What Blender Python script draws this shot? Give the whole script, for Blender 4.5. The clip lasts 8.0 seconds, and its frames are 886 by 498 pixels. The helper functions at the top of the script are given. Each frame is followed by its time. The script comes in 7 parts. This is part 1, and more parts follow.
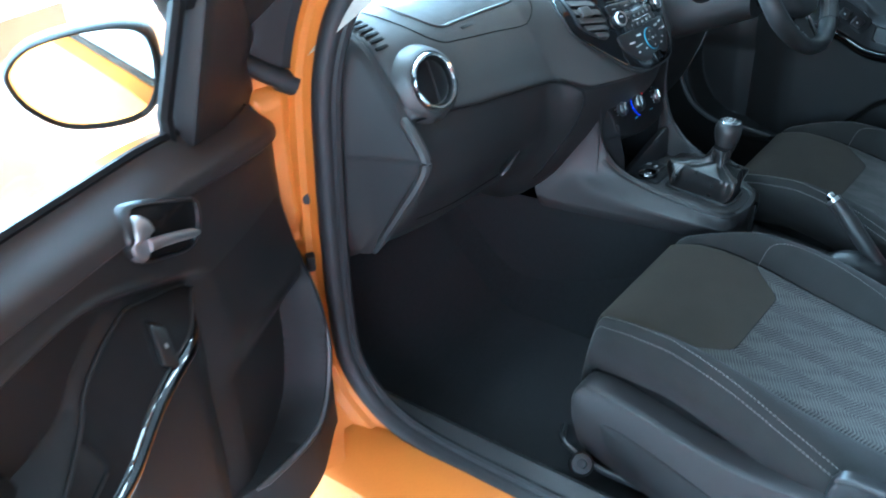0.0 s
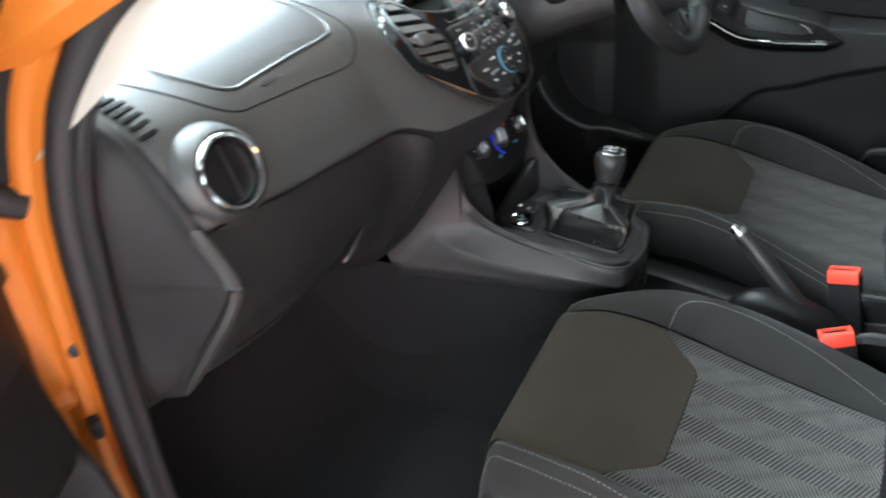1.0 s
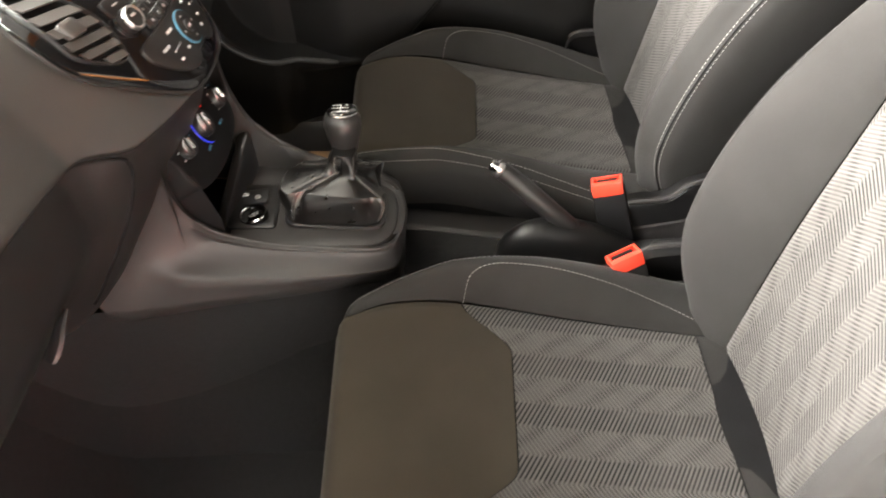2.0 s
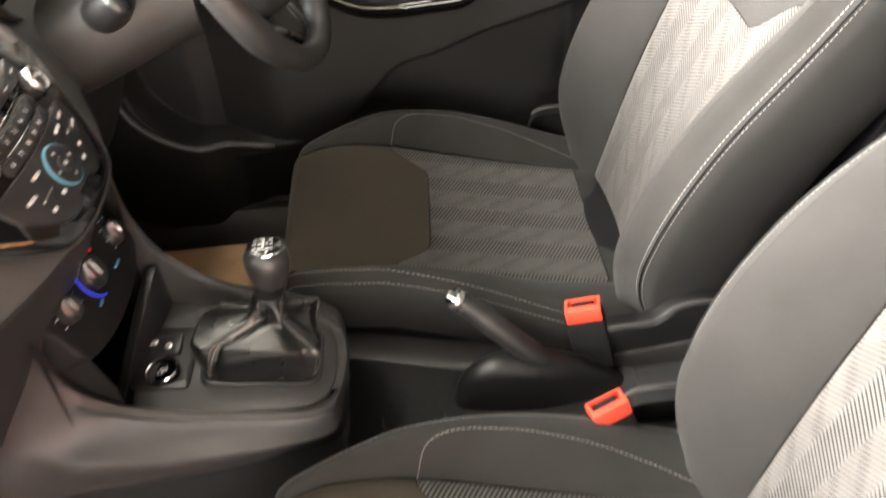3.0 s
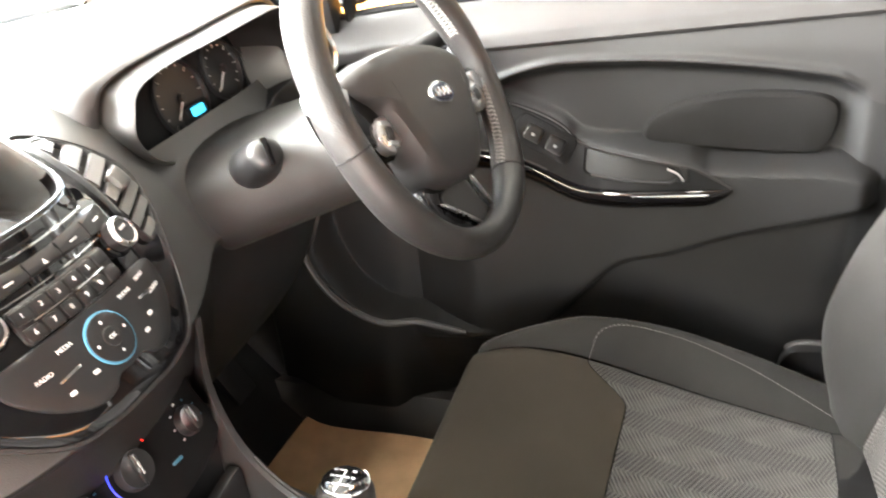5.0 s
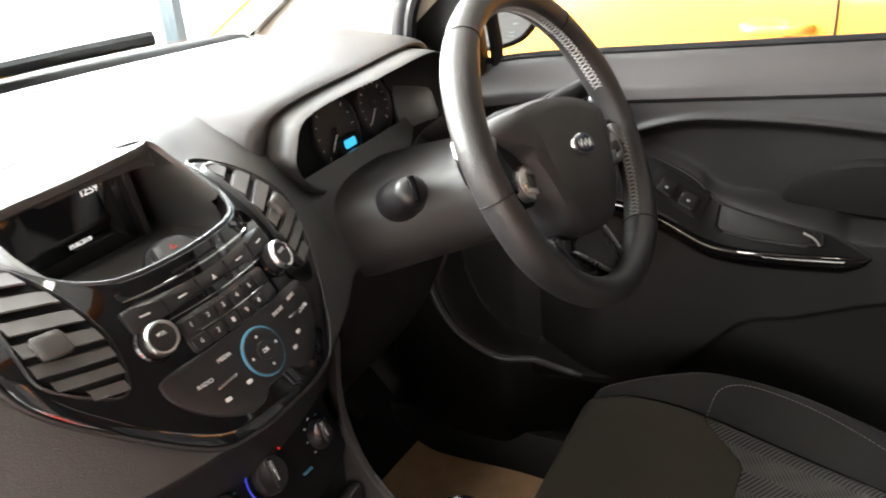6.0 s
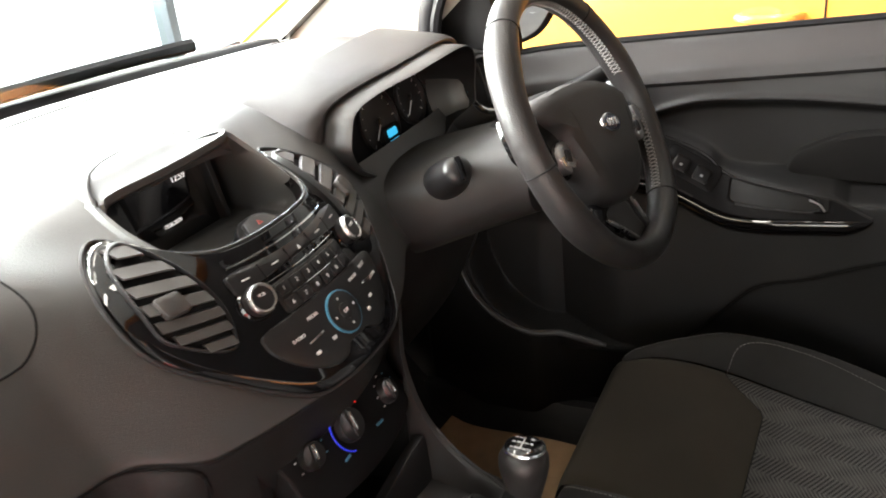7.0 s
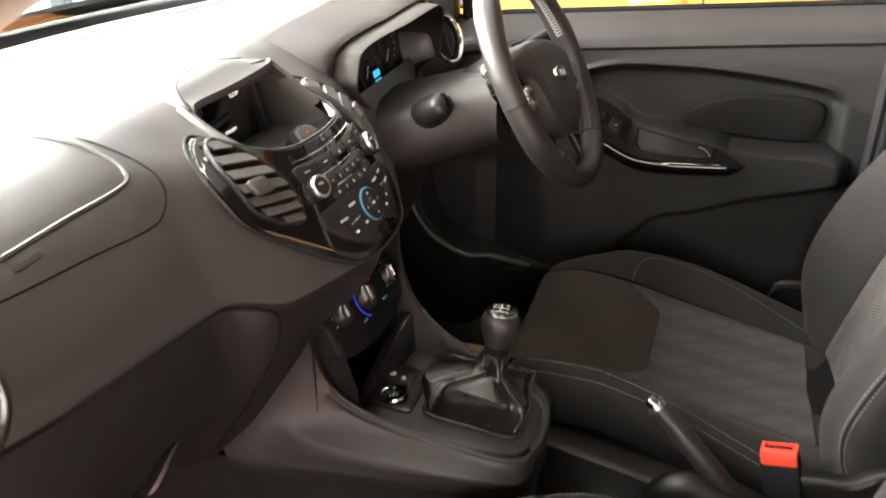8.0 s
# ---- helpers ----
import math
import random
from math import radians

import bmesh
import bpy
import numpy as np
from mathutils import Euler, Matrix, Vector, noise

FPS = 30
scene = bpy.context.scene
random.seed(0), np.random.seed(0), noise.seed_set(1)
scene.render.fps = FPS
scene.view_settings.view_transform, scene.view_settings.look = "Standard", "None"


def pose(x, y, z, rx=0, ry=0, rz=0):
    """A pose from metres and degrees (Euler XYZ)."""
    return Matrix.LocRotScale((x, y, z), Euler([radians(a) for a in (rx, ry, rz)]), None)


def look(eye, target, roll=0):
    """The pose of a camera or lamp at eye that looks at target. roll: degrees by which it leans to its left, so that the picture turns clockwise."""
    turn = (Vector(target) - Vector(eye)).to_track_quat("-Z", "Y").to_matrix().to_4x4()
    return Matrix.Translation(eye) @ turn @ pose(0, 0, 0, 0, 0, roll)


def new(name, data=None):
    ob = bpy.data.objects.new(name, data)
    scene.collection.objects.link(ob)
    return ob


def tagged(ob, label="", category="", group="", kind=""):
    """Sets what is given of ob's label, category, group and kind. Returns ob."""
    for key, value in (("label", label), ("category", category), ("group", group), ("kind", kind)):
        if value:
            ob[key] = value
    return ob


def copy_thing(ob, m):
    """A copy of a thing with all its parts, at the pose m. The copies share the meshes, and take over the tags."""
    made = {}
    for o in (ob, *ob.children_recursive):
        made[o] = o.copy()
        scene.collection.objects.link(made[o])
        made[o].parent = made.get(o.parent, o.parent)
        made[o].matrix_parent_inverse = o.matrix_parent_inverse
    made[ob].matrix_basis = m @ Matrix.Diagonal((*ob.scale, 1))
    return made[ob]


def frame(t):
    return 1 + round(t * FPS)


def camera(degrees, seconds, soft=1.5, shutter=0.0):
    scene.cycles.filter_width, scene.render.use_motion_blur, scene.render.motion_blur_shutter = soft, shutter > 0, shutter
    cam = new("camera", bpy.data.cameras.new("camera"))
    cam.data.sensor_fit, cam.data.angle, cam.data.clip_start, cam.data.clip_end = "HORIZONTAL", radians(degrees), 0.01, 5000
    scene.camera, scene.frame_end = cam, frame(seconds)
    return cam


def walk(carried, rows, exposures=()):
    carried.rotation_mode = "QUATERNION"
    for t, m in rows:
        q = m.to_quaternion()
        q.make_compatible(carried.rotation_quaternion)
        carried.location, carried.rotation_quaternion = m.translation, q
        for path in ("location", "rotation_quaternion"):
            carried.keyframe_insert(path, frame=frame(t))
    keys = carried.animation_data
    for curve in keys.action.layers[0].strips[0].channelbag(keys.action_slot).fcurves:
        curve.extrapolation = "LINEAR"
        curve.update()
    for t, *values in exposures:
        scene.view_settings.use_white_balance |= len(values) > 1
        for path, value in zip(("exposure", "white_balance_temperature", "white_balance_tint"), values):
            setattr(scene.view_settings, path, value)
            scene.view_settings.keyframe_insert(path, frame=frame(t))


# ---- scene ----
cam = camera(55.3, 8.0, soft=1.8, shutter=0.4)
PATH = [
    (0, (-1.57, -0.366, 1.4), (-0.2, 0.707, 0.414), -2.5),
    (0.5, (-1.392, -0.309, 1.406), (0.006, 0.715, 0.406), -3.1),
    (1, (-1.216, -0.172, 1.395), (0.286, 0.606, 0.327), -4.3),
    (1.5, (-1.048, -0.04, 1.389), (0.493, 0.274, 0.153), -5.2),
    (1.7, (-1.013, -0.004, 1.39), (0.494, 0.14, 0.084), -4.5),
    (2.8, (-0.779, -0.011, 1.377), (0.722, -0.055, 0.056), -3.2),
    (3, (-0.715, -0.034, 1.382), (0.804, -0.075, 0.082), -3.8),
    (3.5, (-0.59, -0.076, 1.36), (0.956, -0.141, 0.093), -4.3),
    (4, (-0.513, -0.09, 1.314), (1.059, -0.055, 0.079), -5.8),
    (4.5, (-0.461, -0.114, 1.268), (1.187, 0.216, 0.184), -7.3),
    (5, (-0.457, -0.14, 1.275), (1.209, 0.461, 0.347), -6.1),
    (5.2, (-0.459, -0.142, 1.28), (1.201, 0.52, 0.383), -5.5),
    (6.3, (-0.511, -0.129, 1.308), (1.072, 0.762, 0.471), -5.3),
    (6.5, (-0.529, -0.129, 1.305), (1.055, 0.764, 0.472), -6.0),
    (7, (-0.61, -0.12, 1.317), (1.002, 0.72, 0.482), -6.7),
    (7.5, (-0.75, -0.086, 1.336), (0.927, 0.579, 0.472), -3.7),
    (8, (-0.92, -0.074, 1.366), (0.774, 0.468, 0.45), -0.8),
]
EXPOSURES = [
    (0.0, 4.12, 4450, -8), (0.5, 4.5, 5300, 0), (1.0, 4.2, 5850, 4), (1.5, 4.3, 7100, 13),
    (3.0, 4.6, 7600, 15), (4.0, 4.95, 7600, 14), (4.5, 5.38, 7300, 13), (5.0, 5.52, 7100, 13), (5.3, 5.3, 7000, 13),
    (6.3, 3.58, 7000, 14), (7.4, 3.58, 7250, 15), (8.0, 3.80, 7400, 15),
]
walk(cam, [(t, look(eye, target, roll)) for t, eye, target, roll in PATH], EXPOSURES)

# ---- world and light: a glazed showroom on a bright, hazy day ----
world = bpy.data.worlds.new("sky")
scene.world = world
world.use_nodes = True
wn = world.node_tree
sky = wn.nodes.new("ShaderNodeTexSky")
sky.sky_type, sky.sun_disc = "NISHITA", False
sky.sun_elevation, sky.sun_rotation, sky.dust_density = radians(67), radians(-20), 3.0
wn.nodes["Background"].inputs["Strength"].default_value = 0.15
wn.links.new(sky.outputs["Color"], wn.nodes["Background"].inputs["Color"])


def lamp(name, kind, energy, m, size=(1, 1), colour=(1, 1, 1)):
    data = bpy.data.lights.new(name, kind)
    data.energy, data.color = energy, colour
    if kind == "AREA":
        data.shape, data.size, data.size_y = "RECTANGLE", size[0], size[1]
    ob = new(name, data)
    ob.matrix_world = m
    return ob


sun = lamp("sun", "SUN", 3.0, look((0, 0, 0), (-0.13, -0.36, -0.92)), colour=(1.0, 0.96, 0.9))
sun.data.angle = radians(12)
# daylight in the glazed front of the showroom
lamp("front_window_light", "AREA", 800, look((-0.2, 4.82, 2.75), (-0.2, 0.0, 2.75)), (11.0, 4.3), (0.95, 0.98, 1.0))
# added low warm fill light, from the unseen side facing the open door
lamp("side_fill_light", "AREA", 18, look((-5.72, -1.6, 2.0), (0.0, -1.6, 2.0)), (4.8, 2.5), (1.0, 0.76, 0.50))

# ---- tools ----
def vec(*a):
    return Vector(a)


def spline(pts, n, closed=False):
    """n points along a smooth curve through pts (2D or 3D)."""
    p = [np.array(q, float) for q in pts]
    m = len(p)
    segs = m if closed else m - 1
    out = []
    for k in range(n):
        f = k / n * segs if closed else k / (n - 1) * segs
        i = min(int(f), segs - 1)
        u = f - i
        if closed:
            a, b, c, d = (p[(i + j) % m] for j in (-1, 0, 1, 2))
        else:
            b, c = p[i], p[i + 1]
            a = p[i - 1] if i > 0 else 2 * b - c
            d = p[i + 2] if i + 2 < m else 2 * c - b
        out.append(0.5 * (2 * b + (c - a) * u + (2 * a - 5 * b + 4 * c - d) * u * u + (3 * b - a - 3 * c + d) * u ** 3))
    return out


def lerp(a, b, u):
    return a + (b - a) * u


def smooth(a, b, x):
    u = min(1.0, max(0.0, (x - a) / (b - a)))
    return u * u * (3 - 2 * u)


def curve_at(pts, x):
    """Smooth value at x through points (x, value), x rising."""
    if x <= pts[0][0]:
        return pts[0][1]
    if x >= pts[-1][0]:
        return pts[-1][1]
    for i in range(len(pts) - 1):
        if x <= pts[i + 1][0]:
            (x0, v0), (x1, v1) = pts[i], pts[i + 1]
            h = x1 - x0
            m0 = (v1 - pts[i - 1][1]) / (x1 - pts[i - 1][0]) if i else (v1 - v0) / h
            m1 = (pts[i + 2][1] - v0) / (pts[i + 2][0] - x0) if i + 2 < len(pts) else (v1 - v0) / h
            u = (x - x0) / h
            return (v0 * (2 * u ** 3 - 3 * u * u + 1) + v1 * (3 * u * u - 2 * u ** 3)
                    + h * m0 * (u ** 3 - 2 * u * u + u) + h * m1 * (u ** 3 - u * u))


def grid(bm, rows, close_u=False, close_v=False):
    """Quads over rows of points; returns the vertices by row."""
    vs = [[bm.verts.new(tuple(p)) for p in row] for row in rows]
    nr, nc = len(vs), len(vs[0])
    for i in range(nr if close_u else nr - 1):
        for j in range(nc if close_v else nc - 1):
            q = [vs[i][j], vs[i][(j + 1) % nc], vs[(i + 1) % nr][(j + 1) % nc], vs[(i + 1) % nr][j]]
            try:
                bm.faces.new(q)
            except ValueError:
                pass
    return vs


def cap(bm, ring):
    try:
        bm.faces.new(ring)
    except ValueError:
        pass


def tube(bm, path, radius, n=10, closed=False, flat=1.0, up=(0, 0, 1)):
    """A round or oval bar along a path; radius may be a list."""
    path = [Vector(p) for p in path]
    rows = []
    for i, p in enumerate(path):
        a = path[(i - 1) % len(path)] if closed or i else p
        b = path[(i + 1) % len(path)] if closed or i + 1 < len(path) else p
        d = (b - a).normalized()
        side = d.cross(Vector(up))
        side = side.normalized() if side.length > 1e-4 else d.orthogonal().normalized()
        top = side.cross(d)
        r = radius[i] if isinstance(radius, (list, tuple)) else radius
        rows.append([p + side * math.cos(2 * math.pi * k / n) * r + top * math.sin(2 * math.pi * k / n) * r * flat for k in range(n)])
    vs = grid(bm, rows, closed, True)
    if not closed:
        cap(bm, vs[0][::-1])
        cap(bm, vs[-1])
    return vs


def lathe(bm, profile, m=None, n=28):
    """Turns (radius, height) round the z axis of m."""
    m = m or Matrix()
    rows = [[m @ Vector((r * math.cos(2 * math.pi * k / n), r * math.sin(2 * math.pi * k / n), h)) for k in range(n)] for r, h in profile]
    vs = grid(bm, rows, False, True)
    cap(bm, vs[0][::-1])
    cap(bm, vs[-1])
    return vs


def box(bm, size, m=None, bevel=0.0, segs=2):
    """A box centred on m, its edges rounded."""
    b = bmesh.new()
    bmesh.ops.create_cube(b, size=1.0)
    bmesh.ops.scale(b, vec=Vector(size), verts=b.verts)
    if bevel:
        bmesh.ops.bevel(b, geom=b.edges[:], offset=bevel, segments=segs, profile=0.6, affect="EDGES")
    if m is not None:
        bmesh.ops.transform(b, matrix=m, verts=b.verts)
    join(bm, b)


def join(bm, other):
    """Adds another bmesh to bm and frees it."""
    table = {v: bm.verts.new(v.co) for v in other.verts}
    for f in other.faces:
        try:
            bm.faces.new([table[v] for v in f.verts])
        except ValueError:
            pass
    other.free()


def plate(bm, outline, low, high, bevel=0.002, rings=3, shape=None, centre=None, hollow=None):
    """A slab with the outline (a, b) from height low to high, its upper edge rounded; shape maps (a, b, h) to space.
    hollow: a fraction; the slab becomes a frame whose inner edge is the outline shrunk to it."""
    shape = shape or (lambda a, b, h: Vector((a, b, h)))
    pts = [np.array(p, float) for p in outline]
    c = np.array(centre, float) if centre is not None else sum(pts) / len(pts)
    size = sum(float(np.linalg.norm(p - c)) for p in pts) / len(pts)
    shrink = lambda k: [c + (p - c) * k for p in pts]
    k = 1 - bevel / size
    rows = [[(*p, low) for p in pts], [(*p, high - bevel) for p in pts], [(*p, high - 0.3 * bevel) for p in shrink(1 - 0.3 * (1 - k))], [(*p, high) for p in shrink(k)]]
    if hollow:
        rows += [[(*p, high) for p in shrink(hollow + 0.5 * (1 - k))], [(*p, high - bevel) for p in shrink(hollow)], [(*p, low) for p in shrink(hollow)]]
    else:
        for i in range(1, rings + 1):
            rows.append([(*p, high) for p in shrink(k * (1 - i / (rings + 0.35)))])
    vs = grid(bm, [[shape(*p) for p in row] for row in rows], False, True)
    if not hollow:
        cap(bm, vs[-1])
    return vs


def rounded(w, h, r, n=5, at=(0, 0), turn=0.0):
    """Outline of a rectangle w x h with corners of radius r."""
    out = []
    for sx, sy, a0 in ((1, 1, 0), (-1, 1, 90), (-1, -1, 180), (1, -1, 270)):
        for k in range(n):
            a = radians(a0 + 90 * k / (n - 1))
            out.append((sx * (w / 2 - r) + r * math.cos(a), sy * (h / 2 - r) + r * math.sin(a)))
    c, s = math.cos(radians(turn)), math.sin(radians(turn))
    return [(at[0] + c * x - s * y, at[1] + s * x + c * y) for x, y in out]


def oval(a, b, n=28, at=(0, 0), power=2.0):
    out = []
    for k in range(n):
        t = 2 * math.pi * k / n
        c, s = math.cos(t), math.sin(t)
        out.append((at[0] + a * math.copysign(abs(c) ** (2 / power), c), at[1] + b * math.copysign(abs(s) ** (2 / power), s)))
    return out


def mesh_of(name, bm, material, angle=38):
    bmesh.ops.recalc_face_normals(bm, faces=bm.faces[:])
    me = bpy.data.meshes.new(name)
    bm.to_mesh(me)
    bm.free()
    for p in me.polygons:
        p.use_smooth = True
    me.set_sharp_from_angle(angle=radians(angle))
    if material:
        me.materials.append(material)
    return me


def thing(name, label, category, at=None, group="", kind=""):
    ob = new(name)
    ob.empty_display_size = 0.05
    if at is not None:
        ob.matrix_world = at
    return tagged(ob, label, category, group, kind)


def part(name, bm, material, parent=None, label="", at=None, angle=38):
    """One bmesh as one mesh object under a thing or a part."""
    me = bm if isinstance(bm, bpy.types.Mesh) else mesh_of(name, bm, material, angle)
    ob = new(name, me)
    if parent is not None:
        ob.parent = parent
    if at is not None:
        ob.matrix_basis = at
    if label:
        tagged(ob, label)
    return ob


def solo(name, bm, material, label, category, kind="", group="", angle=38):
    """A thing of one mesh."""
    return tagged(part(name, bm, material, angle=angle), label, category, group, kind)


def letters(text, height, depth=0.0003):
    """Mesh of a line of text in the xy plane, centred."""
    cu = bpy.data.curves.new("letters", "FONT")
    cu.body, cu.size, cu.extrude, cu.align_x, cu.align_y = text, height, depth, "CENTER", "CENTER"
    ob = new("letters", cu)
    me = bpy.data.meshes.new_from_object(ob.evaluated_get(bpy.context.evaluated_depsgraph_get()))
    bpy.data.objects.remove(ob)
    bpy.data.curves.remove(cu)
    me.name = "letters"
    return me


def stitches(bm, path, step=0.0068, long=0.0046, r=0.00038, lift=0.0003, normals=None):
    """A row of short thread pieces along a path."""
    path = [Vector(p) for p in path]
    done, target = 0.0, 0.0
    for i in range(len(path) - 1):
        a, b = path[i], path[i + 1]
        d = (b - a).length
        if d < 1e-6:
            continue
        way = (b - a) / d
        n = Vector(normals[i]) if normals else Vector((0, 0, 1))
        while target < done + d:
            p = a + way * (target - done) + n * lift
            side = way.cross(n).normalized() * r
            e = way * long / 2
            top = n * r
            q = [p - e - side, p - e + side, p + e + side, p + e - side]
            vs = [bm.verts.new(v) for v in q] + [bm.verts.new(v + top) for v in q]
            for f in ((4, 5, 6, 7), (0, 1, 5, 4), (1, 2, 6, 5), (2, 3, 7, 6), (3, 0, 4, 7)):
                bm.faces.new([vs[j] for j in f])
            target += step
        done += d


# ---- materials ----
def material(name, colour, rough=0.5, metal=0.0, var=0.12, scale=12.0, bump=0.0, bscale=600.0, coat=0.0, sheen=0.0, grain="noise", spec=0.5, smudge=0.0):
    m = bpy.data.materials.new(name)
    m.use_nodes = True
    nt = m.node_tree
    b = nt.nodes["Principled BSDF"]
    tc = nt.nodes.new("ShaderNodeTexCoord")
    n1 = nt.nodes.new("ShaderNodeTexNoise")
    n1.inputs["Scale"].default_value, n1.inputs["Detail"].default_value = scale, 6
    nt.links.new(tc.outputs["Object"], n1.inputs["Vector"])
    ramp = nt.nodes.new("ShaderNodeValToRGB")
    lo, hi = [tuple(min(1, c * f) for c in colour) + (1,) for f in (1 - var, 1 + var)]
    ramp.color_ramp.elements[0].color, ramp.color_ramp.elements[1].color = lo, hi
    ramp.color_ramp.elements[0].position, ramp.color_ramp.elements[1].position = 0.3, 0.7
    nt.links.new(n1.outputs["Fac"], ramp.inputs["Fac"])
    nt.links.new(ramp.outputs["Color"], b.inputs["Base Color"])
    b.inputs["Roughness"].default_value, b.inputs["Metallic"].default_value = rough, metal
    b.inputs["Specular IOR Level"].default_value = spec
    b.inputs["Coat Weight"].default_value, b.inputs["Coat Roughness"].default_value = coat, 0.04
    b.inputs["Sheen Weight"].default_value, b.inputs["Sheen Roughness"].default_value = sheen, 0.5
    if smudge:
        n3 = nt.nodes.new("ShaderNodeTexNoise")
        n3.inputs["Scale"].default_value, n3.inputs["Detail"].default_value = scale * 2.3, 8
        nt.links.new(tc.outputs["Object"], n3.inputs["Vector"])
        mr = nt.nodes.new("ShaderNodeMapRange")
        mr.inputs["To Min"].default_value, mr.inputs["To Max"].default_value = max(0.02, rough - smudge), rough + smudge
        nt.links.new(n3.outputs["Fac"], mr.inputs["Value"])
        nt.links.new(mr.outputs["Result"], b.inputs["Roughness"])
    if bump:
        if grain == "cells":
            n2 = nt.nodes.new("ShaderNodeTexVoronoi")
            out = n2.outputs["Distance"]
        else:
            n2 = nt.nodes.new("ShaderNodeTexNoise")
            n2.inputs["Detail"].default_value = 3
            out = n2.outputs["Fac"]
        n2.inputs["Scale"].default_value = bscale
        nt.links.new(tc.outputs["Object"], n2.inputs["Vector"])
        bp = nt.nodes.new("ShaderNodeBump")
        bp.inputs["Strength"].default_value, bp.inputs["Distance"].default_value = bump, 0.0006
        nt.links.new(out, bp.inputs["Height"])
        nt.links.new(bp.outputs["Normal"], b.inputs["Normal"])
    return m


def glow(name, colour, strength):
    m = bpy.data.materials.new(name)
    m.use_nodes = True
    b = m.node_tree.nodes["Principled BSDF"]
    b.inputs["Base Color"].default_value = (*colour, 1)
    b.inputs["Emission Color"].default_value, b.inputs["Emission Strength"].default_value = (*colour, 1), strength
    return m


def glass(name, tint=(0.93, 0.97, 0.95), rough=0.0):
    """A thin pane: clear, with a faint mirror image."""
    m = bpy.data.materials.new(name)
    m.use_nodes = True
    nt = m.node_tree
    nt.nodes.remove(nt.nodes["Principled BSDF"])
    clear, gloss, mix = (nt.nodes.new(k) for k in ("ShaderNodeBsdfTransparent", "ShaderNodeBsdfGlossy", "ShaderNodeMixShader"))
    clear.inputs["Color"].default_value = (*tint, 1)
    gloss.inputs["Roughness"].default_value = 0.01 + rough
    mix.inputs["Fac"].default_value = 0.06
    nt.links.new(clear.outputs[0], mix.inputs[1])
    nt.links.new(gloss.outputs[0], mix.inputs[2])
    nt.links.new(mix.outputs[0], nt.nodes["Material Output"].inputs["Surface"])
    return m


def chevron(name, dark, light):
    """Woven seat fabric with fine zigzag ribs across the seat."""
    m = material(name, light, 0.92, 0, 0.1, 40, sheen=0.06, spec=0.2)
    nt = m.node_tree
    b = nt.nodes["Principled BSDF"]
    base = b.inputs["Base Color"].links[0].from_socket
    tc = nt.nodes.new("ShaderNodeTexCoord")
    sx = nt.nodes.new("ShaderNodeSeparateXYZ")
    nt.links.new(tc.outputs["Object"], sx.inputs["Vector"])

    def calc(op, a, b2=None, c=None):
        n = nt.nodes.new("ShaderNodeMath")
        n.operation = op
        for k, v in enumerate((a, b2, c)):
            if v is None:
                continue
            if isinstance(v, (int, float)):
                n.inputs[k].default_value = v
            else:
                nt.links.new(v, n.inputs[k])
        return n.outputs[0]

    zig = calc("PINGPONG", calc("ADD", sx.outputs["X"], 0.025), 0.038)
    along = calc("ADD", sx.outputs["Y"], calc("MULTIPLY", zig, 0.55))
    wave = calc("SINE", calc("MULTIPLY", along, 2 * math.pi / 0.0056))
    rib = calc("SMOOTH_MIN", calc("SMOOTH_MAX", calc("MULTIPLY_ADD", wave, 0.85, 0.45), 0.0, 0.15), 1.0, 0.15)
    # strips of dense ribs between paler strips in which they fade
    strip = calc("SINE", calc("MULTIPLY_ADD", sx.outputs["X"], 2 * math.pi / 0.076, math.pi / 2 + 0.5))
    dense = calc("SMOOTH_MIN", calc("MAXIMUM", calc("MULTIPLY_ADD", strip, 2.4, 0.1), 0.0), 1.0, 0.2)
    patch = calc("SINE", calc("MULTIPLY", calc("SUBTRACT", sx.outputs["Y"], calc("MULTIPLY", zig, 1.3)), 2 * math.pi / 0.052))
    faint = calc("MULTIPLY_ADD", calc("MAXIMUM", patch, 0.0), 0.35, 0.42)
    cloud = nt.nodes.new("ShaderNodeTexNoise")
    cloud.inputs["Scale"].default_value, cloud.inputs["Detail"].default_value = 11.0, 2.0
    nt.links.new(tc.outputs["Object"], cloud.inputs["Vector"])
    uneven = calc("MULTIPLY_ADD", cloud.outputs["Fac"], 1.0, 0.45)
    fade = calc("MINIMUM", calc("MAXIMUM", calc("MULTIPLY", calc("MULTIPLY", dense, 0.95), uneven), faint), 0.95)
    amount = calc("MULTIPLY", rib, fade)
    mix = nt.nodes.new("ShaderNodeMix")
    mix.data_type = "RGBA"
    mix.inputs["A"].default_value = (*dark, 1)
    nt.links.new(calc("SUBTRACT", 1.0, amount), mix.inputs["Factor"])
    nt.links.new(base, mix.inputs["B"])
    nt.links.new(mix.outputs["Result"], b.inputs["Base Color"])
    bp = nt.nodes.new("ShaderNodeBump")
    bp.inputs["Strength"].default_value, bp.inputs["Distance"].default_value = 0.5, 0.0012
    nt.links.new(calc("SUBTRACT", 1.0, rib), bp.inputs["Height"])
    nt.links.new(bp.outputs["Normal"], b.inputs["Normal"])
    return m


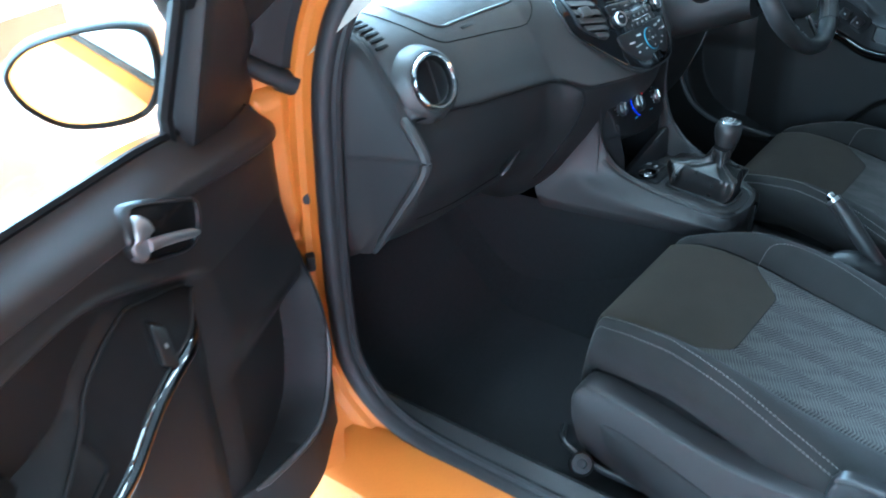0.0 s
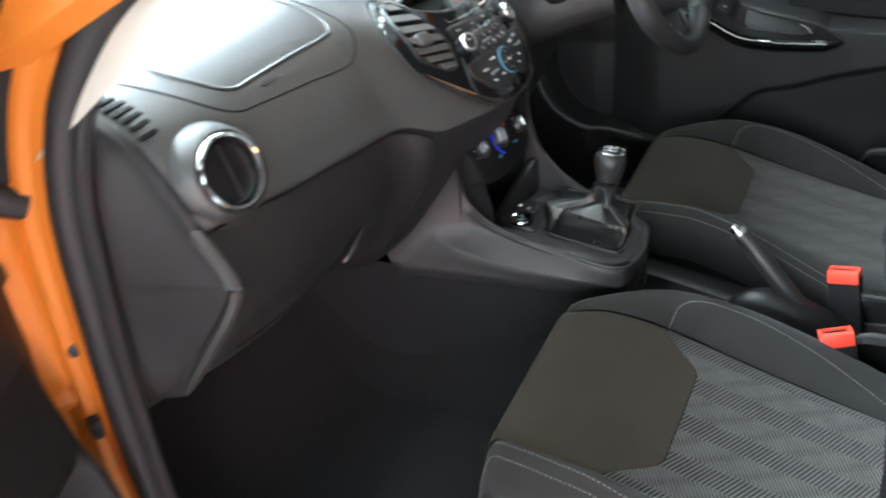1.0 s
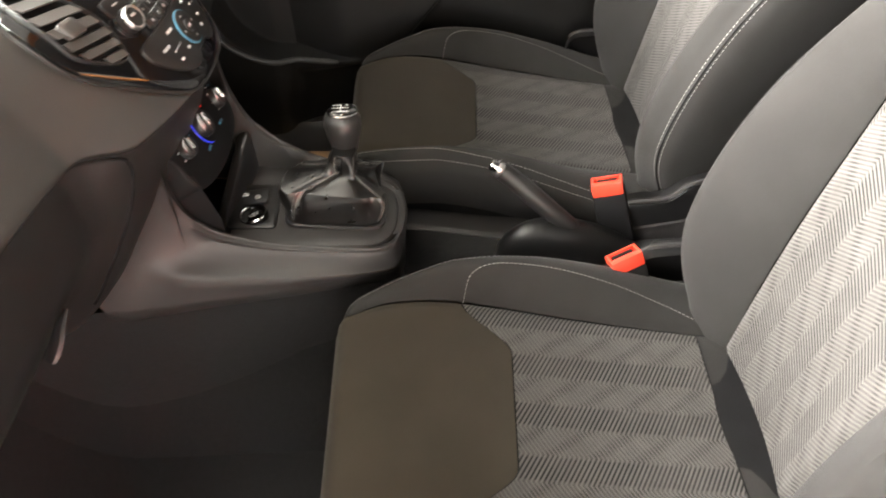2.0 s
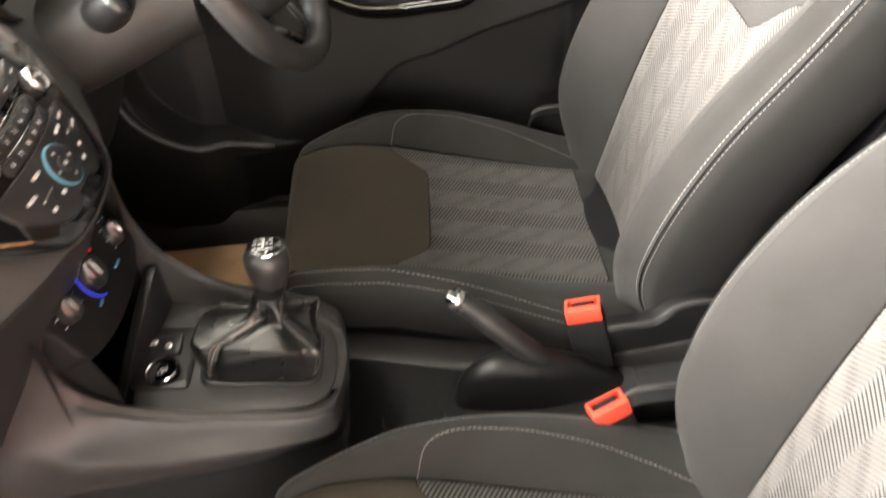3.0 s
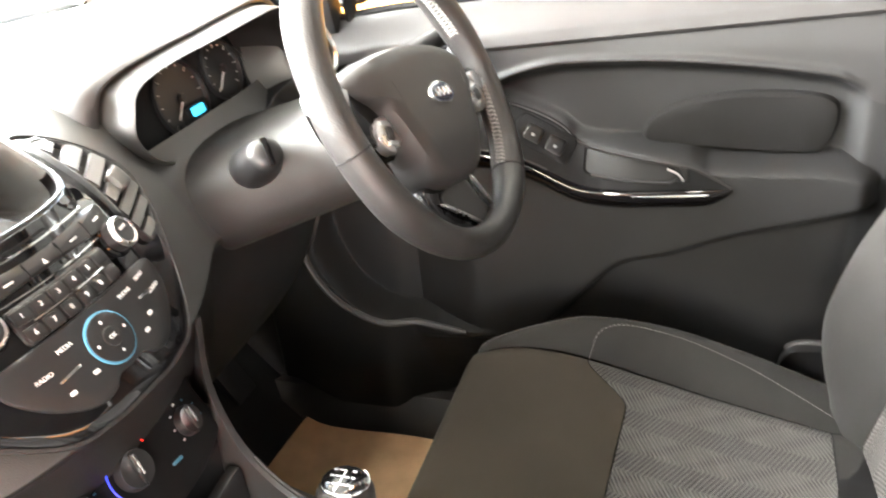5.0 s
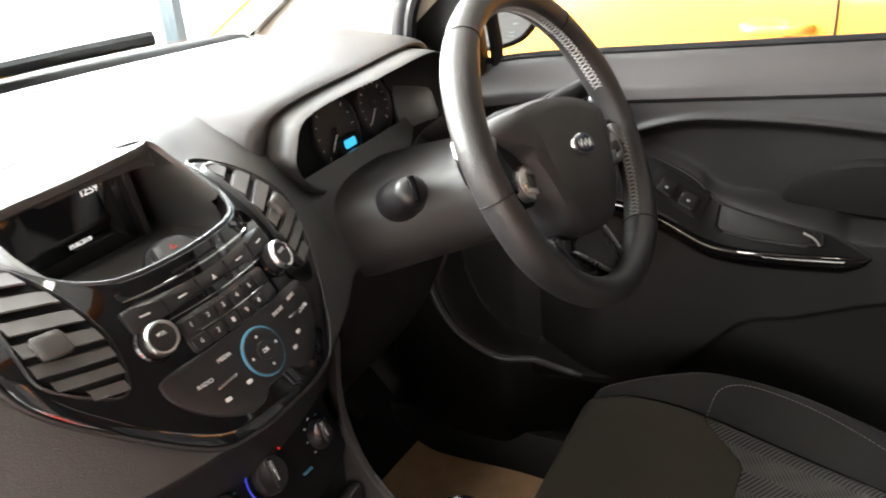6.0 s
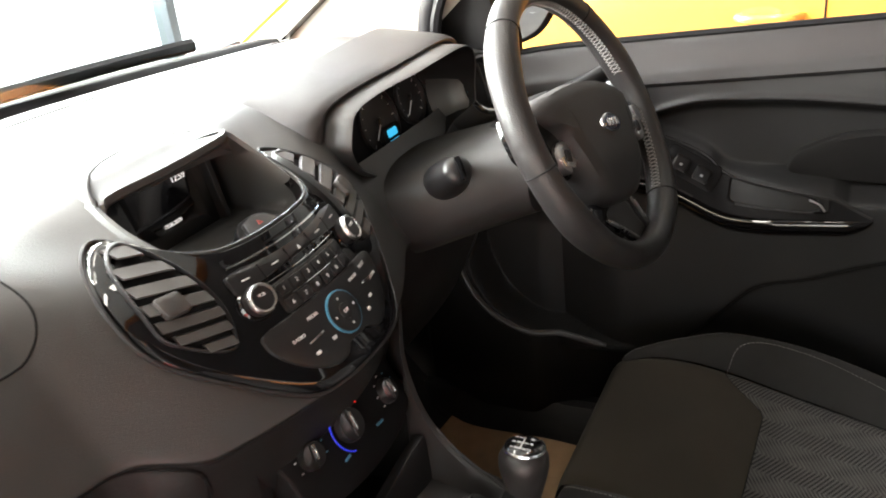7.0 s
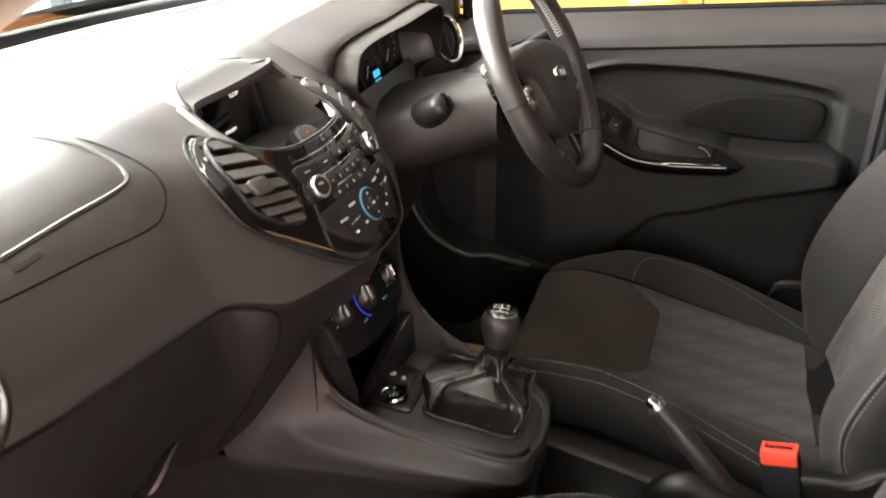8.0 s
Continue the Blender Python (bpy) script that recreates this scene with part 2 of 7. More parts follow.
DASH = material("soft_black_plastic", (0.0265, 0.026, 0.025), 0.45, 0, 0.1, 6, 0.35, 900, grain="cells", smudge=0.06, spec=0.9)
DASH_LOW = material("hard_black_plastic", (0.0155, 0.0151, 0.0150), 0.50, 0, 0.12, 8, 0.3, 800, grain="cells", smudge=0.06, spec=0.38)
GREY = material("mauve_grey_plastic", (0.0215, 0.0199, 0.0196), 0.48, 0, 0.08, 9, 0.25, 900, grain="cells", smudge=0.05)
MATT = material("matt_black_plastic", (0.007, 0.007, 0.0074), 0.6, 0, 0.2, 20, 0.2, 500, spec=0.14)
SLAT = material("grey_satin_plastic", (0.042, 0.040, 0.038), 0.45, 0, 0.1, 30, 0.2, 700)
PIANO = material("gloss_black_plastic", (0.003, 0.003, 0.0035), 0.05, 0, 0.2, 15, coat=0.6, smudge=0.03)
BUTTON = material("satin_black_plastic", (0.012, 0.012, 0.0125), 0.36, 0, 0.15, 30, 0.1, 700)
CHROME = material("chrome", (0.86, 0.86, 0.85), 0.07, 1.0, 0.03, 20, smudge=0.04)
SATIN = material("satin_metal", (0.62, 0.61, 0.6), 0.28, 1.0, 0.06, 30, smudge=0.06)
LEATHER = material("black_leather", (0.018, 0.017, 0.0165), 0.38, 0, 0.15, 25, 0.5, 700, grain="cells", smudge=0.08)
GAITER = material("soft_black_leather", (0.0045, 0.0044, 0.0044), 0.30, 0, 0.2, 30, 0.12, 260, smudge=0.08)
CLOTH = material("charcoal_cloth", (0.0285, 0.0226, 0.0160), 0.88, 0, 0.1, 14, 0.6, 1200, sheen=0.05, spec=0.2)
CLOTH_SIDE = material("grey_knit_cloth", (0.0195, 0.0186, 0.0176), 0.9, 0, 0.1, 14, 0.6, 1300, sheen=0.05, spec=0.15)
CHEVRON = chevron("chevron_cloth", (0.0065, 0.0063, 0.006), (0.074, 0.070, 0.0655))
THREAD = material("pale_thread", (0.20, 0.195, 0.185), 0.8, 0, 0.1, 60)
SHROUD = material("black_grained_plastic", (0.020, 0.0192, 0.0188), 0.48, 0, 0.1, 8, 0.35, 900, grain="cells", smudge=0.06)
COWL = material("weathered_black_plastic", (0.006, 0.0068, 0.008), 0.7, 0, 0.2, 12, 0.2, 400, spec=0.15)
PALE = material("white_thread", (0.22, 0.215, 0.205), 0.8, 0, 0.1, 60)
SILVER = material("satin_silver_paint", (0.42, 0.43, 0.44), 0.42, 0.9, 0.05, 30)
# DASH darkened: the shade on the lower dashboard is put into this colour
DASH_DARK = material("darkened_soft_black_plastic", (0.0130, 0.0127, 0.0124), 0.48, 0, 0.1, 7, 0.35, 850, grain="cells", smudge=0.06, spec=0.5)
SATIN_BLACK = material("satin_black_moulding", (0.009, 0.009, 0.0092), 0.34, 0, 0.15, 20, 0.15, 500, spec=0.4)
DOOR_LOW = material("black_grained_door_plastic", (0.0112, 0.0112, 0.0113), 0.55, 0, 0.12, 9, 0.35, 900, grain="cells", spec=0.3)
PAD = material("charcoal_door_cloth", (0.010, 0.0096, 0.0092), 0.95, 0, 0.1, 14, 0.6, 1300, spec=0.1)
CARPET = material("black_carpet", (0.005, 0.005, 0.0055), 1.0, 0, 0.35, 120, 1.0, 420, sheen=0.1)
RUBBER = material("black_rubber", (0.012, 0.012, 0.013), 0.55, 0, 0.2, 30, 0.2, 300)
ORANGE = material("orange_metallic_paint", (0.60, 0.19, 0.022), 0.38, 0.15, 0.06, 500, coat=0.15, spec=0.3)
YELLOW = material("yellow_orange_paint", (0.72, 0.33, 0.06), 0.3, 0.1, 0.04, 400, coat=1.0)
KRAFT = material("brown_paper", (0.42, 0.27, 0.15), 0.85, 0, 0.12, 25, 0.4, 160)
RED = material("red_plastic", (0.75, 0.055, 0.03), 0.35, 0, 0.06, 40)
DULL_RED = material("dull_red_print", (0.30, 0.03, 0.02), 0.4, 0, 0.06, 40)
WHITE = material("white_print", (0.55, 0.55, 0.545), 0.5, 0, 0.04, 40)
NAVY = material("dark_blue_enamel", (0.012, 0.018, 0.045), 0.2, 0, 0.05, 40, coat=0.5)
BLUE_PRINT = material("blue_print", (0.06, 0.22, 0.33), 0.35, 0, 0.05, 40)
CREAM = material("pale_pillar_trim", (0.50, 0.475, 0.42), 0.75, 0, 0.06, 12, 0.3, 700)
TYRE = material("tyre_rubber", (0.022, 0.022, 0.022), 0.75, 0, 0.2, 20, 0.4, 120)
GLASS = glass("clear_glass")
MIRROR = material("mirror", (0.9, 0.9, 0.9), 0.01, 1.0, 0.0, 5)
LCD = glow("blue_display", (0.02, 0.45, 0.8), 0.085)
LCD_TEXT = glow("white_display", (0.85, 0.87, 0.9), 0.07)
BLUE_GLOW = glow("blue_light", (0.03, 0.06, 1.0), 0.022)
RED_GLOW = glow("red_light", (1.0, 0.03, 0.02), 0.045)

# ---- showroom ----
FLOOR = material("pale_floor_tile", (0.25, 0.247, 0.243), 0.25, 0, 0.08, 3, smudge=0.08)
WALL = material("grey_wall", (0.12, 0.12, 0.118), 0.8, 0, 0.04, 2, 0.2, 60)
PANEL = glow("light_panel", (1.0, 0.98, 0.95), 1.6)
ALU = material("grey_window_frame", (0.045, 0.06, 0.07), 0.5, 0.2, 0.05, 10)

bm = bmesh.new()
box(bm, (400, 400, 0.2), pose(0, 0, -0.1))
solo("ground", bm, FLOOR, "pale polished tile floor under the cars", "floor", "structure")
bm = bmesh.new()
box(bm, (0.2, 11.7, 6.0), pose(6.4, -1.25, 3.0))
solo("wall_east", bm, WALL, "plain grey showroom wall", "wall", "structure")
bm = bmesh.new()
box(bm, (12.0, 0.2, 6.0), pose(0.4, -7.0, 3.0))
solo("wall_south", bm, WALL, "plain grey showroom wall", "wall", "structure")
# unseen wall, its opening made for the added side window
bm = bmesh.new()
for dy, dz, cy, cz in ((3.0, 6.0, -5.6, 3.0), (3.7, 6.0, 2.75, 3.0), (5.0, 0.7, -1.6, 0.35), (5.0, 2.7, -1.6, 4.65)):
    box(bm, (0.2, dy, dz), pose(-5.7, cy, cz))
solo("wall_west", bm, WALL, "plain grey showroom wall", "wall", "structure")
bm = bmesh.new()
box(bm, (12.4, 11.9, 0.15), pose(0.4, -1.25, 6.08))
solo("ceiling", bm, WALL, "plain grey showroom ceiling", "ceiling", "structure")
for name, w, n, m in (("window_1", 12.0, 6, pose(0.4, 4.6, 0)),):
    win = thing(name, "tall showroom glazing with grey metal frames", "window", m, kind="structure")
    for k in range(n + 1):
        bm = bmesh.new()
        box(bm, (0.09, 0.14, 6.0), pose(-w / 2 + w * k / n, 0, 3.0), 0.006)
        part("post", bm, ALU, win)
    for z in (0.06, 5.94):
        bm = bmesh.new()
        box(bm, (w, 0.14, 0.12), pose(0, 0.003, z), 0.006)
        part("rail", bm, ALU, win)
    for k in range(n):
        bm = bmesh.new()
        box(bm, (w / n - 0.1, 0.012, 5.75), pose(-w / 2 + w * (k + 0.5) / n, 0, 3.0))
        part("pane", bm, GLASS, win).visible_shadow = False

# added side window in the west wall, unseen, there for the warm fill light
win = thing("added_window", "added side window with grey metal frame, out of view", "window", pose(-5.7, -1.6, 2.0, 0, 0, 90), kind="structure")
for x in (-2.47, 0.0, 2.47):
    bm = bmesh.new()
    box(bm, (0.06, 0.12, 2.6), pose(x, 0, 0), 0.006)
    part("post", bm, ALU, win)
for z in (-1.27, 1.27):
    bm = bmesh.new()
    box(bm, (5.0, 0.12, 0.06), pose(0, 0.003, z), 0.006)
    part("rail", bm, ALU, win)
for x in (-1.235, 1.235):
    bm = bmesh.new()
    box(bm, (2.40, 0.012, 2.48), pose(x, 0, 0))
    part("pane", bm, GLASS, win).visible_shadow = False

# ceiling lights: flat panels in two rows
for y in (0.4, 2.6):
    for x in (-2.5, -0.75, 1.0, 2.75):
        cl = thing("ceiling_light", "flat white ceiling light panel", "ceiling light", pose(x, y, 5.97), group="ceiling lights")
        bm = bmesh.new()
        plate(bm, rounded(1.30, 0.36, 0.01, 3), -0.05, 0.02, 0.004, 1, hollow=0.93)
        part("frame", bm, ALU, cl)
        bm = bmesh.new()
        box(bm, (1.24, 0.32, 0.02), pose(0, 0, -0.02), 0.003)
        part("diffuser", bm, PANEL, cl, "glowing diffuser")

HEADLINER = material("grey_roof_cloth", (0.11, 0.107, 0.104), 0.95, 0, 0.05, 20, 0.4, 900)

# ---- the orange car: body shell ----
car = thing("car", "orange metallic small hatchback with its front passenger door open", "car")


def side_x(z):
    """Half width of the inner door opening by height."""
    return curve_at([(0.25, 0.69), (0.5, 0.70), (0.95, 0.70), (1.2, 0.645), (1.42, 0.575)], z)


EDGE = [(0.20, 0.335), (0.33, 0.338), (0.43, 0.352), (0.505, 0.395), (0.554, 0.47), (0.562, 0.58), (0.556, 0.72), (0.548, 0.86), (0.543, 0.98), (0.531, 1.06), (0.507, 1.12), (0.450, 1.198), (0.34, 1.283), (0.21, 1.362), (0.08, 1.425), (-0.03, 1.450), (-0.14, 1.454), (-0.24, 1.446), (-0.335, 1.412), (-0.385, 1.33), (-0.395, 1.2), (-0.395, 1.0), (-0.395, 0.8), (-0.39, 0.6), (-0.385, 0.45), (-0.355, 0.37), (-0.28, 0.338), (-0.12, 0.333), (0.05, 0.333)]


def opening(s, grow=0.0, inset=0.0):
    """Closed outline of the front door opening on side s (-1 left), moved outwards by grow."""
    q = spline(EDGE, 220, True)
    out = []
    for i, p in enumerate(q):
        d = q[(i + 1) % len(q)] - q[i - 1]
        d /= np.linalg.norm(d)
        y, z = p[0] + d[1] * grow, p[1] - d[0] * grow
        out.append((s * (side_x(p[1]) + inset), y, z))
    return out


for s, side in ((-1, "near"), (1, "far")):
    ring = [opening(s, 0.0, 0.0), opening(s, 0.016, 0.004), opening(s, 0.030, 0.008), opening(s, 0.036, 0.018), opening(s, 0.060, 0.024), opening(s, 0.072, 0.045), opening(s, 0.085, 0.075), opening(s, 0.12, 0.10)]
    bm = bmesh.new()
    grid(bm, ring, False, True)
    part("door_frame", bm, ORANGE, car, "painted orange door surround with folded flanges")
    # black plate over the upper hinge pillar
    loops = [opening(s, g, i + 0.003) for g, i in ((0.044, 0.019), (0.057, 0.024), (0.069, 0.045), (0.082, 0.075), (0.112, 0.098))]
    pick = [i for i, q in enumerate(loops[0]) if 1.005 < q[2] < 1.40 and q[1] > 0.1]
    bm = bmesh.new()
    grid(bm, [[lp[i] for i in pick] for lp in loops])
    part("hinge_cover", bm, DASH_LOW, car, "black plastic cover on the hinge pillar")
    bm = bmesh.new()
    tube(bm, opening(s, -0.002, -0.004), 0.0185, 12, True, up=(1, 0, 0))
    tube(bm, opening(s, -0.019, -0.014), 0.010, 8, True, up=(1, 0, 0))
    part("door_seal", bm, RUBBER, car, "soft black rubber door seal")

# near hinge pillar: a raised painted pad and the dark plate above it
bm = bmesh.new()
rows = []
for z in np.linspace(0.700, 0.992, 30):
    ends = min(1.0, (z - 0.700) / 0.02, max(0.0, (0.992 - z)) / 0.03) ** 0.5
    row = []
    for u in np.linspace(0, 1, 14):
        side = min(1.0, u / 0.22, (1 - u) / 0.30) ** 0.5
        dent = 0.006 * math.exp(-((z - 0.735) / 0.012) ** 2)
        h = -0.004 + (0.016 - dent) * ends * side + 0.010 * smooth(0.90, 0.97, z) * ends * side
        row.append((-0.708 - 0.070 * u - 0.49 * h, 0.598 + 0.041 * u - 0.87 * h, z))
    rows.append(row)
grid(bm, rows)
part("hinge_pad", bm, ORANGE, car, "raised orange pad on the hinge pillar")
bm = bmesh.new()
plate(bm, spline([(-0.805, 1.02), (-0.75, 1.004), (-0.692, 1.000), (-0.682, 1.05), (-0.668, 1.15), (-0.655, 1.26), (-0.70, 1.30), (-0.76, 1.24), (-0.80, 1.12)], 40, True), -0.004, 0.006, 0.005, 3, lambda a, b, h: vec(a, 0.655 - 0.72 * (b - 1.03) - h, b))
part("pillar_cover", bm, DASH_LOW, car, "dark plastic cover above the hinge")

# sills, floor, tunnel and bulkhead
for s in (-1, 1):
    bm = bmesh.new()
    prof = [(0.70, 0.345), (0.735, 0.335), (0.765, 0.30), (0.80, 0.27), (0.81, 0.2), (0.72, 0.16), (0.60, 0.16), (0.60, 0.30), (0.645, 0.335)]
    grid(bm, [[(s * x, y, z) for x, z in prof] for y in (-0.5, -0.2, 0.2, 0.55, 0.7)], False, True)
    part("sill", bm, ORANGE, car)
    bm = bmesh.new()
    grid(bm, [[(s * x, y, z) for x, z in ((0.69, 0.34), (0.668, 0.362), (0.64, 0.366), (0.615, 0.345), (0.60, 0.30))] for y in np.linspace(-0.45, 0.62, 14)])
    part("scuff_plate", bm, GREY, car, "black plastic sill trim")
bm = bmesh.new()
rows = []
for y in np.linspace(-1.2, 0.95, 60):
    row = []
    for x in np.linspace(-0.66, 0.66, 60):
        rise = smooth(0.5, 0.95, y) * 0.42 + smooth(-0.35, -0.7, y) * 0.2
        tun = 0.19 * (1 - smooth(0.10, 0.19, abs(x)))
        row.append((x, y, 0.30 + max(rise, 0) + tun + 0.004 * math.sin(9 * x) * math.cos(7 * y)))
    rows.append(row)
grid(bm, rows)
part("floor_carpet", bm, CARPET, car, "black moulded carpet with the centre tunnel")
bm = bmesh.new()
box(bm, (1.34, 0.03, 0.9), pose(0, 1.0, 0.52))
part("bulkhead", bm, MATT, car)
bm = bmesh.new()
box(bm, (1.30, 0.05, 0.95), pose(0, -1.25, 0.75))
part("rear_panel", bm, MATT, car)

# roof, pillars, rear sides
bm = bmesh.new()
rows = []
for y in np.linspace(0.14, -1.75, 24):
    u = (0.14 - y) / 1.89
    rows.append([(x * (1 - 0.06 * u), y - 0.05 * (1 - (x / 0.58) ** 2) * -1, 1.515 - 0.055 * (x / 0.58) ** 2 - 0.05 * (u - 0.35) ** 2 - 0.02 * smooth(0.1, 0, u)) for x in np.linspace(-0.60, 0.60, 20)])
grid(bm, rows)
part("roof", bm, ORANGE, car)
bm = bmesh.new()
grid(bm, [[(x, y, 1.475 - 0.04 * (x / 0.58) ** 2) for x in np.linspace(-0.56, 0.56, 16)] for y in np.linspace(0.10, -1.7, 12)])
part("headliner", bm, HEADLINER, car, "pale cloth roof lining")


def pillar_line(s, u, out=0.0):
    """Front pillar from the cowl (u = 0) to the roof (u = 1)."""
    return vec(s * (lerp(0.735, 0.585, u) + out), lerp(0.93, 0.10, u), 1.035 + 0.43 * u - 0.06 * (u - 0.5) ** 2)


for s in (-1, 1):
    bm = bmesh.new()
    rows = []
    for u in np.linspace(0, 1, 16):
        p = pillar_line(s, u)
        rows.append([p + vec(0, 0.05, 0.02), p + vec(s * 0.03, 0.02, 0.0), p + vec(s * 0.02, -0.10, -0.03), p + vec(-s * 0.005, -0.13, -0.035), p + vec(-s * 0.012, -0.06, 0.0), p + vec(-s * 0.015, 0.03, 0.015)])
    grid(bm, rows, False, True)
    part("front_pillar", bm, ORANGE, car)
    bm = bmesh.new()
    rows = []
    for u in np.linspace(0.0, 1, 18):
        p = pillar_line(s, u)
        w = lerp(0.27, 0.11, smooth(0, 0.8, u))
        rows.append([p + vec(-s * 0.018, 0.02, 0.012), p + vec(-s * 0.035, -0.2 * w, 0.004), p + vec(-s * 0.04, -0.7 * w, -0.02), p + vec(-s * 0.022, -w - 0.01, -0.045)])
    grid(bm, rows)
    part("pillar_trim", bm, CREAM, car, "pale trim on the front pillar")
    # rear pillar beside the seat and rear side
    bm = bmesh.new()
    rows = []
    for z in np.linspace(0.33, 1.44, 14):
        x = side_x(z)
        rows.append([(s * (x + 0.05), -0.415, z), (s * x, -0.405, z), (s * (x - 0.02), -0.43, z), (s * (x - 0.03), -0.52, z), (s * (x + 0.01), -0.62, z)])
    grid(bm, rows)
    part("centre_pillar_trim", bm, GREY, car, "grey plastic trim on the centre pillar")
    bm = bmesh.new()
    rows = []
    for z in np.linspace(0.2, 1.46, 14):
        x = side_x(z) + 0.10 - 0.02 * smooth(1.0, 1.45, z)
        rows.append([(s * (x - (0.02 + 0.06 * smooth(-1.2, -2.0, y))), y, z) for y in np.linspace(-0.43, -2.0, 12)])
    grid(bm, rows)
    part("rear_side", bm, ORANGE, car)
    bm = bmesh.new()
    rows = []
    for z in np.linspace(0.3, 1.45, 12):
        x = side_x(z) + 0.055 - 0.02 * smooth(1.0, 1.45, z) - 0.03 * smooth(0.98, 0.90, z)
        rows.append([(s * (x - 0.06 * smooth(-1.2, -2.0, y)), y, z) for y in np.linspace(-0.60, -1.9, 10)])
    grid(bm, rows)
    part("rear_trim", bm, GREY, car, "grey plastic lining of the rear side")
    # front wing
    bm = bmesh.new()
    rows = []
    for z in np.linspace(0.25, 0.95, 12):
        rows.append([(s * (0.80 - 0.10 * smooth(1.2, 1.85, y) + 0.02 * math.sin(3 * z) - 0.07 * smooth(0.80, 0.95, z)), y, z + 0.03 * smooth(0.6, 0.95, z) * (1 - smooth(0.68, 1.0, y)) - 0.13 * smooth(0.95, 1.85, y) * smooth(0.6, 0.95, z)) for y in np.linspace(0.68, 1.85, 16)])
    grid(bm, rows)
    part("front_wing", bm, ORANGE, car)
bm = bmesh.new()
rows = []
for y in np.linspace(1.02, 1.86, 16):
    u = (y - 1.02) / 0.84
    rows.append([(x * (1 - 0.1 * u), y - 0.28 * (x / 0.76) ** 2 * (1 - u), 0.945 - 0.04 * (x / 0.76) ** 2 - 0.15 * u ** 1.2 - 0.16 * smooth(0.85, 1, u)) for x in np.linspace(-0.765, 0.765, 22)])
grid(bm, rows)
part("bonnet", bm, ORANGE, car)
bm = bmesh.new()
grid(bm, [[(x, 1.84 - 0.25 * (x / 0.72) ** 2 + 0.04 * math.sin(4 * z), z) for x in np.linspace(-0.72, 0.72, 16)] for z in np.linspace(0.2, 0.76, 8)])
part("front_bumper", bm, ORANGE, car)
bm = bmesh.new()
grid(bm, [[(x, -2.0 - 0.08 * math.sin(math.pi * (z - 0.2) / 1.3) + 0.1 * (x / 0.7) ** 2, z) for x in np.linspace(-0.74, 0.74, 16)] for z in np.linspace(0.2, 1.46, 10)])
part("tailgate", bm, ORANGE, car)


def wheel(parent, x, y, z=0.29, s=1, body=None):
    m = pose(x, y, z, 0, 90 * s, 0)
    bm = bmesh.new()
    lathe(bm, [(0.19, -0.08), (0.27, -0.085), (0.287, -0.06), (0.29, 0.0), (0.287, 0.06), (0.27, 0.085), (0.19, 0.08)], m, 40)
    w = part("wheel", bm, TYRE, parent, "black tyre on a silver wheel")
    bm = bmesh.new()
    lathe(bm, [(0.195, 0.02), (0.192, 0.075), (0.17, 0.06), (0.05, 0.045), (0.03, 0.05), (0.005, 0.05)], m, 30)
    part("rim", bm, SATIN, w)


for s in (-1, 1):
    for y in (1.06, -1.43):
        wheel(car, s * 0.72, y, 0.29, s)

# windscreen with its black border and wipers
def screen(x, u):
    y0, z0 = 1.03 - 0.42 * x * x, 1.045
    y1, z1 = 0.17 - 0.20 * x * x, 1.49 - 0.10 * x * x
    return vec(x * lerp(1.0, 0.80, u), lerp(y0, y1, u), lerp(z0, z1, u) + 0.03 * math.sin(math.pi * u))


bm = bmesh.new()
grid(bm, [[screen(x, u) for x in np.linspace(-0.70, 0.70, 24)] for u in np.linspace(0, 1, 14)])
ws = part("windscreen", bm, GLASS, car, "clear windscreen with a black border")
ws.visible_shadow = False
for s in (-1, 1):
    bm = bmesh.new()
    grid(bm, [[screen(s * x, u) + vec(0, -0.004, 0.001) for x in (0.675, 0.70)] for u in np.linspace(0.0, 1, 16)])
    part("windscreen_border", bm, PIANO, car)
bm = bmesh.new()
grid(bm, [[(x, 1.06 - 0.42 * x * x + d, 1.016 + h) for x in np.linspace(-0.72, 0.72, 24)] for d, h in ((-0.03, 0.012), (0.0, 0.03), (0.05, 0.028), (0.09, -0.01))])
part("scuttle", bm, COWL, car, "black plastic cowl below the windscreen")
for x0, x1 in ((-0.45, 0.16), (0.02, 0.56)):
    bm = bmesh.new()
    pts = [screen(x, 0.002 + 0.03 * (x - x0)) + vec(0, 0.05, 0.012) for x in np.linspace(x0, x1, 12)]
    tube(bm, pts, 0.012, 6, up=(0, -0.5, 0.8))
    part("wiper", bm, COWL, car, "black windscreen wiper at rest")

# ---- dashboard ----
def bulge(x):
    return 0.08 * max(0.0, 1 - (x / 0.25) ** 2) ** 1.25


def setback(x):
    return 0.03 * min(1.0, max(0.0, (abs(x) - 0.45) / 0.17)) ** 2


def face(x, z):
    """Depth of the dashboard's face."""
    roll = 17.0 * max(0.0, z - 0.975) ** 2 * smooth(0.06, 0.12, abs(x))
    return 0.435 + (z - 0.967) * 0.62 - bulge(x) + setback(x) + roll


def on_face(x, z, h=0.0):
    """A point h proud of the face."""
    e = 0.002
    fx, fz = (face(x + e, z) - face(x - e, z)) / (2 * e), (face(x, z + e) - face(x, z - e)) / (2 * e)
    n = vec(fx, -1, fz).normalized()
    return vec(x, face(x, z), z) + n * h


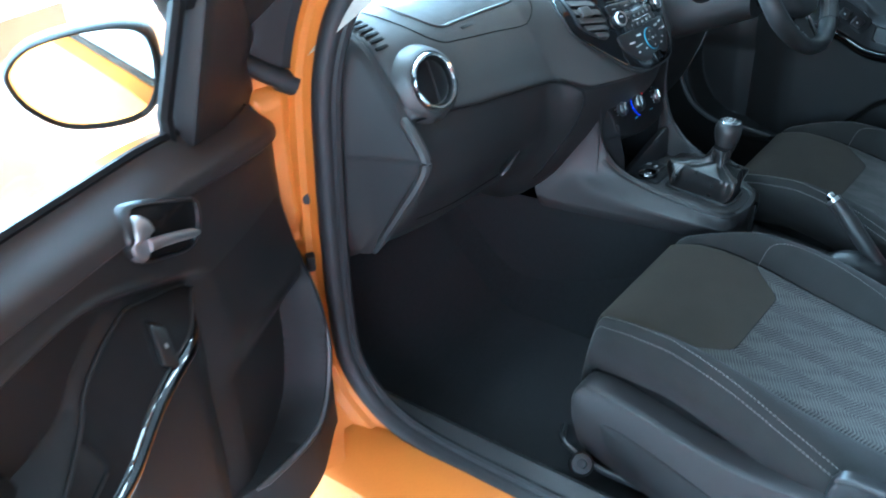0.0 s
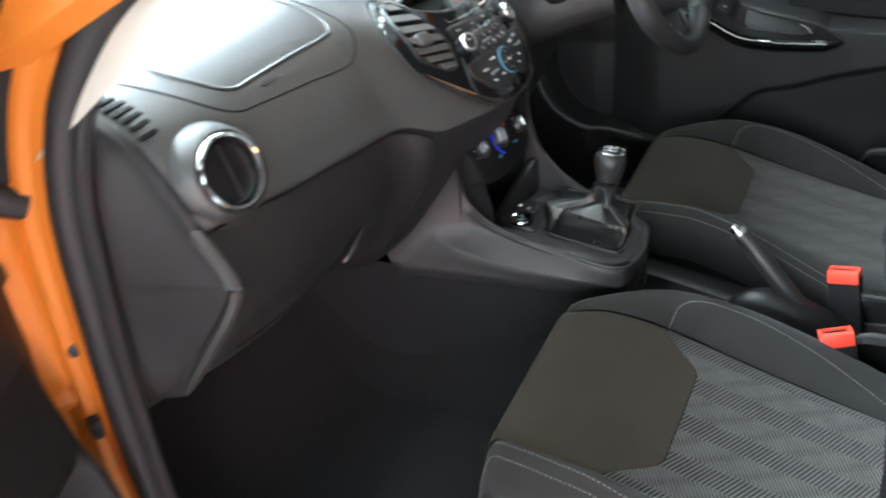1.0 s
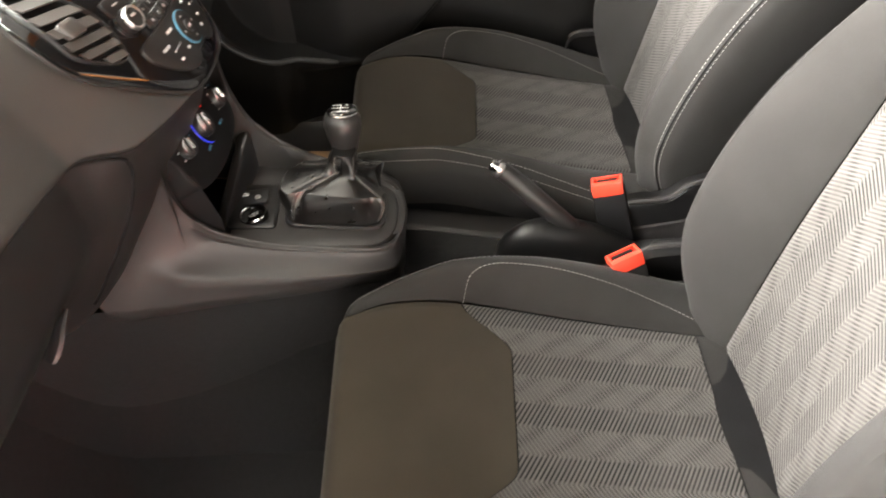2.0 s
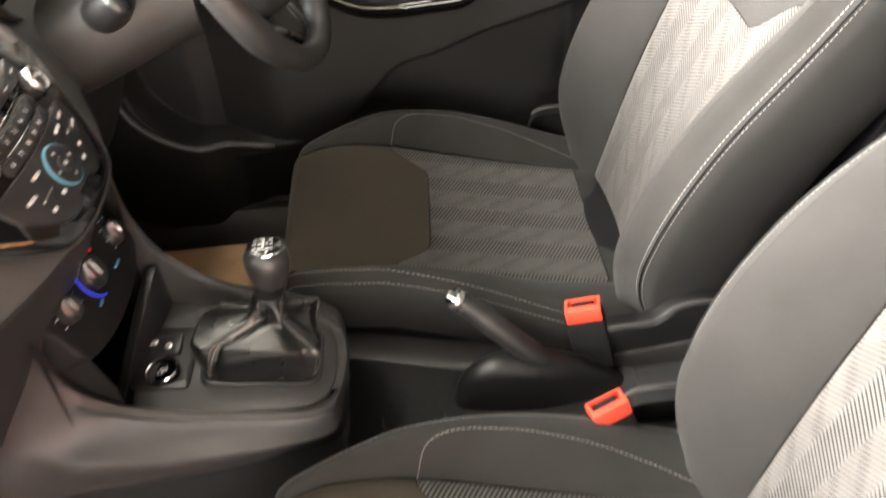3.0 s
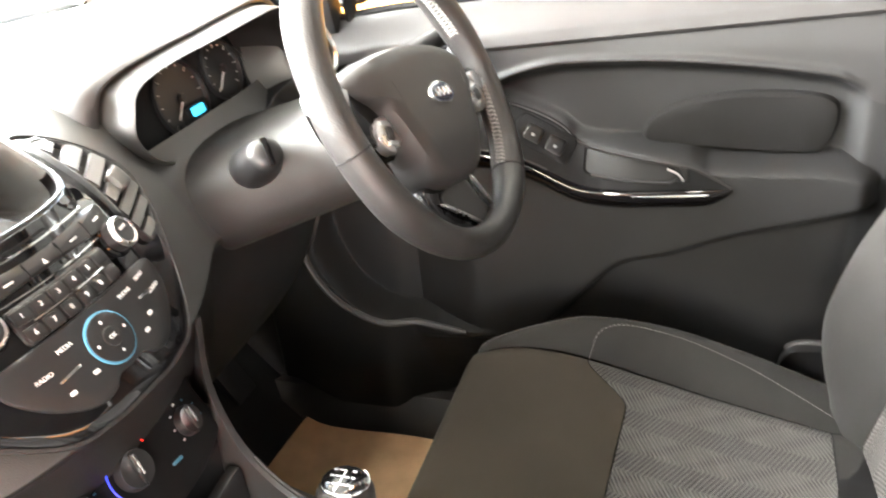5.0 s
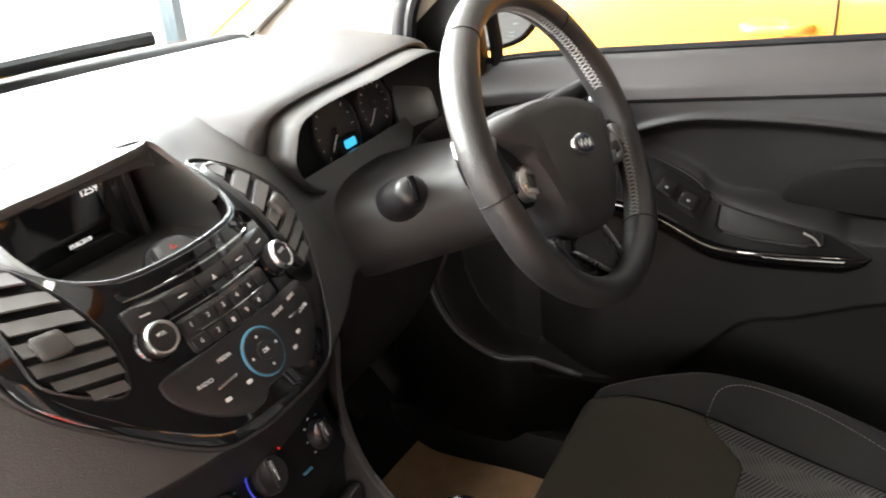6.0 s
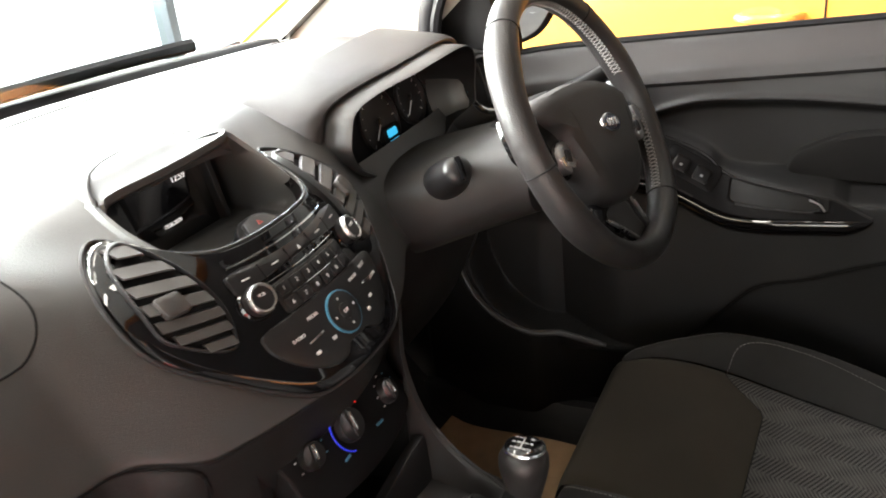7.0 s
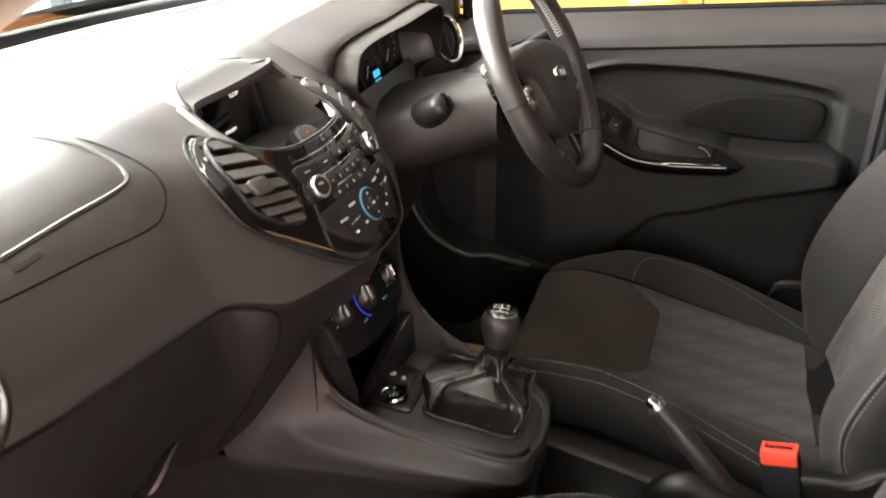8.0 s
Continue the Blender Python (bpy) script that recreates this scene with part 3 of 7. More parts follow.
def dash_profile(x):
    """From the windscreen over the top and down the face, as (y, z)."""
    b, s = bulge(x), setback(x)
    front = 0.99 - 0.36 * x * x
    dip = 0.021 * math.exp(-(((abs(x) - 0.135) / 0.06) ** 2))
    step = 0.009 * smooth(-0.185, -0.225, x)
    g = lerp(0.018, 0.052, min(1.0, max(0.0, (-x - 0.2) / 0.33))) * smooth(-0.175, -0.235, x)
    r = max(0.0, (abs(x) - 0.60) / 0.022) ** 2 * 0.02
    top = [(front, 1.045), (lerp(front, 0.60, 0.35), 1.062), (0.66 - 0.1 * b + s, 1.066), (0.58 - 0.3 * b + s, 1.066 + 0.1 * b - 0.4 * dip)]
    top += [(0.525 - 0.55 * b + s, 1.052 + 0.16 * b - dip), (0.478 - 0.85 * b + s, 1.024 + 0.12 * b - 0.9 * dip), (0.435 - b + s, 0.967), (0.398 - b + s + 0.46 * g, 0.905 + 0.75 * g)]
    low = [(0.381 - b + s + 0.6 * g, 0.876 + g), (0.380 - b + s + 0.6 * g + 0.35 * step, 0.868 + g), (0.386 - b * 0.98 + s + 0.5 * g + 1.25 * step, 0.860 + g), (0.391 - b * 0.9 + s + 0.2 * g + step, 0.835 + 0.7 * g), (0.402 - b * 0.75 + s + 0.8 * step, 0.78 + 0.3 * g)]
    q = smooth(-0.20, -0.30, x)
    low += [(0.424 - b * 0.6 + s + step + 0.012 * q, 0.72 + 0.012 * q), (0.454 - 0.4 * b + s + 0.5 * step + 0.026 * q, 0.658 + 0.030 * q), (0.50 + 0.025 * q + s, 0.612 + 0.052 * q), (0.58 + 0.01 * q + s, 0.595 + 0.062 * q), (0.75, 0.62 + 0.04 * q)]
    return [(y + r, z - r * 0.6) for y, z in top + low]


def top_point(x, y, lift=0.0):
    """The dashboard's upper surface at depth y."""
    pr = spline(dash_profile(x), 160)
    for (y0, z0), (y1, z1) in zip(pr[:-1], pr[1:]):
        if y1 <= y <= y0:
            z = lerp(z0, z1, (y0 - y) / (y0 - y1))
            n = vec(0, -(z0 - z1), y0 - y1).normalized()
            n = vec(0, (z1 - z0) / max(1e-6, y0 - y1), 1).normalized() if abs(y0 - y1) > 1e-5 else vec(0, -1, 0)
            return vec(x, y, z) + n * lift
    return vec(x, y, 1.05)


dash = thing("dashboard", "black soft-touch dashboard with chrome-ringed vents", "dashboard")
bm = bmesh.new()
rows = [[(x, y, z) for y, z in spline(dash_profile(x), 120)] for x in np.linspace(-0.622, 0.622, 200)]
grid(bm, [r[:60] for r in rows])


MOUTH = [(-0.082, 0.517, 1.069), (-0.02, 0.507, 1.0755), (0.035, 0.497, 1.0785), (0.078, 0.487, 1.077), (0.090, 0.47, 1.06), (0.099, 0.435, 1.027), (0.094, 0.41, 1.008), (0.07, 0.396, 1.004), (0.03, 0.390, 1.003), (-0.03, 0.391, 1.005), (-0.072, 0.402, 1.009), (-0.098, 0.42, 1.020), (-0.104, 0.46, 1.040), (-0.096, 0.50, 1.060)]
ring_xy = [(x * 1.03, lerp(0.45, y, 1.12)) for x, y, z in spline(MOUTH, 60, True)]


def in_tray(c):
    """Inside the mouth of the display recess."""
    inside, n = False, len(ring_xy)
    for i in range(n):
        (x0, y0), (x1, y1) = ring_xy[i], ring_xy[(i + 1) % n]
        if (y0 > c.y) != (y1 > c.y) and c.x < x0 + (c.y - y0) / (y1 - y0) * (x1 - x0):
            inside = not inside
    return inside and c.z > 0.96


def in_dials(c):
    return 0.245 < c.x < 0.515 and 0.972 < c.z and c.y < 0.50


dead = [f for f in bm.faces if in_tray(f.calc_center_median()) or in_dials(f.calc_center_median())]
bmesh.ops.delete(bm, geom=dead, context="FACES")
part("top_pad", bm, DASH, dash, "black grained soft-touch moulding")
bm = bmesh.new()
grid(bm, [r[59:] for r in rows])
part("lower_dash", bm, DASH_DARK, dash, "black lower moulding with the glove box, darkened for shade")


def low_point(x, z, lift=0.0):
    """A point of the lower dashboard at height z."""
    pr = spline(dash_profile(x), 200)[88:]
    i = min(range(1, len(pr) - 1), key=lambda k: abs(pr[k][1] - z))
    d = pr[i + 1] - pr[i - 1]
    n = vec(0, d[1], -d[0]).normalized()
    n = n if n.y < 0 else -n
    return vec(x, pr[i][0], pr[i][1]) + n * lift


# groove round the glove box lid
edge = [(-0.60, 0.921), (-0.52, 0.918), (-0.44, 0.908), (-0.36, 0.899), (-0.28, 0.892), (-0.225, 0.882), (-0.200, 0.869), (-0.186, 0.852), (-0.181, 0.825), (-0.187, 0.79), (-0.197, 0.75), (-0.208, 0.705), (-0.22, 0.67)]
bm = bmesh.new()
tube(bm, [low_point(x, z, 0.0) for x, z in spline(edge, 90)], 0.0024, 6)
part("lid_groove", bm, MATT, dash, "dark gap round the glove box lid")
# airbag cover: raised ridge and seam
ridge = [(-0.238, 0.60), (-0.231, 0.53), (-0.236, 0.492), (-0.262, 0.484), (-0.34, 0.485), (-0.42, 0.485), (-0.465, 0.487), (-0.49, 0.51), (-0.508, 0.56), (-0.50, 0.63)]
bm = bmesh.new()
tube(bm, [top_point(x, y, 0.0005) for x, y in spline(ridge, 70)], 0.0032, 6, flat=0.8)
part("airbag_ridge", bm, DASH, dash)
seam = [(-0.222, 0.56), (-0.214, 0.49), (-0.222, 0.458), (-0.26, 0.451), (-0.35, 0.457), (-0.44, 0.463), (-0.487, 0.47), (-0.522, 0.50), (-0.556, 0.575), (-0.562, 0.63)]
bm = bmesh.new()
tube(bm, [top_point(x, y, 0.0002) for x, y in spline(seam, 80)], 0.0011, 5)
part("airbag_seam", bm, MATT, dash)
bm = bmesh.new()
tube(bm, [top_point(x, 0.87 - 0.32 * x * x, 0.0002) for x in np.linspace(-0.6, 0.6, 40)], 0.0016, 5)
part("demister_seam", bm, MATT, dash)
bm = bmesh.new()
p = top_point(-0.404, 0.474, 0.0006)
box(bm, (0.034, 0.006, 0.001), Matrix.Translation(p) @ pose(0, 0, 0, 40, 0, 0), 0.0004)
part("airbag_mark", bm, DASH_DARK, dash)
# end covers run from the dashboard's edge out to the door seal
for s in (-1, 1):
    bm = bmesh.new()
    pr = [q for q in spline(dash_profile(0.60), 90)[10:] if q[0] < 0.565]
    if s < 0:
        pr = [(max(y, 0.400 + max(0.0, 0.858 - z) * 0.66), z) for y, z in pr if z > 0.655]
    rows = []
    for y, z in pr:
        row = [vec(s * 0.619, y, z), vec(s * 0.627, y + 0.006, z), vec(s * 0.630, y + 0.016, z - 0.002)]
        row += [vec(s * lerp(0.634, 0.693, u), lerp(y + 0.026, 0.566, u) + 0.012 * math.sin(math.pi * u) * smooth(0.56, 0.45, y), z - 0.002) for u in (0.0, 0.3, 0.6, 0.85, 1.0)]
        rows.append(row)
    grid(bm, rows)
    part("end_cover", bm, DASH_LOW, dash, "black plastic end cover of the dashboard")
    bm = bmesh.new()
    grid(bm, [[vec(s * lerp(0.693, 0.672, smooth(0.56, 0.70, y)), y, z) for z in np.linspace(0.31, 0.72, 10)] for y in (0.562, 0.58, 0.60, 0.66, 0.98)])
    part("kick_panel", bm, DASH_LOW, dash, "black plastic footwell side panel")
bm = bmesh.new()
box(bm, (0.004, 0.018, 0.034), Matrix.Translation((-0.668, 0.541, 1.012)) @ pose(0, 0, 0, 0, 0, 58), 0.001)
part("airbag_label", bm, CREAM, dash, "small pale warning label")
# raised bead on the near end of the lower dashboard
bm = bmesh.new()
tube(bm, spline([(-0.622, 0.450, 0.935), (-0.624, 0.424, 0.908), (-0.625, 0.405, 0.880), (-0.625, 0.402, 0.858), (-0.625, 0.420, 0.822), (-0.624, 0.455, 0.772), (-0.622, 0.495, 0.715), (-0.62, 0.532, 0.662)], 40), [0.003, 0.005] + [0.0095] * 34 + [0.008, 0.007, 0.006, 0.004], 8)
part("end_bead", bm, DASH, dash)
# glove box handle
bm = bmesh.new()
tube(bm, spline([(-0.345, 0.405, 0.785), (-0.36, 0.412, 0.772), (-0.375, 0.417, 0.757), (-0.385, 0.421, 0.748)], 10), [0.003, 0.004, 0.006, 0.008, 0.009, 0.009, 0.009, 0.009, 0.008, 0.006], 8, flat=0.6)
part("glove_box_handle", bm, BUTTON, dash, "satin black glove box handle")
bm = bmesh.new()
tube(bm, [vec(x, *min(spline(dash_profile(x), 160)[90:], key=lambda q: abs(q[1] - 0.728))) for x in np.linspace(-0.58, -0.30, 20)], 0.0012, 5)
part("glove_box_seam", bm, MATT, dash)


# round end vents
def round_vent(s):
    m = Matrix.Translation((s * 0.553, 0.432, 0.973)) @ look((0, 0, 0), (-s * 0.12, 1.0, -0.42)) if s < 0 else Matrix.Translation((0.570, 0.388, 0.998)) @ look((0, 0, 0), (0.28, 1.0, -0.36))
    bm = bmesh.new()
    lathe(bm, [(0.075, -0.055), (0.064, -0.028), (0.054, -0.006), (0.0485, -0.002), (0.046, -0.004), (0.043, -0.012)], m, 40)
    v = part("round_vent", bm, DASH, dash, "round air vent with a chrome ring")
    bm = bmesh.new()
    ring = [[m @ vec(r * math.cos(a), r * math.sin(a), h) for a in np.linspace(0, 2 * math.pi, 48, endpoint=False)] for r, h in ((0.0455, -0.006), (0.0455, 0.001), (0.0435, 0.004), (0.040, 0.003), (0.0372, -0.003), (0.0372, -0.012))]
    grid(bm, ring, False, True)
    part("chrome_ring", bm, CHROME, v, "chrome ring")
    bm = bmesh.new()
    lathe(bm, [(0.0375, -0.012), (0.030, -0.006), (0.018, -0.004), (0.001, -0.004)], m, 36)
    part("vent_disc", bm, MATT, v)
    bm = bmesh.new()
    box(bm, (0.003, 0.066, 0.004), m @ pose(0, 0, -0.004), 0.001)
    part("vent_vane", bm, BUTTON, v)


round_vent(-1)
round_vent(1)
# side window demister slots
for k in range(7):
    u = k / 6
    p = top_point(-0.596 + 0.004 * math.sin(u * 3), lerp(0.568, 0.502, u), 0.0015)
    n = top_point(-0.598, lerp(0.568, 0.502, u) + 0.004, 0.0015) - top_point(-0.598, lerp(0.568, 0.502, u) - 0.004, 0.0015)
    bm = bmesh.new()
    box(bm, (0.032 - 0.006 * abs(u - 0.4), 0.0062, 0.003), Matrix.Translation(p) @ pose(0, 0, 0, math.degrees(math.atan2(n.z, n.y)), 0, 0), 0.001)
    part("demister_slot", bm, MATT, dash)

# ---- centre panel: gloss black shield with radio, vents and buttons ----
stack = thing("radio_unit", "gloss black centre panel with radio buttons, chrome knobs and vents", "radio panel")
half = [(0.0, 0.872), (0.045, 0.872), (0.085, 0.879), (0.141, 0.922), (0.172, 0.955), (0.179, 0.985), (0.170, 1.010), (0.148, 1.028), (0.122, 1.035), (0.104, 1.022), (0.075, 1.012), (0.0, 1.010)]
shield = spline(half + [(-x, z) for x, z in half[-2:0:-1]], 96, True)
bm = bmesh.new()
plate(bm, shield, -0.01, 0.006, 0.004, 10, on_face, (0, 0.95))
part("shield", bm, PIANO, stack, "gloss black shield-shaped panel")
bm = bmesh.new()
tube(bm, [on_face(x * 1.012, 0.95 + (z - 0.95) * 1.012, 0.003) for x, z in shield], 0.0024, 6, True)
part("shield_rim", bm, DASH_LOW, stack, "satin rim of the panel")
# vents, each with a frame, black plate for shaded depth, slats and thumb tab
for s in (-1, 1):
    vo = spline([(s * 0.119, 1.029), (s * 0.141, 1.023), (s * 0.158, 1.003), (s * 0.163, 0.972), (s * 0.150, 0.955), (s * 0.125, 0.940), (s * 0.112, 0.944), (s * 0.104, 0.968), (s * 0.105, 0.997), (s * 0.109, 1.017)], 48, True)
    bm = bmesh.new()
    plate(bm, vo, 0.0, 0.0125, 0.0015, 1, on_face, hollow=0.94)
    v = part("centre_vent", bm, BUTTON, stack, "black slatted air vent")
    cen = np.array(vo).mean(0)
    bm = bmesh.new()
    plate(bm, [cen + (np.array(p) - cen) * 0.9 for p in vo], 0.0, 0.0064, 0.0002, 3, on_face)
    part("vent_shade_plate", bm, MATT, v)
    xs_in = lambda z: sorted([lerp(a[0], b[0], (z - a[1]) / (b[1] - a[1])) for a, b in zip(vo, vo[1:] + vo[:1]) if (a[1] - z) * (b[1] - z) < 0])
    for k in range(7):
        zc = 1.024 - 0.0125 * k
        lim = xs_in(zc)
        if len(lim) < 2:
            continue
        a, b = lim[0] + 0.004, lim[-1] - 0.004
        bm = bmesh.new()
        rr = []
        for x in np.linspace(a, b, 8):
            tilt = 0.10 * (abs(x) - 0.13) * 1.2
            rr.append([on_face(x, zc + tilt + dz, h) for dz, h in ((-0.0050, 0.0120), (-0.0046, 0.0135), (0.0030, 0.0115), (0.0042, 0.0085), (0.0036, 0.0070), (-0.0040, 0.0105))])
        g = grid(bm, rr, False, True)
        cap(bm, g[0][::-1])
        cap(bm, g[-1])
        part("slat", bm, SLAT, v)
    bm = bmesh.new()
    plate(bm, rounded(0.022, 0.013, 0.003, 4, (s * 0.139, 0.986)), 0.008, 0.0185, 0.003, 2, on_face)
    part("thumb_tab", bm, SLAT, v)
# disc slot and its bright lip
bm = bmesh.new()
plate(bm, rounded(0.150, 0.0055, 0.002, 4, (-0.004, 1.0005)), 0.004, 0.0066, 0.0004, 1, on_face)
part("disc_slot", bm, MATT, stack)
bm = bmesh.new()
tube(bm, [on_face(x, 0.9965, 0.007) for x in np.linspace(-0.078, 0.070, 20)], 0.0013, 6)
part("slot_lip", bm, CHROME, stack)
# button rows
bm = bmesh.new()
plate(bm, rounded(0.176, 0.017, 0.004, 4, (0.0, 0.982)), 0.004, 0.0105, 0.002, 3, on_face)
bar = part("button_bar", bm, BUTTON, stack, "long black button bar")
for k in range(5):
    x = -0.072 + 0.036 * k
    bm = bmesh.new()
    if k == 2:
        plate(bm, [(x - 0.0025, 0.981), (x + 0.0025, 0.981), (x, 0.985)], 0.010, 0.0109, 0.0002, 1, on_face)
    else:
        plate(bm, rounded(0.009, 0.0014, 0.0006, 3, (x, 0.983)), 0.010, 0.0109, 0.0002, 1, on_face)
    part("button_mark", bm, WHITE, bar)
    if k < 4:
        bm = bmesh.new()
        plate(bm, rounded(0.0008, 0.015, 0.0003, 3, (x + 0.018, 0.982)), 0.009, 0.0107, 0.0001, 1, on_face)
        part("button_gap", bm, MATT, bar)
bm = bmesh.new()
tube(bm, [on_face(x, 0.9725, 0.0065) for x in np.linspace(-0.085, 0.085, 20)], 0.0008, 5)
part("bar_line", bm, CHROME, stack)
bm = bmesh.new()
plate(bm, rounded(0.110, 0.027, 0.004, 4, (0.0, 0.9555)), 0.004, 0.009, 0.002, 3, on_face)
pad = part("number_pad", bm, BUTTON, stack, "black number pad")
for r in range(2):
    for k in range(6):
        x, z = -0.045 + 0.018 * k, 0.962 - 0.0135 * r
        bm = bmesh.new()
        plate(bm, rounded(0.0155, 0.0105, 0.002, 3, (x, z)), 0.007, 0.0108, 0.001, 1, on_face)
        part("key", bm, BUTTON, pad)
bm = bmesh.new()
tube(bm, [on_face(x, 0.9555, 0.0105) for x in np.linspace(-0.04, 0.04, 12)], 0.0009, 5)
part("pad_line", bm, CHROME, pad)


def write(text, height, m, parent, mat_, name="letters", label=""):
    me = letters(text, height)
    me.materials.append(mat_)
    ob = part(name, me, None, parent, label)
    ob.matrix_basis = m
    return ob


def face_frame(x, z, h):
    """A frame on the face: x across, y up, z out."""
    e = 0.003
    o = on_face(x, z, h)
    ax = (on_face(x + e, z, h) - on_face(x - e, z, h)).normalized()
    ay = (on_face(x, z + e, h) - on_face(x, z - e, h)).normalized()
    az = ax.cross(ay).normalized()
    ay = az.cross(ax)
    return Matrix.Translation(o) @ Matrix((ax, ay, az)).transposed().to_4x4()


for r in range(2):
    for k in range(6):
        digit = str((r * 5 + k + 1) % 10)
        if (r, k) in ((0, 5), (1, 5)):
            continue
        write(digit, 0.0062, face_frame(-0.045 + 0.018 * k, 0.9622 - 0.0135 * r, 0.0111), pad, WHITE)
# lower button shield with the round selector
lowhalf = [(0.0, 0.893), (0.016, 0.893), (0.026, 0.887), (0.040, 0.885), (0.056, 0.889), (0.076, 0.901), (0.091, 0.917), (0.095, 0.930), (0.090, 0.938), (0.06, 0.941), (0.0, 0.942)]
bm = bmesh.new()
plate(bm, spline(lowhalf + [(-x, z) for x, z in lowhalf[-2:0:-1]], 64, True), 0.004, 0.0095, 0.0025, 4, on_face, (0, 0.915))
sel = part("selector_panel", bm, BUTTON, stack, "black panel with a round selector")
for r, h0, h1, mt, nm in ((0.0228, 0.008, 0.0112, BLUE_PRINT, "blue_ring"), (0.0212, 0.008, 0.0122, BUTTON, "selector_ring"), (0.0085, 0.008, 0.0136, BUTTON, "selector_button")):
    bm = bmesh.new()
    plate(bm, oval(r, r * 0.86, 36, (-0.001, 0.9165)), h0, h1, 0.0008, 3, on_face)
    part(nm, bm, mt, sel)
for text, x, z in (("RADIO", -0.064, 0.921), ("MEDIA", -0.037, 0.930), ("PHONE", 0.040, 0.932), ("MENU", 0.066, 0.933), ("SOUND", 0.072, 0.919)):
    write(text, 0.0052, face_frame(x, z, 0.0098), sel, WHITE)
write("OK", 0.0052, face_frame(-0.001, 0.9165, 0.0138), sel, WHITE)
for x, z in ((-0.001, 0.9285), (-0.001, 0.9045), (-0.0165, 0.9165), (0.0145, 0.9165)):
    bm = bmesh.new()
    plate(bm, oval(0.0013, 0.0013, 8, (x, z)), 0.012, 0.0126, 0.0002, 1, on_face)
    part("selector_mark", bm, WHITE, sel)
for x, z, w in ((-0.047, 0.914, 0.022), (0.057, 0.921, 0.018)):
    bm = bmesh.new()
    plate(bm, rounded(w, 0.002, 0.0008, 3, (x, z), 6 if x < 0 else -6), 0.009, 0.0104, 0.0004, 1, on_face)
    part("chrome_dash", bm, CHROME, sel)
for x, z in ((-0.055, 0.903), (-0.030, 0.905), (0.048, 0.909), (0.033, 0.902)):
    bm = bmesh.new()
    plate(bm, rounded(0.006, 0.003, 0.001, 3, (x, z)), 0.009, 0.0099, 0.0002, 1, on_face)
    part("selector_mark", bm, WHITE, sel)
# volume and tuning knobs
for x, text in ((-0.0750, "VOL"), (0.0785, "TUNE")):
    m = face_frame(x, 0.964, 0.006)
    bm = bmesh.new()
    lathe(bm, [(0.0150, -0.004), (0.0148, 0.010), (0.0146, 0.0118)], m, 40)
    k = part("radio_knob", bm, BUTTON, stack, "black radio knob with a chrome ring")
    bm = bmesh.new()
    lathe(bm, [(0.0147, 0.0112), (0.0145, 0.0142), (0.0132, 0.0158), (0.0116, 0.0152), (0.0112, 0.0142)], m, 40)
    part("knob_ring", bm, SATIN, k, "bright chrome ring")
    bm = bmesh.new()
    lathe(bm, [(0.0116, 0.010), (0.0113, 0.0150), (0.008, 0.0148), (0.0005, 0.0146)], m, 32)
    part("knob_face", bm, BUTTON, k)
    write(text, 0.0046, m @ pose(0, 0.003, 0.0152), k, WHITE)
    bm = bmesh.new()
    lathe(bm, [(0.0183, -0.004), (0.0183, 0.001), (0.0165, 0.0025)], m, 36)
    part("knob_collar", bm, PIANO, k)

# ---- display recess ----
disp = thing("display_recess", "hooded dashboard recess with a small screen and hazard switch", "display")
mouth = MOUTH
ring = spline(mouth, 90, True)
c = np.mean(ring, 0)
bm = bmesh.new()
deep = np.array([0.0, 0.075, -0.012])
rows = [[c + (p - c) * k + deep * d + (0, 0, e) for p in ring] for k, d, e in ((1.09, 0.0, -0.032), (1.06, 0.0, -0.012), (1.03, 0.0, -0.002), (1.0, 0.0, 0.0), (0.975, 0.02, -0.004))]
for k in (0.4, 1.0):
    row = []
    for p in ring:
        f = smooth(0.40, 0.49, p[1])
        to = np.array((p[0] * 0.92, lerp(p[1] + 0.022, 0.54, f), lerp(0.986, p[2] - 0.008, f)))
        row.append(lerp(rows[4][len(row)], to, k))
    rows.append(row)
rows.append([np.array((p[0] * 0.91, 0.54, lerp(0.982, p[2] - 0.009, smooth(0.40, 0.49, p[1])))) for p in ring])
grid(bm, rows, False, True)
part("recess_wall", bm, DASH, disp, "black moulded recess with a rounded lip")
bm = bmesh.new()
cap(bm, [bm.verts.new(tuple(p)) for p in rows[-1]])
part("recess_back", bm, MATT, disp)
# hood over the screen
bm = bmesh.new()
rows = []
for u in np.linspace(0, 1, 10):
    row = []
    for t in np.linspace(0, 1, 30):
        p = np.array(spline([mouth[13], mouth[0], mouth[1], mouth[2], mouth[3]], 30)[int(round(t * 29))])
        mid = math.sin(math.pi * t) ** 0.6
        y = lerp(p[1] - 0.003 - 0.020 * mid, 0.585 + 0.03 * math.sin(math.pi * t), u)
        sink = smooth(0.35, 1.0, u) * 0.022
        rise = lerp(0.002 - 0.006 * mid, 0.008, smooth(0.0, 0.38, u))
        row.append((p[0] * (1 - 0.10 * u), y, p[2] + rise - sink - 0.03 * u * abs(2 * t - 1) ** 3))
    rows.append(row)
lower = [[(x, y + dy, z - dz) for x, y, z in rows[0]] for dy, dz in ((0.024, 0.009), (0.004, 0.0115), (0.001, 0.0105), (-0.001, 0.008), (-0.001, 0.003))]
grid(bm, lower + rows)
part("hood", bm, DASH, disp, "black hood over the screen")
bm = bmesh.new()
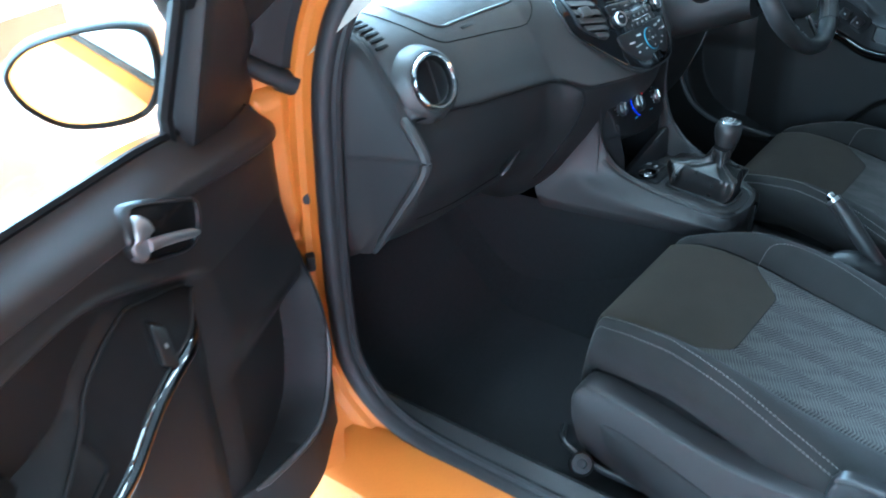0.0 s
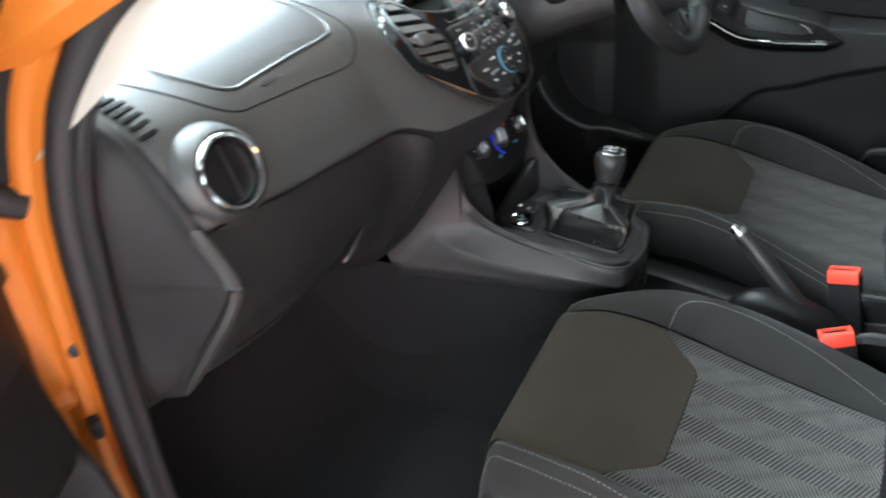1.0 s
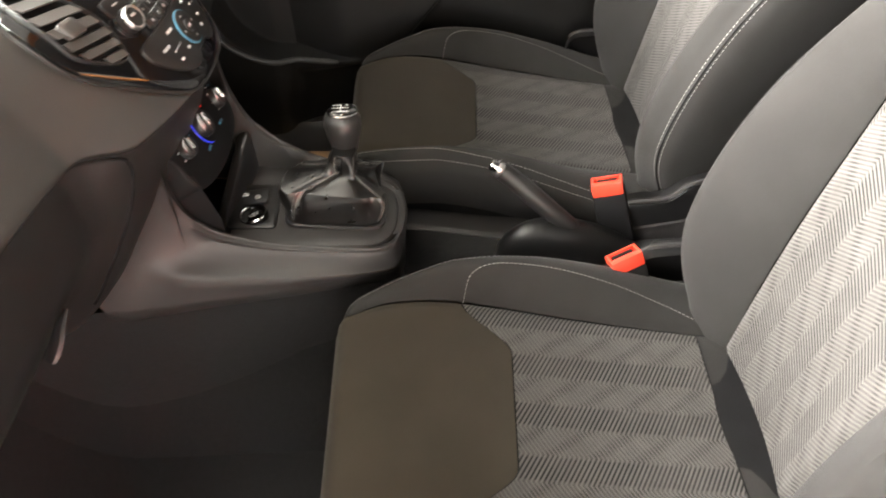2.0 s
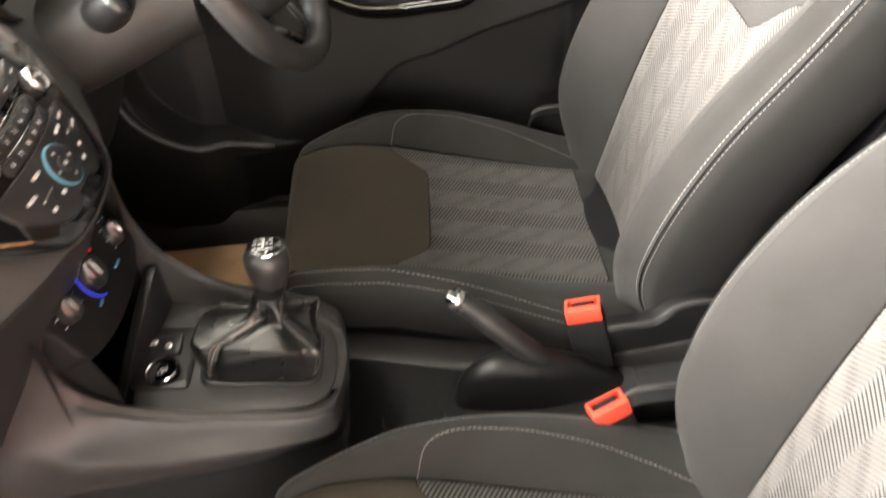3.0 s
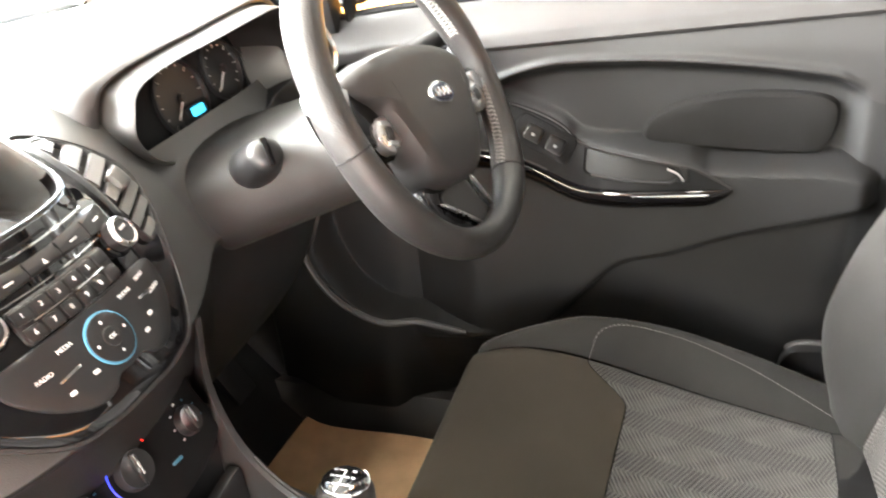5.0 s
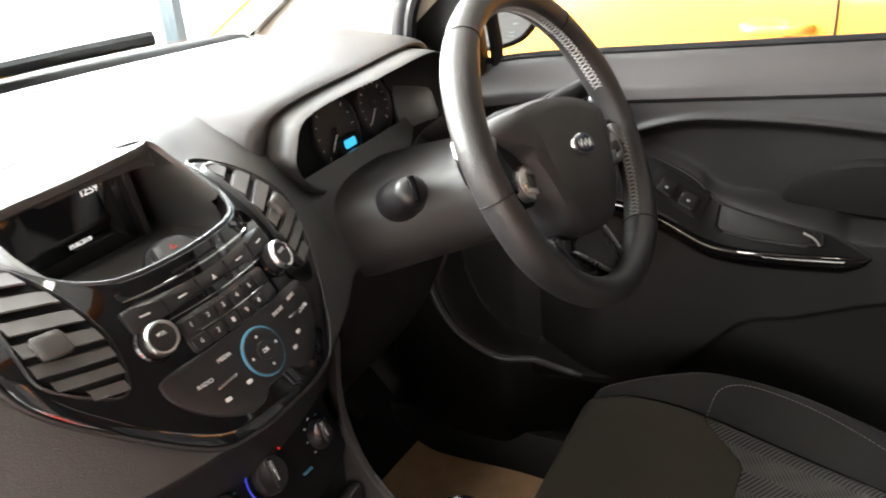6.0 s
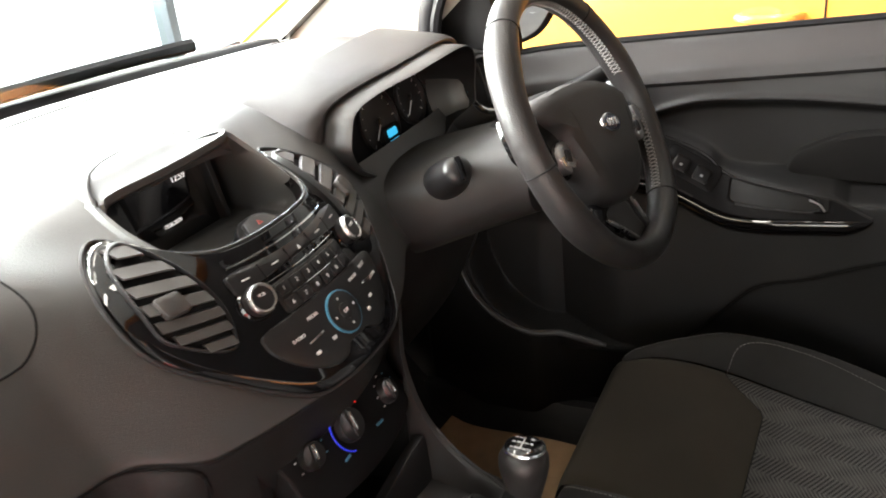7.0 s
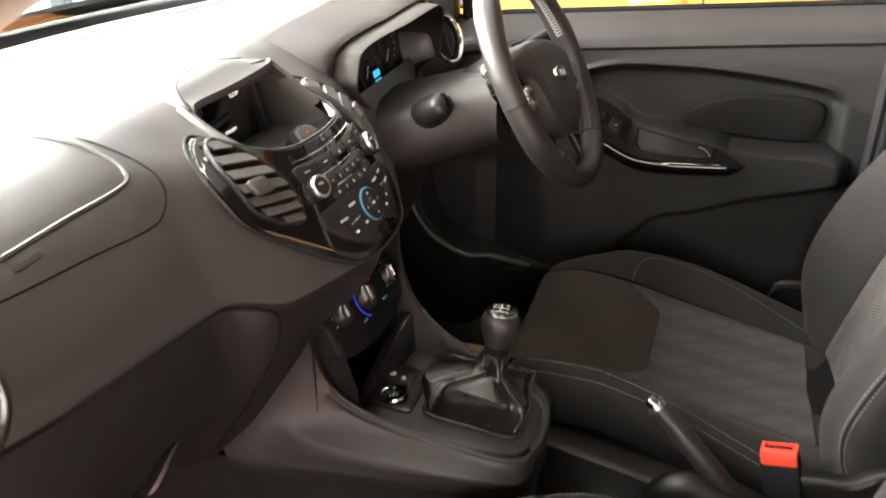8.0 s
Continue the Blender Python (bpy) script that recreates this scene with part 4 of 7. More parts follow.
tube(bm, spline([(-0.100, 0.497, 1.062), (-0.090, 0.515, 1.071), (-0.062, 0.538, 1.077), (-0.02, 0.550, 1.079), (0.028, 0.545, 1.080), (0.066, 0.520, 1.080)], 30), [0.0014] + [0.003] * 26 + [0.002, 0.0012, 0.0006], 8)
part("hood_edge", bm, DASH_LOW, disp, "raised edge round the hood")
SCR = Matrix.Translation((-0.012, 0.509, 1.0265)) @ look((0, 0, 0), (0.03, 1.0, -0.22))
bm = bmesh.new()
plate(bm, rounded(0.136, 0.092, 0.004, 4), -0.010, 0.0, 0.001, 2, lambda a, b, h: SCR @ vec(a, b, h))
scr = part("screen", bm, PIANO, disp, "dark glossy screen")
bm = bmesh.new()
plate(bm, rounded(0.007, 0.090, 0.002, 4, (0.072, 0.0)), -0.01, 0.010, 0.002, 2, lambda a, b, h: SCR @ vec(a, b, h))
part("screen_divider", bm, BUTTON, disp)
write("12:59", 0.0095, SCR @ pose(0.033, 0.018, 0.0008), scr, LCD_TEXT)
write("19.06.2019", 0.0058, SCR @ pose(0.004, -0.023, 0.0008), scr, LCD_TEXT)
bm = bmesh.new()
HZ = Matrix.Translation((0.006, 0.406, 1.0035)) @ pose(0, 0, 0, 28, 0, 0)
plate(bm, spline([(-0.028, -0.012), (0.028, -0.012), (0.034, -0.004), (0.020, 0.012), (0.0, 0.016), (-0.020, 0.012), (-0.034, -0.004)], 40, True), -0.02, 0.001, 0.003, 3, lambda a, b, h: HZ @ vec(a, b, h))
tab = part("hazard_tab", bm, MATT, disp, "raised tab with the hazard switch")
bm = bmesh.new()
plate(bm, [(-0.024, -0.009), (0.024, -0.009), (0.017, 0.008), (0.0, 0.011), (-0.017, 0.008)], 0.0, 0.0055, 0.0015, 2, lambda a, b, h: HZ @ vec(a, b, h))
hz = part("hazard_button", bm, BUTTON, tab, "black hazard button")
bm = bmesh.new()
plate(bm, [(-0.0036, -0.003), (0.0036, -0.003), (0.0, 0.0033)], 0.005, 0.0061, 0.0002, 1, lambda a, b, h: HZ @ vec(a, b, h), hollow=0.45)
part("hazard_triangle", bm, DULL_RED, hz, "red triangle")

# ---- instruments ----
dials = thing("instrument_cluster", "instrument cluster with dark dials and a small blue display", "instruments")
mouth = spline([(0.228, 1.000), (0.232, 1.024), (0.247, 1.049), (0.295, 1.064), (0.362, 1.073), (0.456, 1.078), (0.500, 1.068), (0.524, 1.040), (0.530, 1.000), (0.518, 0.962), (0.470, 0.942), (0.390, 0.939), (0.305, 0.946), (0.250, 0.968)], 110, True)
RC = np.array([0.37, 1.015])
ymouth = lambda x, z: lerp(0.425, 0.388, smooth(0.22, 0.36, x)) - 0.014 * smooth(1.0, 1.08, z) * smooth(0.3, 0.46, x) + 0.032 * smooth(0.985, 0.95, z) * smooth(0.25, 0.31, x)


def ring_at(kx, kz, dy):
    """The mouth of the instrument hood, scaled about its middle and moved away from the driver."""
    out = []
    for x, z in mouth:
        q = RC + (np.array((x, z)) - RC) * np.array((kx, kz))
        out.append((q[0], ymouth(x, z) + dy, q[1]))
    return out


def face_ring(k, dy=0.0):
    """Outline on the dial face, which reaches lower than the mouth."""
    out = []
    for x, z in mouth:
        q = RC + (np.array((x, z)) - RC) * k
        q[1] -= 0.010 * smooth(0.0, -0.04, q[1] - RC[1])
        out.append((q[0], 0.474 + 0.25 * (q[1] - 1.0) + dy, q[1]))
    return out


bm = bmesh.new()
grid(bm, [ring_at(1.33, 1.34, 0.15), ring_at(1.27, 1.24, 0.075), ring_at(1.24, 1.19, 0.050), ring_at(1.21, 1.16, 0.040), ring_at(1.15, 1.125, 0.034), ring_at(1.09, 1.09, 0.034), ring_at(1.065, 1.075, 0.038)], False, True)
part("cowl", bm, GREY, dials, "dark grey ridge round the instruments")
bm = bmesh.new()
grid(bm, [ring_at(1.068, 1.078, 0.037), ring_at(1.05, 1.065, 0.048), ring_at(1.032, 1.05, 0.042)], False, True)
part("cowl_gap", bm, MATT, dials, "dark joint behind the hood")
bm = bmesh.new()
grid(bm, [ring_at(1.034, 1.052, 0.044), ring_at(1.028, 1.046, 0.030), ring_at(1.018, 1.034, 0.012), ring_at(1.010, 1.018, 0.003), ring_at(1.0, 1.0, 0.0), ring_at(0.985, 0.985, 0.002)], False, True)
part("bezel", bm, DASH, dials, "grey satin instrument hood")
bm = bmesh.new()
grid(bm, [ring_at(0.986, 0.986, 0.001), ring_at(0.975, 0.97, 0.012), face_ring(0.97, -0.012), face_ring(0.95, 0.0)], False, True)
part("recess_wall", bm, MATT, dials)
bm = bmesh.new()
g = grid(bm, [face_ring(0.955, -0.001), face_ring(0.5), face_ring(0.1)], False, True)
cap(bm, g[-1])
fc = part("dial_face", bm, MATT, dials, "black dial face")
DF = Matrix.Translation((0.0, 0.474, 1.0)) @ pose(0, 0, 0, 90 - 14, 0, 0)
for x, z, r in ((0.376, -0.006, 0.049), (0.476, 0.000, 0.040)):
    bm = bmesh.new()
    lathe(bm, [(r, 0.0), (r, 0.006), (r - 0.003, 0.007), (r - 0.004, 0.001)], DF @ pose(x, z, 0), 44)
    d = part("dial", bm, BUTTON, fc, "round dial")
    for k in range(13):
        a = radians(225 - 22.5 * k)
        bm = bmesh.new()
        box(bm, (0.0055 if k % 2 == 0 else 0.003, 0.0011, 0.0008), DF @ pose(x, z, 0.0025) @ pose(0, 0, 0, 0, 0, math.degrees(a)) @ pose(r - 0.009, 0, 0))
        part("dial_mark", bm, WHITE, d)
    bm = bmesh.new()
    box(bm, (0.036, 0.0016, 0.001), DF @ pose(x, z, 0.006) @ pose(0, 0, 0, 0, 0, 222) @ pose(0.013, 0, 0))
    part("needle", bm, WHITE, d, "pale needle")
    bm = bmesh.new()
    lathe(bm, [(0.006, 0.003), (0.0055, 0.008), (0.001, 0.0085)], DF @ pose(x, z, 0), 18)
    part("needle_hub", bm, BUTTON, d)
bm = bmesh.new()
plate(bm, rounded(0.044, 0.034, 0.002, 4, (0.386, -0.033)), 0.0, 0.010, 0.001, 2, lambda a, b, h: DF @ vec(a, b, h))
ld = part("small_display", bm, MATT, fc, "small display lit blue")
bm = bmesh.new()
plate(bm, rounded(0.026, 0.011, 0.003, 4, (0.387, -0.026)), 0.0095, 0.0112, 0.0003, 1, lambda a, b, h: DF @ vec(a, b, h))
part("display_logo", bm, LCD, ld, "glowing blue block")
bm = bmesh.new()
plate(bm, rounded(0.026, 0.008, 0.001, 3, (0.388, -0.040)), 0.0095, 0.0112, 0.0003, 1, lambda a, b, h: DF @ vec(a, b, h))
part("display_bar", bm, LCD, ld, "glowing blue bar")

# ---- seats ----
def seat_front(x):
    """Front edge of the ribbed centre panel, in seat space."""
    return lerp(-0.060, 0.003, smooth(0.088, 0.165, abs(x)) if abs(x) > 0.088 else 0) - 0.006 * x / 0.165


def seat_xi(y):
    """Half width of the centre panels by y."""
    return curve_at([(-0.36, 0.142), (-0.31, 0.146), (-0.15, 0.156), (0.0, 0.167), (0.08, 0.160), (0.13, 0.149), (0.18, 0.134)], y)


def seat_w(y):
    return curve_at([(-0.38, 0.250), (-0.28, 0.256), (-0.2, 0.250), (-0.13, 0.240), (-0.05, 0.226), (0.03, 0.208), (0.10, 0.187), (0.15, 0.169), (0.177, 0.152)], y)


def seat_z(y):
    """Height of the cushion along the seams."""
    return curve_at([(-0.38, 0.515), (-0.3, 0.528), (-0.2, 0.547), (-0.1, 0.568), (0.0, 0.590), (0.06, 0.602), (0.11, 0.605), (0.15, 0.595), (0.175, 0.570), (0.188, 0.52), (0.196, 0.455)], y)


def seat_rise(y):
    """Height of the bolsters' crest over the seams."""
    return curve_at([(-0.38, 0.004), (-0.3, 0.012), (-0.2, 0.034), (-0.1, 0.049), (0.0, 0.043), (0.06, 0.023), (0.12, 0.006), (0.2, 0.0)], y)


def cushion_point(x, y):
    """Top of the cushion at (x, y); the bolsters' crest lies two thirds of the way out."""
    xi, w = seat_xi(y), seat_w(y)
    a = abs(x)
    z = seat_z(y)
    if a <= xi:
        z += -0.006 * (1 - (a / xi) ** 2) * smooth(0.1, -0.1, y)
        z -= 0.005 * (1 - smooth(0, 0.012, xi - a))
    else:
        u = (a - xi) / (w - xi)
        z += seat_rise(y) * math.sin(min(1.0, u / 0.66) * math.pi / 2) - 0.018 * max(0.0, (u - 0.66) / 0.34) ** 2 - 0.005 * (1 - smooth(0, 0.012, a - xi))
    return vec(x, y, z)


def back_half(t):
    return curve_at([(0.0, 0.241), (0.1, 0.261), (0.3, 0.266), (0.45, 0.255), (0.58, 0.224), (0.66, 0.172)], t)


def back_xi(t):
    return curve_at([(0.0, 0.118), (0.15, 0.128), (0.3, 0.142), (0.42, 0.162), (0.48, 0.168), (0.62, 0.15)], t)


def back_rise(t):
    return curve_at([(0.0, 0.068), (0.15, 0.084), (0.3, 0.074), (0.45, 0.042), (0.6, 0.010), (0.66, 0.0)], t)


def back_point(x, t):
    """Front of the backrest: (across, up, towards the sitter)."""
    xi, w = back_xi(t), back_half(t)
    a = abs(x)
    d = 0.018 * math.sin(math.pi * min(1, t / 0.5)) - 0.03 * smooth(0.55, 0.66, t)
    if a <= xi:
        d += -0.012 * (1 - (a / xi) ** 2) - 0.005 * (1 - smooth(0, 0.012, xi - a))
    else:
        u = (a - xi) / (w - xi)
        d += back_rise(t) * math.sin(min(1.0, u * 1.2) * math.pi / 2) - 0.028 * smooth(0.66, 1.0, u) - 0.005 * (1 - smooth(0, 0.012, a - xi))
    return vec(x, t, d)


def back_front(x):
    """Lower edge of the plain upper panel."""
    a = abs(x)
    return lerp(0.378, 0.445, smooth(0.085, 0.165, a) if a > 0.085 else 0)


def build_seat():
    st = thing("front_seat", "charcoal cloth front seat with pale ribbed centre panels and white stitching", "car seat", group="front seats")
    # cushion: ribbed centre, plain front pad, two bolsters
    bm = bmesh.new()
    rows = []
    for i in range(34):
        rows.append([])
        for j in range(41):
            s = -1 + 2 * j / 40
            x0 = s * 0.168
            y = lerp(seat_front(x0), -0.315, i / 33)
            x = s * seat_xi(y)
            rows[-1].append(cushion_point(x, y))
    grid(bm, rows)
    part("seat_centre", bm, CHEVRON, st, "pale grey chevron-ribbed cloth")
    bm = bmesh.new()
    rows = []
    for i in range(30):
        rows.append([])
        for j in range(41):
            s = -1 + 2 * j / 40
            x0 = s * 0.168
            u = i / 29
            if u < 0.62:
                y = lerp(seat_front(x0) + 0.0015, 0.138, u / 0.62)
                p = cushion_point(s * seat_xi(y), y)
            else:
                v = (u - 0.62) / 0.38
                a = v * math.pi / 2
                p = cushion_point(s * seat_xi(0.138), 0.138)
                p = vec(p.x * (1 - 0.02 * v), 0.138 + 0.045 * math.sin(min(1, v * 1.6) * math.pi / 2) - 0.02 * v, p.z - 0.02 * math.sin(v * 1.5) - 0.16 * smooth(0.15, 1, v))
            rows[-1].append(p)
    grid(bm, rows)
    part("front_pad", bm, CLOTH, st, "plain charcoal cloth pad")
    # strip behind the ribbed panel
    bm = bmesh.new()
    grid(bm, [[cushion_point(s * seat_xi(y), y) + vec(0, 0, 0.003 * math.sin((y + 0.318) / -0.06 * math.pi)) for s in np.linspace(-1, 1, 21)] for y in np.linspace(-0.3175, -0.40, 8)])
    part("rear_strip", bm, CLOTH_SIDE, st)
    for s in (-1, 1):
        bm = bmesh.new()
        rows = []
        for y in list(np.linspace(-0.40, 0.133, 40)) + [0.148, 0.161, 0.171, 0.177]:
            xi, w = seat_xi(y), seat_w(y)
            row = [cushion_point(s * lerp(xi + 0.0012, w, u), y) for u in np.linspace(0, 1, 12)]
            e = row[-1]
            drop = smooth(0.133, 0.183, y)
            row = [p - vec(0, 0, 0.07 * drop * drop) for p in row]
            e = row[-1]
            for dx, dz in ((0.0045, -0.006), (0.0075, -0.018), (0.009, -0.042), (0.004, -0.068), (-0.008, -0.090)):
                row.append(e + vec(s * dx, 0, dz * (1 - 0.35 * drop)))
            rows.append(row)
        grid(bm, rows)
        part("bolster", bm, CLOTH_SIDE, st, "grey knit cloth side bolster")
        # stitching: a double row over the outer shoulder
        bm = bmesh.new()
        for k in (0.001, 0.012):
            path, nn = [], []
            for y in np.linspace(-0.36, 0.168, 60):
                drop = smooth(0.133, 0.183, y)
                path.append(cushion_point(s * (seat_w(y) - k), y) - vec(0, 0, 0.07 * drop * drop))
                nn.append((s * 0.6, 0.5 * drop, 0.8))
            stitches(bm, path, normals=nn)
        part("edge_stitching", bm, THREAD, st, "double row of white stitches")
    # one arc of stitching climbs from the pad's corner over the right bolster
    bm = bmesh.new()
    arc = spline([(0.168, -0.004), (0.186, -0.018), (0.198, -0.05), (0.202, -0.10), (0.203, -0.16), (0.198, -0.22), (0.184, -0.28), (0.165, -0.325)], 60)
    stitches(bm, [cushion_point(x, y) for x, y in arc], 0.0062, 0.0042, 0.00042)
    part("arc_stitching", bm, THREAD, st)
    # plastic base
    bm = bmesh.new()
    rows = []
    for y in np.linspace(-0.42, 0.16, 14):
        w = seat_w(min(y, 0.15)) - 0.016
        zt = 0.52 - 0.02 * smooth(0.0, 0.16, y)
        zb = 0.33 + 0.05 * smooth(0.0, 0.16, y)
        rows.append([(-w, y, zt), (-w - 0.012, y, lerp(zt, zb, 0.35)), (-w + 0.02, y, zb), (w - 0.02, y, zb), (w + 0.012, y, lerp(zt, zb, 0.35)), (w, y, zt)])
    g = grid(bm, rows, False, True)
    cap(bm, g[0][::-1])
    cap(bm, g[-1])
    part("seat_base", bm, MATT, st)
    for s in (-1, 1):
        bm = bmesh.new()
        box(bm, (0.03, 0.52, 0.05), pose(s * 0.19, -0.12, 0.325), 0.004)
        part("seat_rail", bm, MATT, st)
    # slide bar with a round knob at the front
    bm = bmesh.new()
    tube(bm, spline([(-0.235, 0.02, 0.345), (-0.24, 0.10, 0.352), (-0.235, 0.165, 0.372), (-0.20, 0.185, 0.375)], 16), 0.006, 8)
    part("slide_bar", bm, BUTTON, st, "bent black slide bar")
    bm = bmesh.new()
    lathe(bm, [(0.020, -0.012), (0.021, 0.004), (0.017, 0.010), (0.008, 0.011), (0.007, 0.006), (0.001, 0.006)], Matrix.Translation((-0.262, 0.118, 0.366)) @ pose(0, 0, 0, 25, -35, 0), 24)
    part("rail_knob", bm, BUTTON, st, "round black knob on the rail")
    # outer plastic valance with a shallow recess, recliner covers on both sides
    bm = bmesh.new()
    out = spline([(0.150, 0.492), (0.168, 0.455), (0.160, 0.40), (0.13, 0.36), (0.0, 0.345), (-0.25, 0.345), (-0.42, 0.37), (-0.45, 0.46), (-0.42, 0.53), (-0.34, 0.525), (-0.22, 0.512), (-0.08, 0.504), (0.06, 0.504), (0.12, 0.503)], 56, True)
    flank = lambda a: -(0.196 + 0.062 * smooth(0.16, -0.20, a))
    plate(bm, out, -0.02, 0.030, 0.014, 3, lambda a, b, h: vec(flank(a) - h, a, b))
    val = part("side_valance", bm, GREY, st, "grey plastic seat valance")
    bm = bmesh.new()
    plate(bm, spline([(0.10, 0.425), (0.08, 0.445), (-0.1, 0.435), (-0.2, 0.40), (-0.18, 0.37), (0.05, 0.375)], 30, True), 0.0, 0.004, 0.003, 2, lambda a, b, h: vec(flank(a) - 0.029 - h, a, b))
    part("lever_recess", bm, DASH_LOW, val)
    bm = bmesh.new()
    out = spline([(-0.255, 0.535), (-0.268, 0.562), (-0.30, 0.567), (-0.342, 0.570), (-0.373, 0.594), (-0.414, 0.600), (-0.452, 0.580), (-0.478, 0.53), (-0.472, 0.47), (-0.43, 0.438), (-0.35, 0.440), (-0.285, 0.460), (-0.26, 0.50)], 52, True)
    for s in (-1, 1):
        b2 = bmesh.new()
        plate(b2, out, 0.0, 0.026, 0.01, 3, lambda a, b, h: vec(s * (0.258 + h), a, b))
        part("recliner_cover", b2, SATIN_BLACK, st, "black plastic hinge cover")
        # grey bar on the cover's upper edge, shaped and coloured as its highlight
        b2 = bmesh.new()
        tube(b2, spline([(s * 0.278, -0.262, 0.556), (s * 0.280, -0.285, 0.567), (s * 0.280, -0.342, 0.570), (s * 0.280, -0.373, 0.594), (s * 0.280, -0.414, 0.600), (s * 0.278, -0.445, 0.586)], 20), [0.002] + [0.0045] * 17 + [0.003, 0.002], 6)
        part("cover_highlight", b2, GREY, st)
    bm.free()
    # backrest
    bk = new("backrest")
    bk.parent = st
    # own space of the pieces: x across, y up the back, z towards the sitter
    bk.matrix_basis = Matrix.Translation((0, -0.345, 0.53)) @ pose(0, 0, 0, 0, 0, 180) @ pose(0, 0, 0, 90 - 21.5, 0, 0)
    pt = lambda x, t: (lambda p: vec(p.x, p.y, p.z))(back_point(x, t))
    bm = bmesh.new()
    rows = []
    for i in range(40):
        rows.append([])
        for j in range(41):
            s = -1 + 2 * j / 40
            x0 = s * 0.168
            t = lerp(0.0, back_front(x0), i / 39)
            rows[-1].append(pt(s * back_xi(t), t))
    grid(bm, rows)
    part("back_centre", bm, CHEVRON, bk, "pale grey chevron-ribbed cloth")
    bm = bmesh.new()
    rows = []
    for i in range(24):
        rows.append([])
        for j in range(41):
            s = -1 + 2 * j / 40
            t = lerp(back_front(s * 0.168) + 0.0015, 0.66, i / 23)
            rows[-1].append(pt(s * back_xi(t), t))
    grid(bm, rows)
    part("upper_pad", bm, CLOTH_SIDE, bk, "plain grey knit upper panel")
    for s in (-1, 1):
        bm = bmesh.new()
        rows = []
        for t in np.linspace(-0.075, 0.66, 50):
            tt = max(t, 0)
            xi, w = back_xi(tt), back_half(tt)
            under = max(0.0, 0.11 - t)
            row = [pt(s * lerp(xi + 0.0012, w, u), tt) + vec(-s * 0.8 * under ** 2 * u, t - tt, -(3.4 * u + 0.4) * under ** 2) for u in np.linspace(0, 1, 14)]
            e = row[-1]
            for dx, dz in ((0.005, -0.008), (0.008, -0.026), (0.006, -0.06), (-0.004, -0.11), (-0.025, -0.155), (-0.05, -0.18)):
                row.append(e + vec(s * dx, 0, dz))
            rows.append(row)
        grid(bm, rows)
        part("back_bolster", bm, CLOTH_SIDE, bk, "grey knit cloth side bolster")
        bm = bmesh.new()
        lines = {"in": [], "mid": [], "out": []}
        for t in np.linspace(-0.005, 0.64, 80):
            under = max(0.0, 0.11 - t)
            tt = max(t, 0)
            drop = vec(-s * 0.8 * under ** 2, t - tt, -3.8 * under ** 2)
            w = back_half(tt)
            lines["in"].append(pt(s * (w - 0.0050), tt) + drop + vec(0, 0, 0.0007))
            lines["mid"].append(pt(s * w, tt) + drop + vec(s * 0.001, 0, 0.0))
            lines["out"].append(pt(s * w, tt) + drop + vec(s * 0.0030, 0, -0.0040))
        stitches(bm, lines["in"], normals=[(s * 0.45, 0, 0.9)] * 80)
        stitches(bm, lines["out"], normals=[(s, 0, 0.3)] * 80)
        b2 = bmesh.new()
        tube(b2, lines["mid"], 0.0011, 6)
        part("back_seam", b2, MATT, bk, "dark seam between the stitch rows")
        part("back_stitching", bm, THREAD, bk, "double row of white stitches")
    bm = bmesh.new()
    rows = []
    for t in np.linspace(-0.02, 0.66, 20):
        w = back_half(max(t, 0)) - 0.03
        rows.append([(x * w, t, -0.13 - 0.02 * math.cos(x * 1.5) + 0.08 * smooth(0.55, 0.66, t)) for x in np.linspace(-1, 1, 14)])
    grid(bm, rows)
    part("back_shell", bm, MATT, bk)
    return st


SEAT_X = (-0.336, 0.337)
seat = build_seat()
seat.matrix_world = pose(SEAT_X[0], 0, 0)
copy_thing(seat, pose(SEAT_X[1], 0.014, -0.006))

# ---- steering wheel: its own space has x across, y up the rim, z towards the driver; it is turned a little to the right ----
WHEEL = Matrix.Translation((0.380, 0.171, 1.002)) @ pose(0, 0, 0, 0, 0, -2) @ pose(0, 0, 0, 63, 0, 0) @ pose(0, 0, 0, 0, 0, -15)
R, RT = 0.1755, 0.0182
sw = thing("steering_wheel", "black leather three-spoke steering wheel with white stitching and chrome trim", "steering wheel", WHEEL)
bm = bmesh.new()


def rim_swell(a):
    """The rim is fuller at the thumb rests and the lower grips."""
    d = math.degrees(a) % 360
    return 1 + 0.10 * max(math.exp(-((d - c) / 13) ** 2) for c in (28, 152, 318, 222))


rows = []
for a in np.linspace(0, 2 * math.pi, 120, endpoint=False):
    q = RT * rim_swell(a)
    c = vec(R * math.cos(a), R * math.sin(a), 0)
    rows.append([c + (c.normalized() * math.cos(b) * 0.93 + vec(0, 0, 1) * math.sin(b) * 1.05) * q for b in np.linspace(0, 2 * math.pi, 18, endpoint=False)])
grid(bm, rows, True, True)
part("rim", bm, LEATHER, sw, "smooth black leather rim")
for a in (58, 138, -42, 196):
    bm = bmesh.new()
    c = vec(R * math.cos(radians(a)), R * math.sin(radians(a)), 0)
    way = vec(-math.sin(radians(a)), math.cos(radians(a)), 0)
    q = RT * rim_swell(radians(a))
    tube(bm, [c + (c.normalized() * math.cos(b) * 0.93 + vec(0, 0, 1) * math.sin(b) * 1.05) * q for b in np.linspace(0, 2 * math.pi, 24, endpoint=False)], 0.0009, 5, True, up=tuple(way))
    part("rim_seam", bm, MATT, sw)
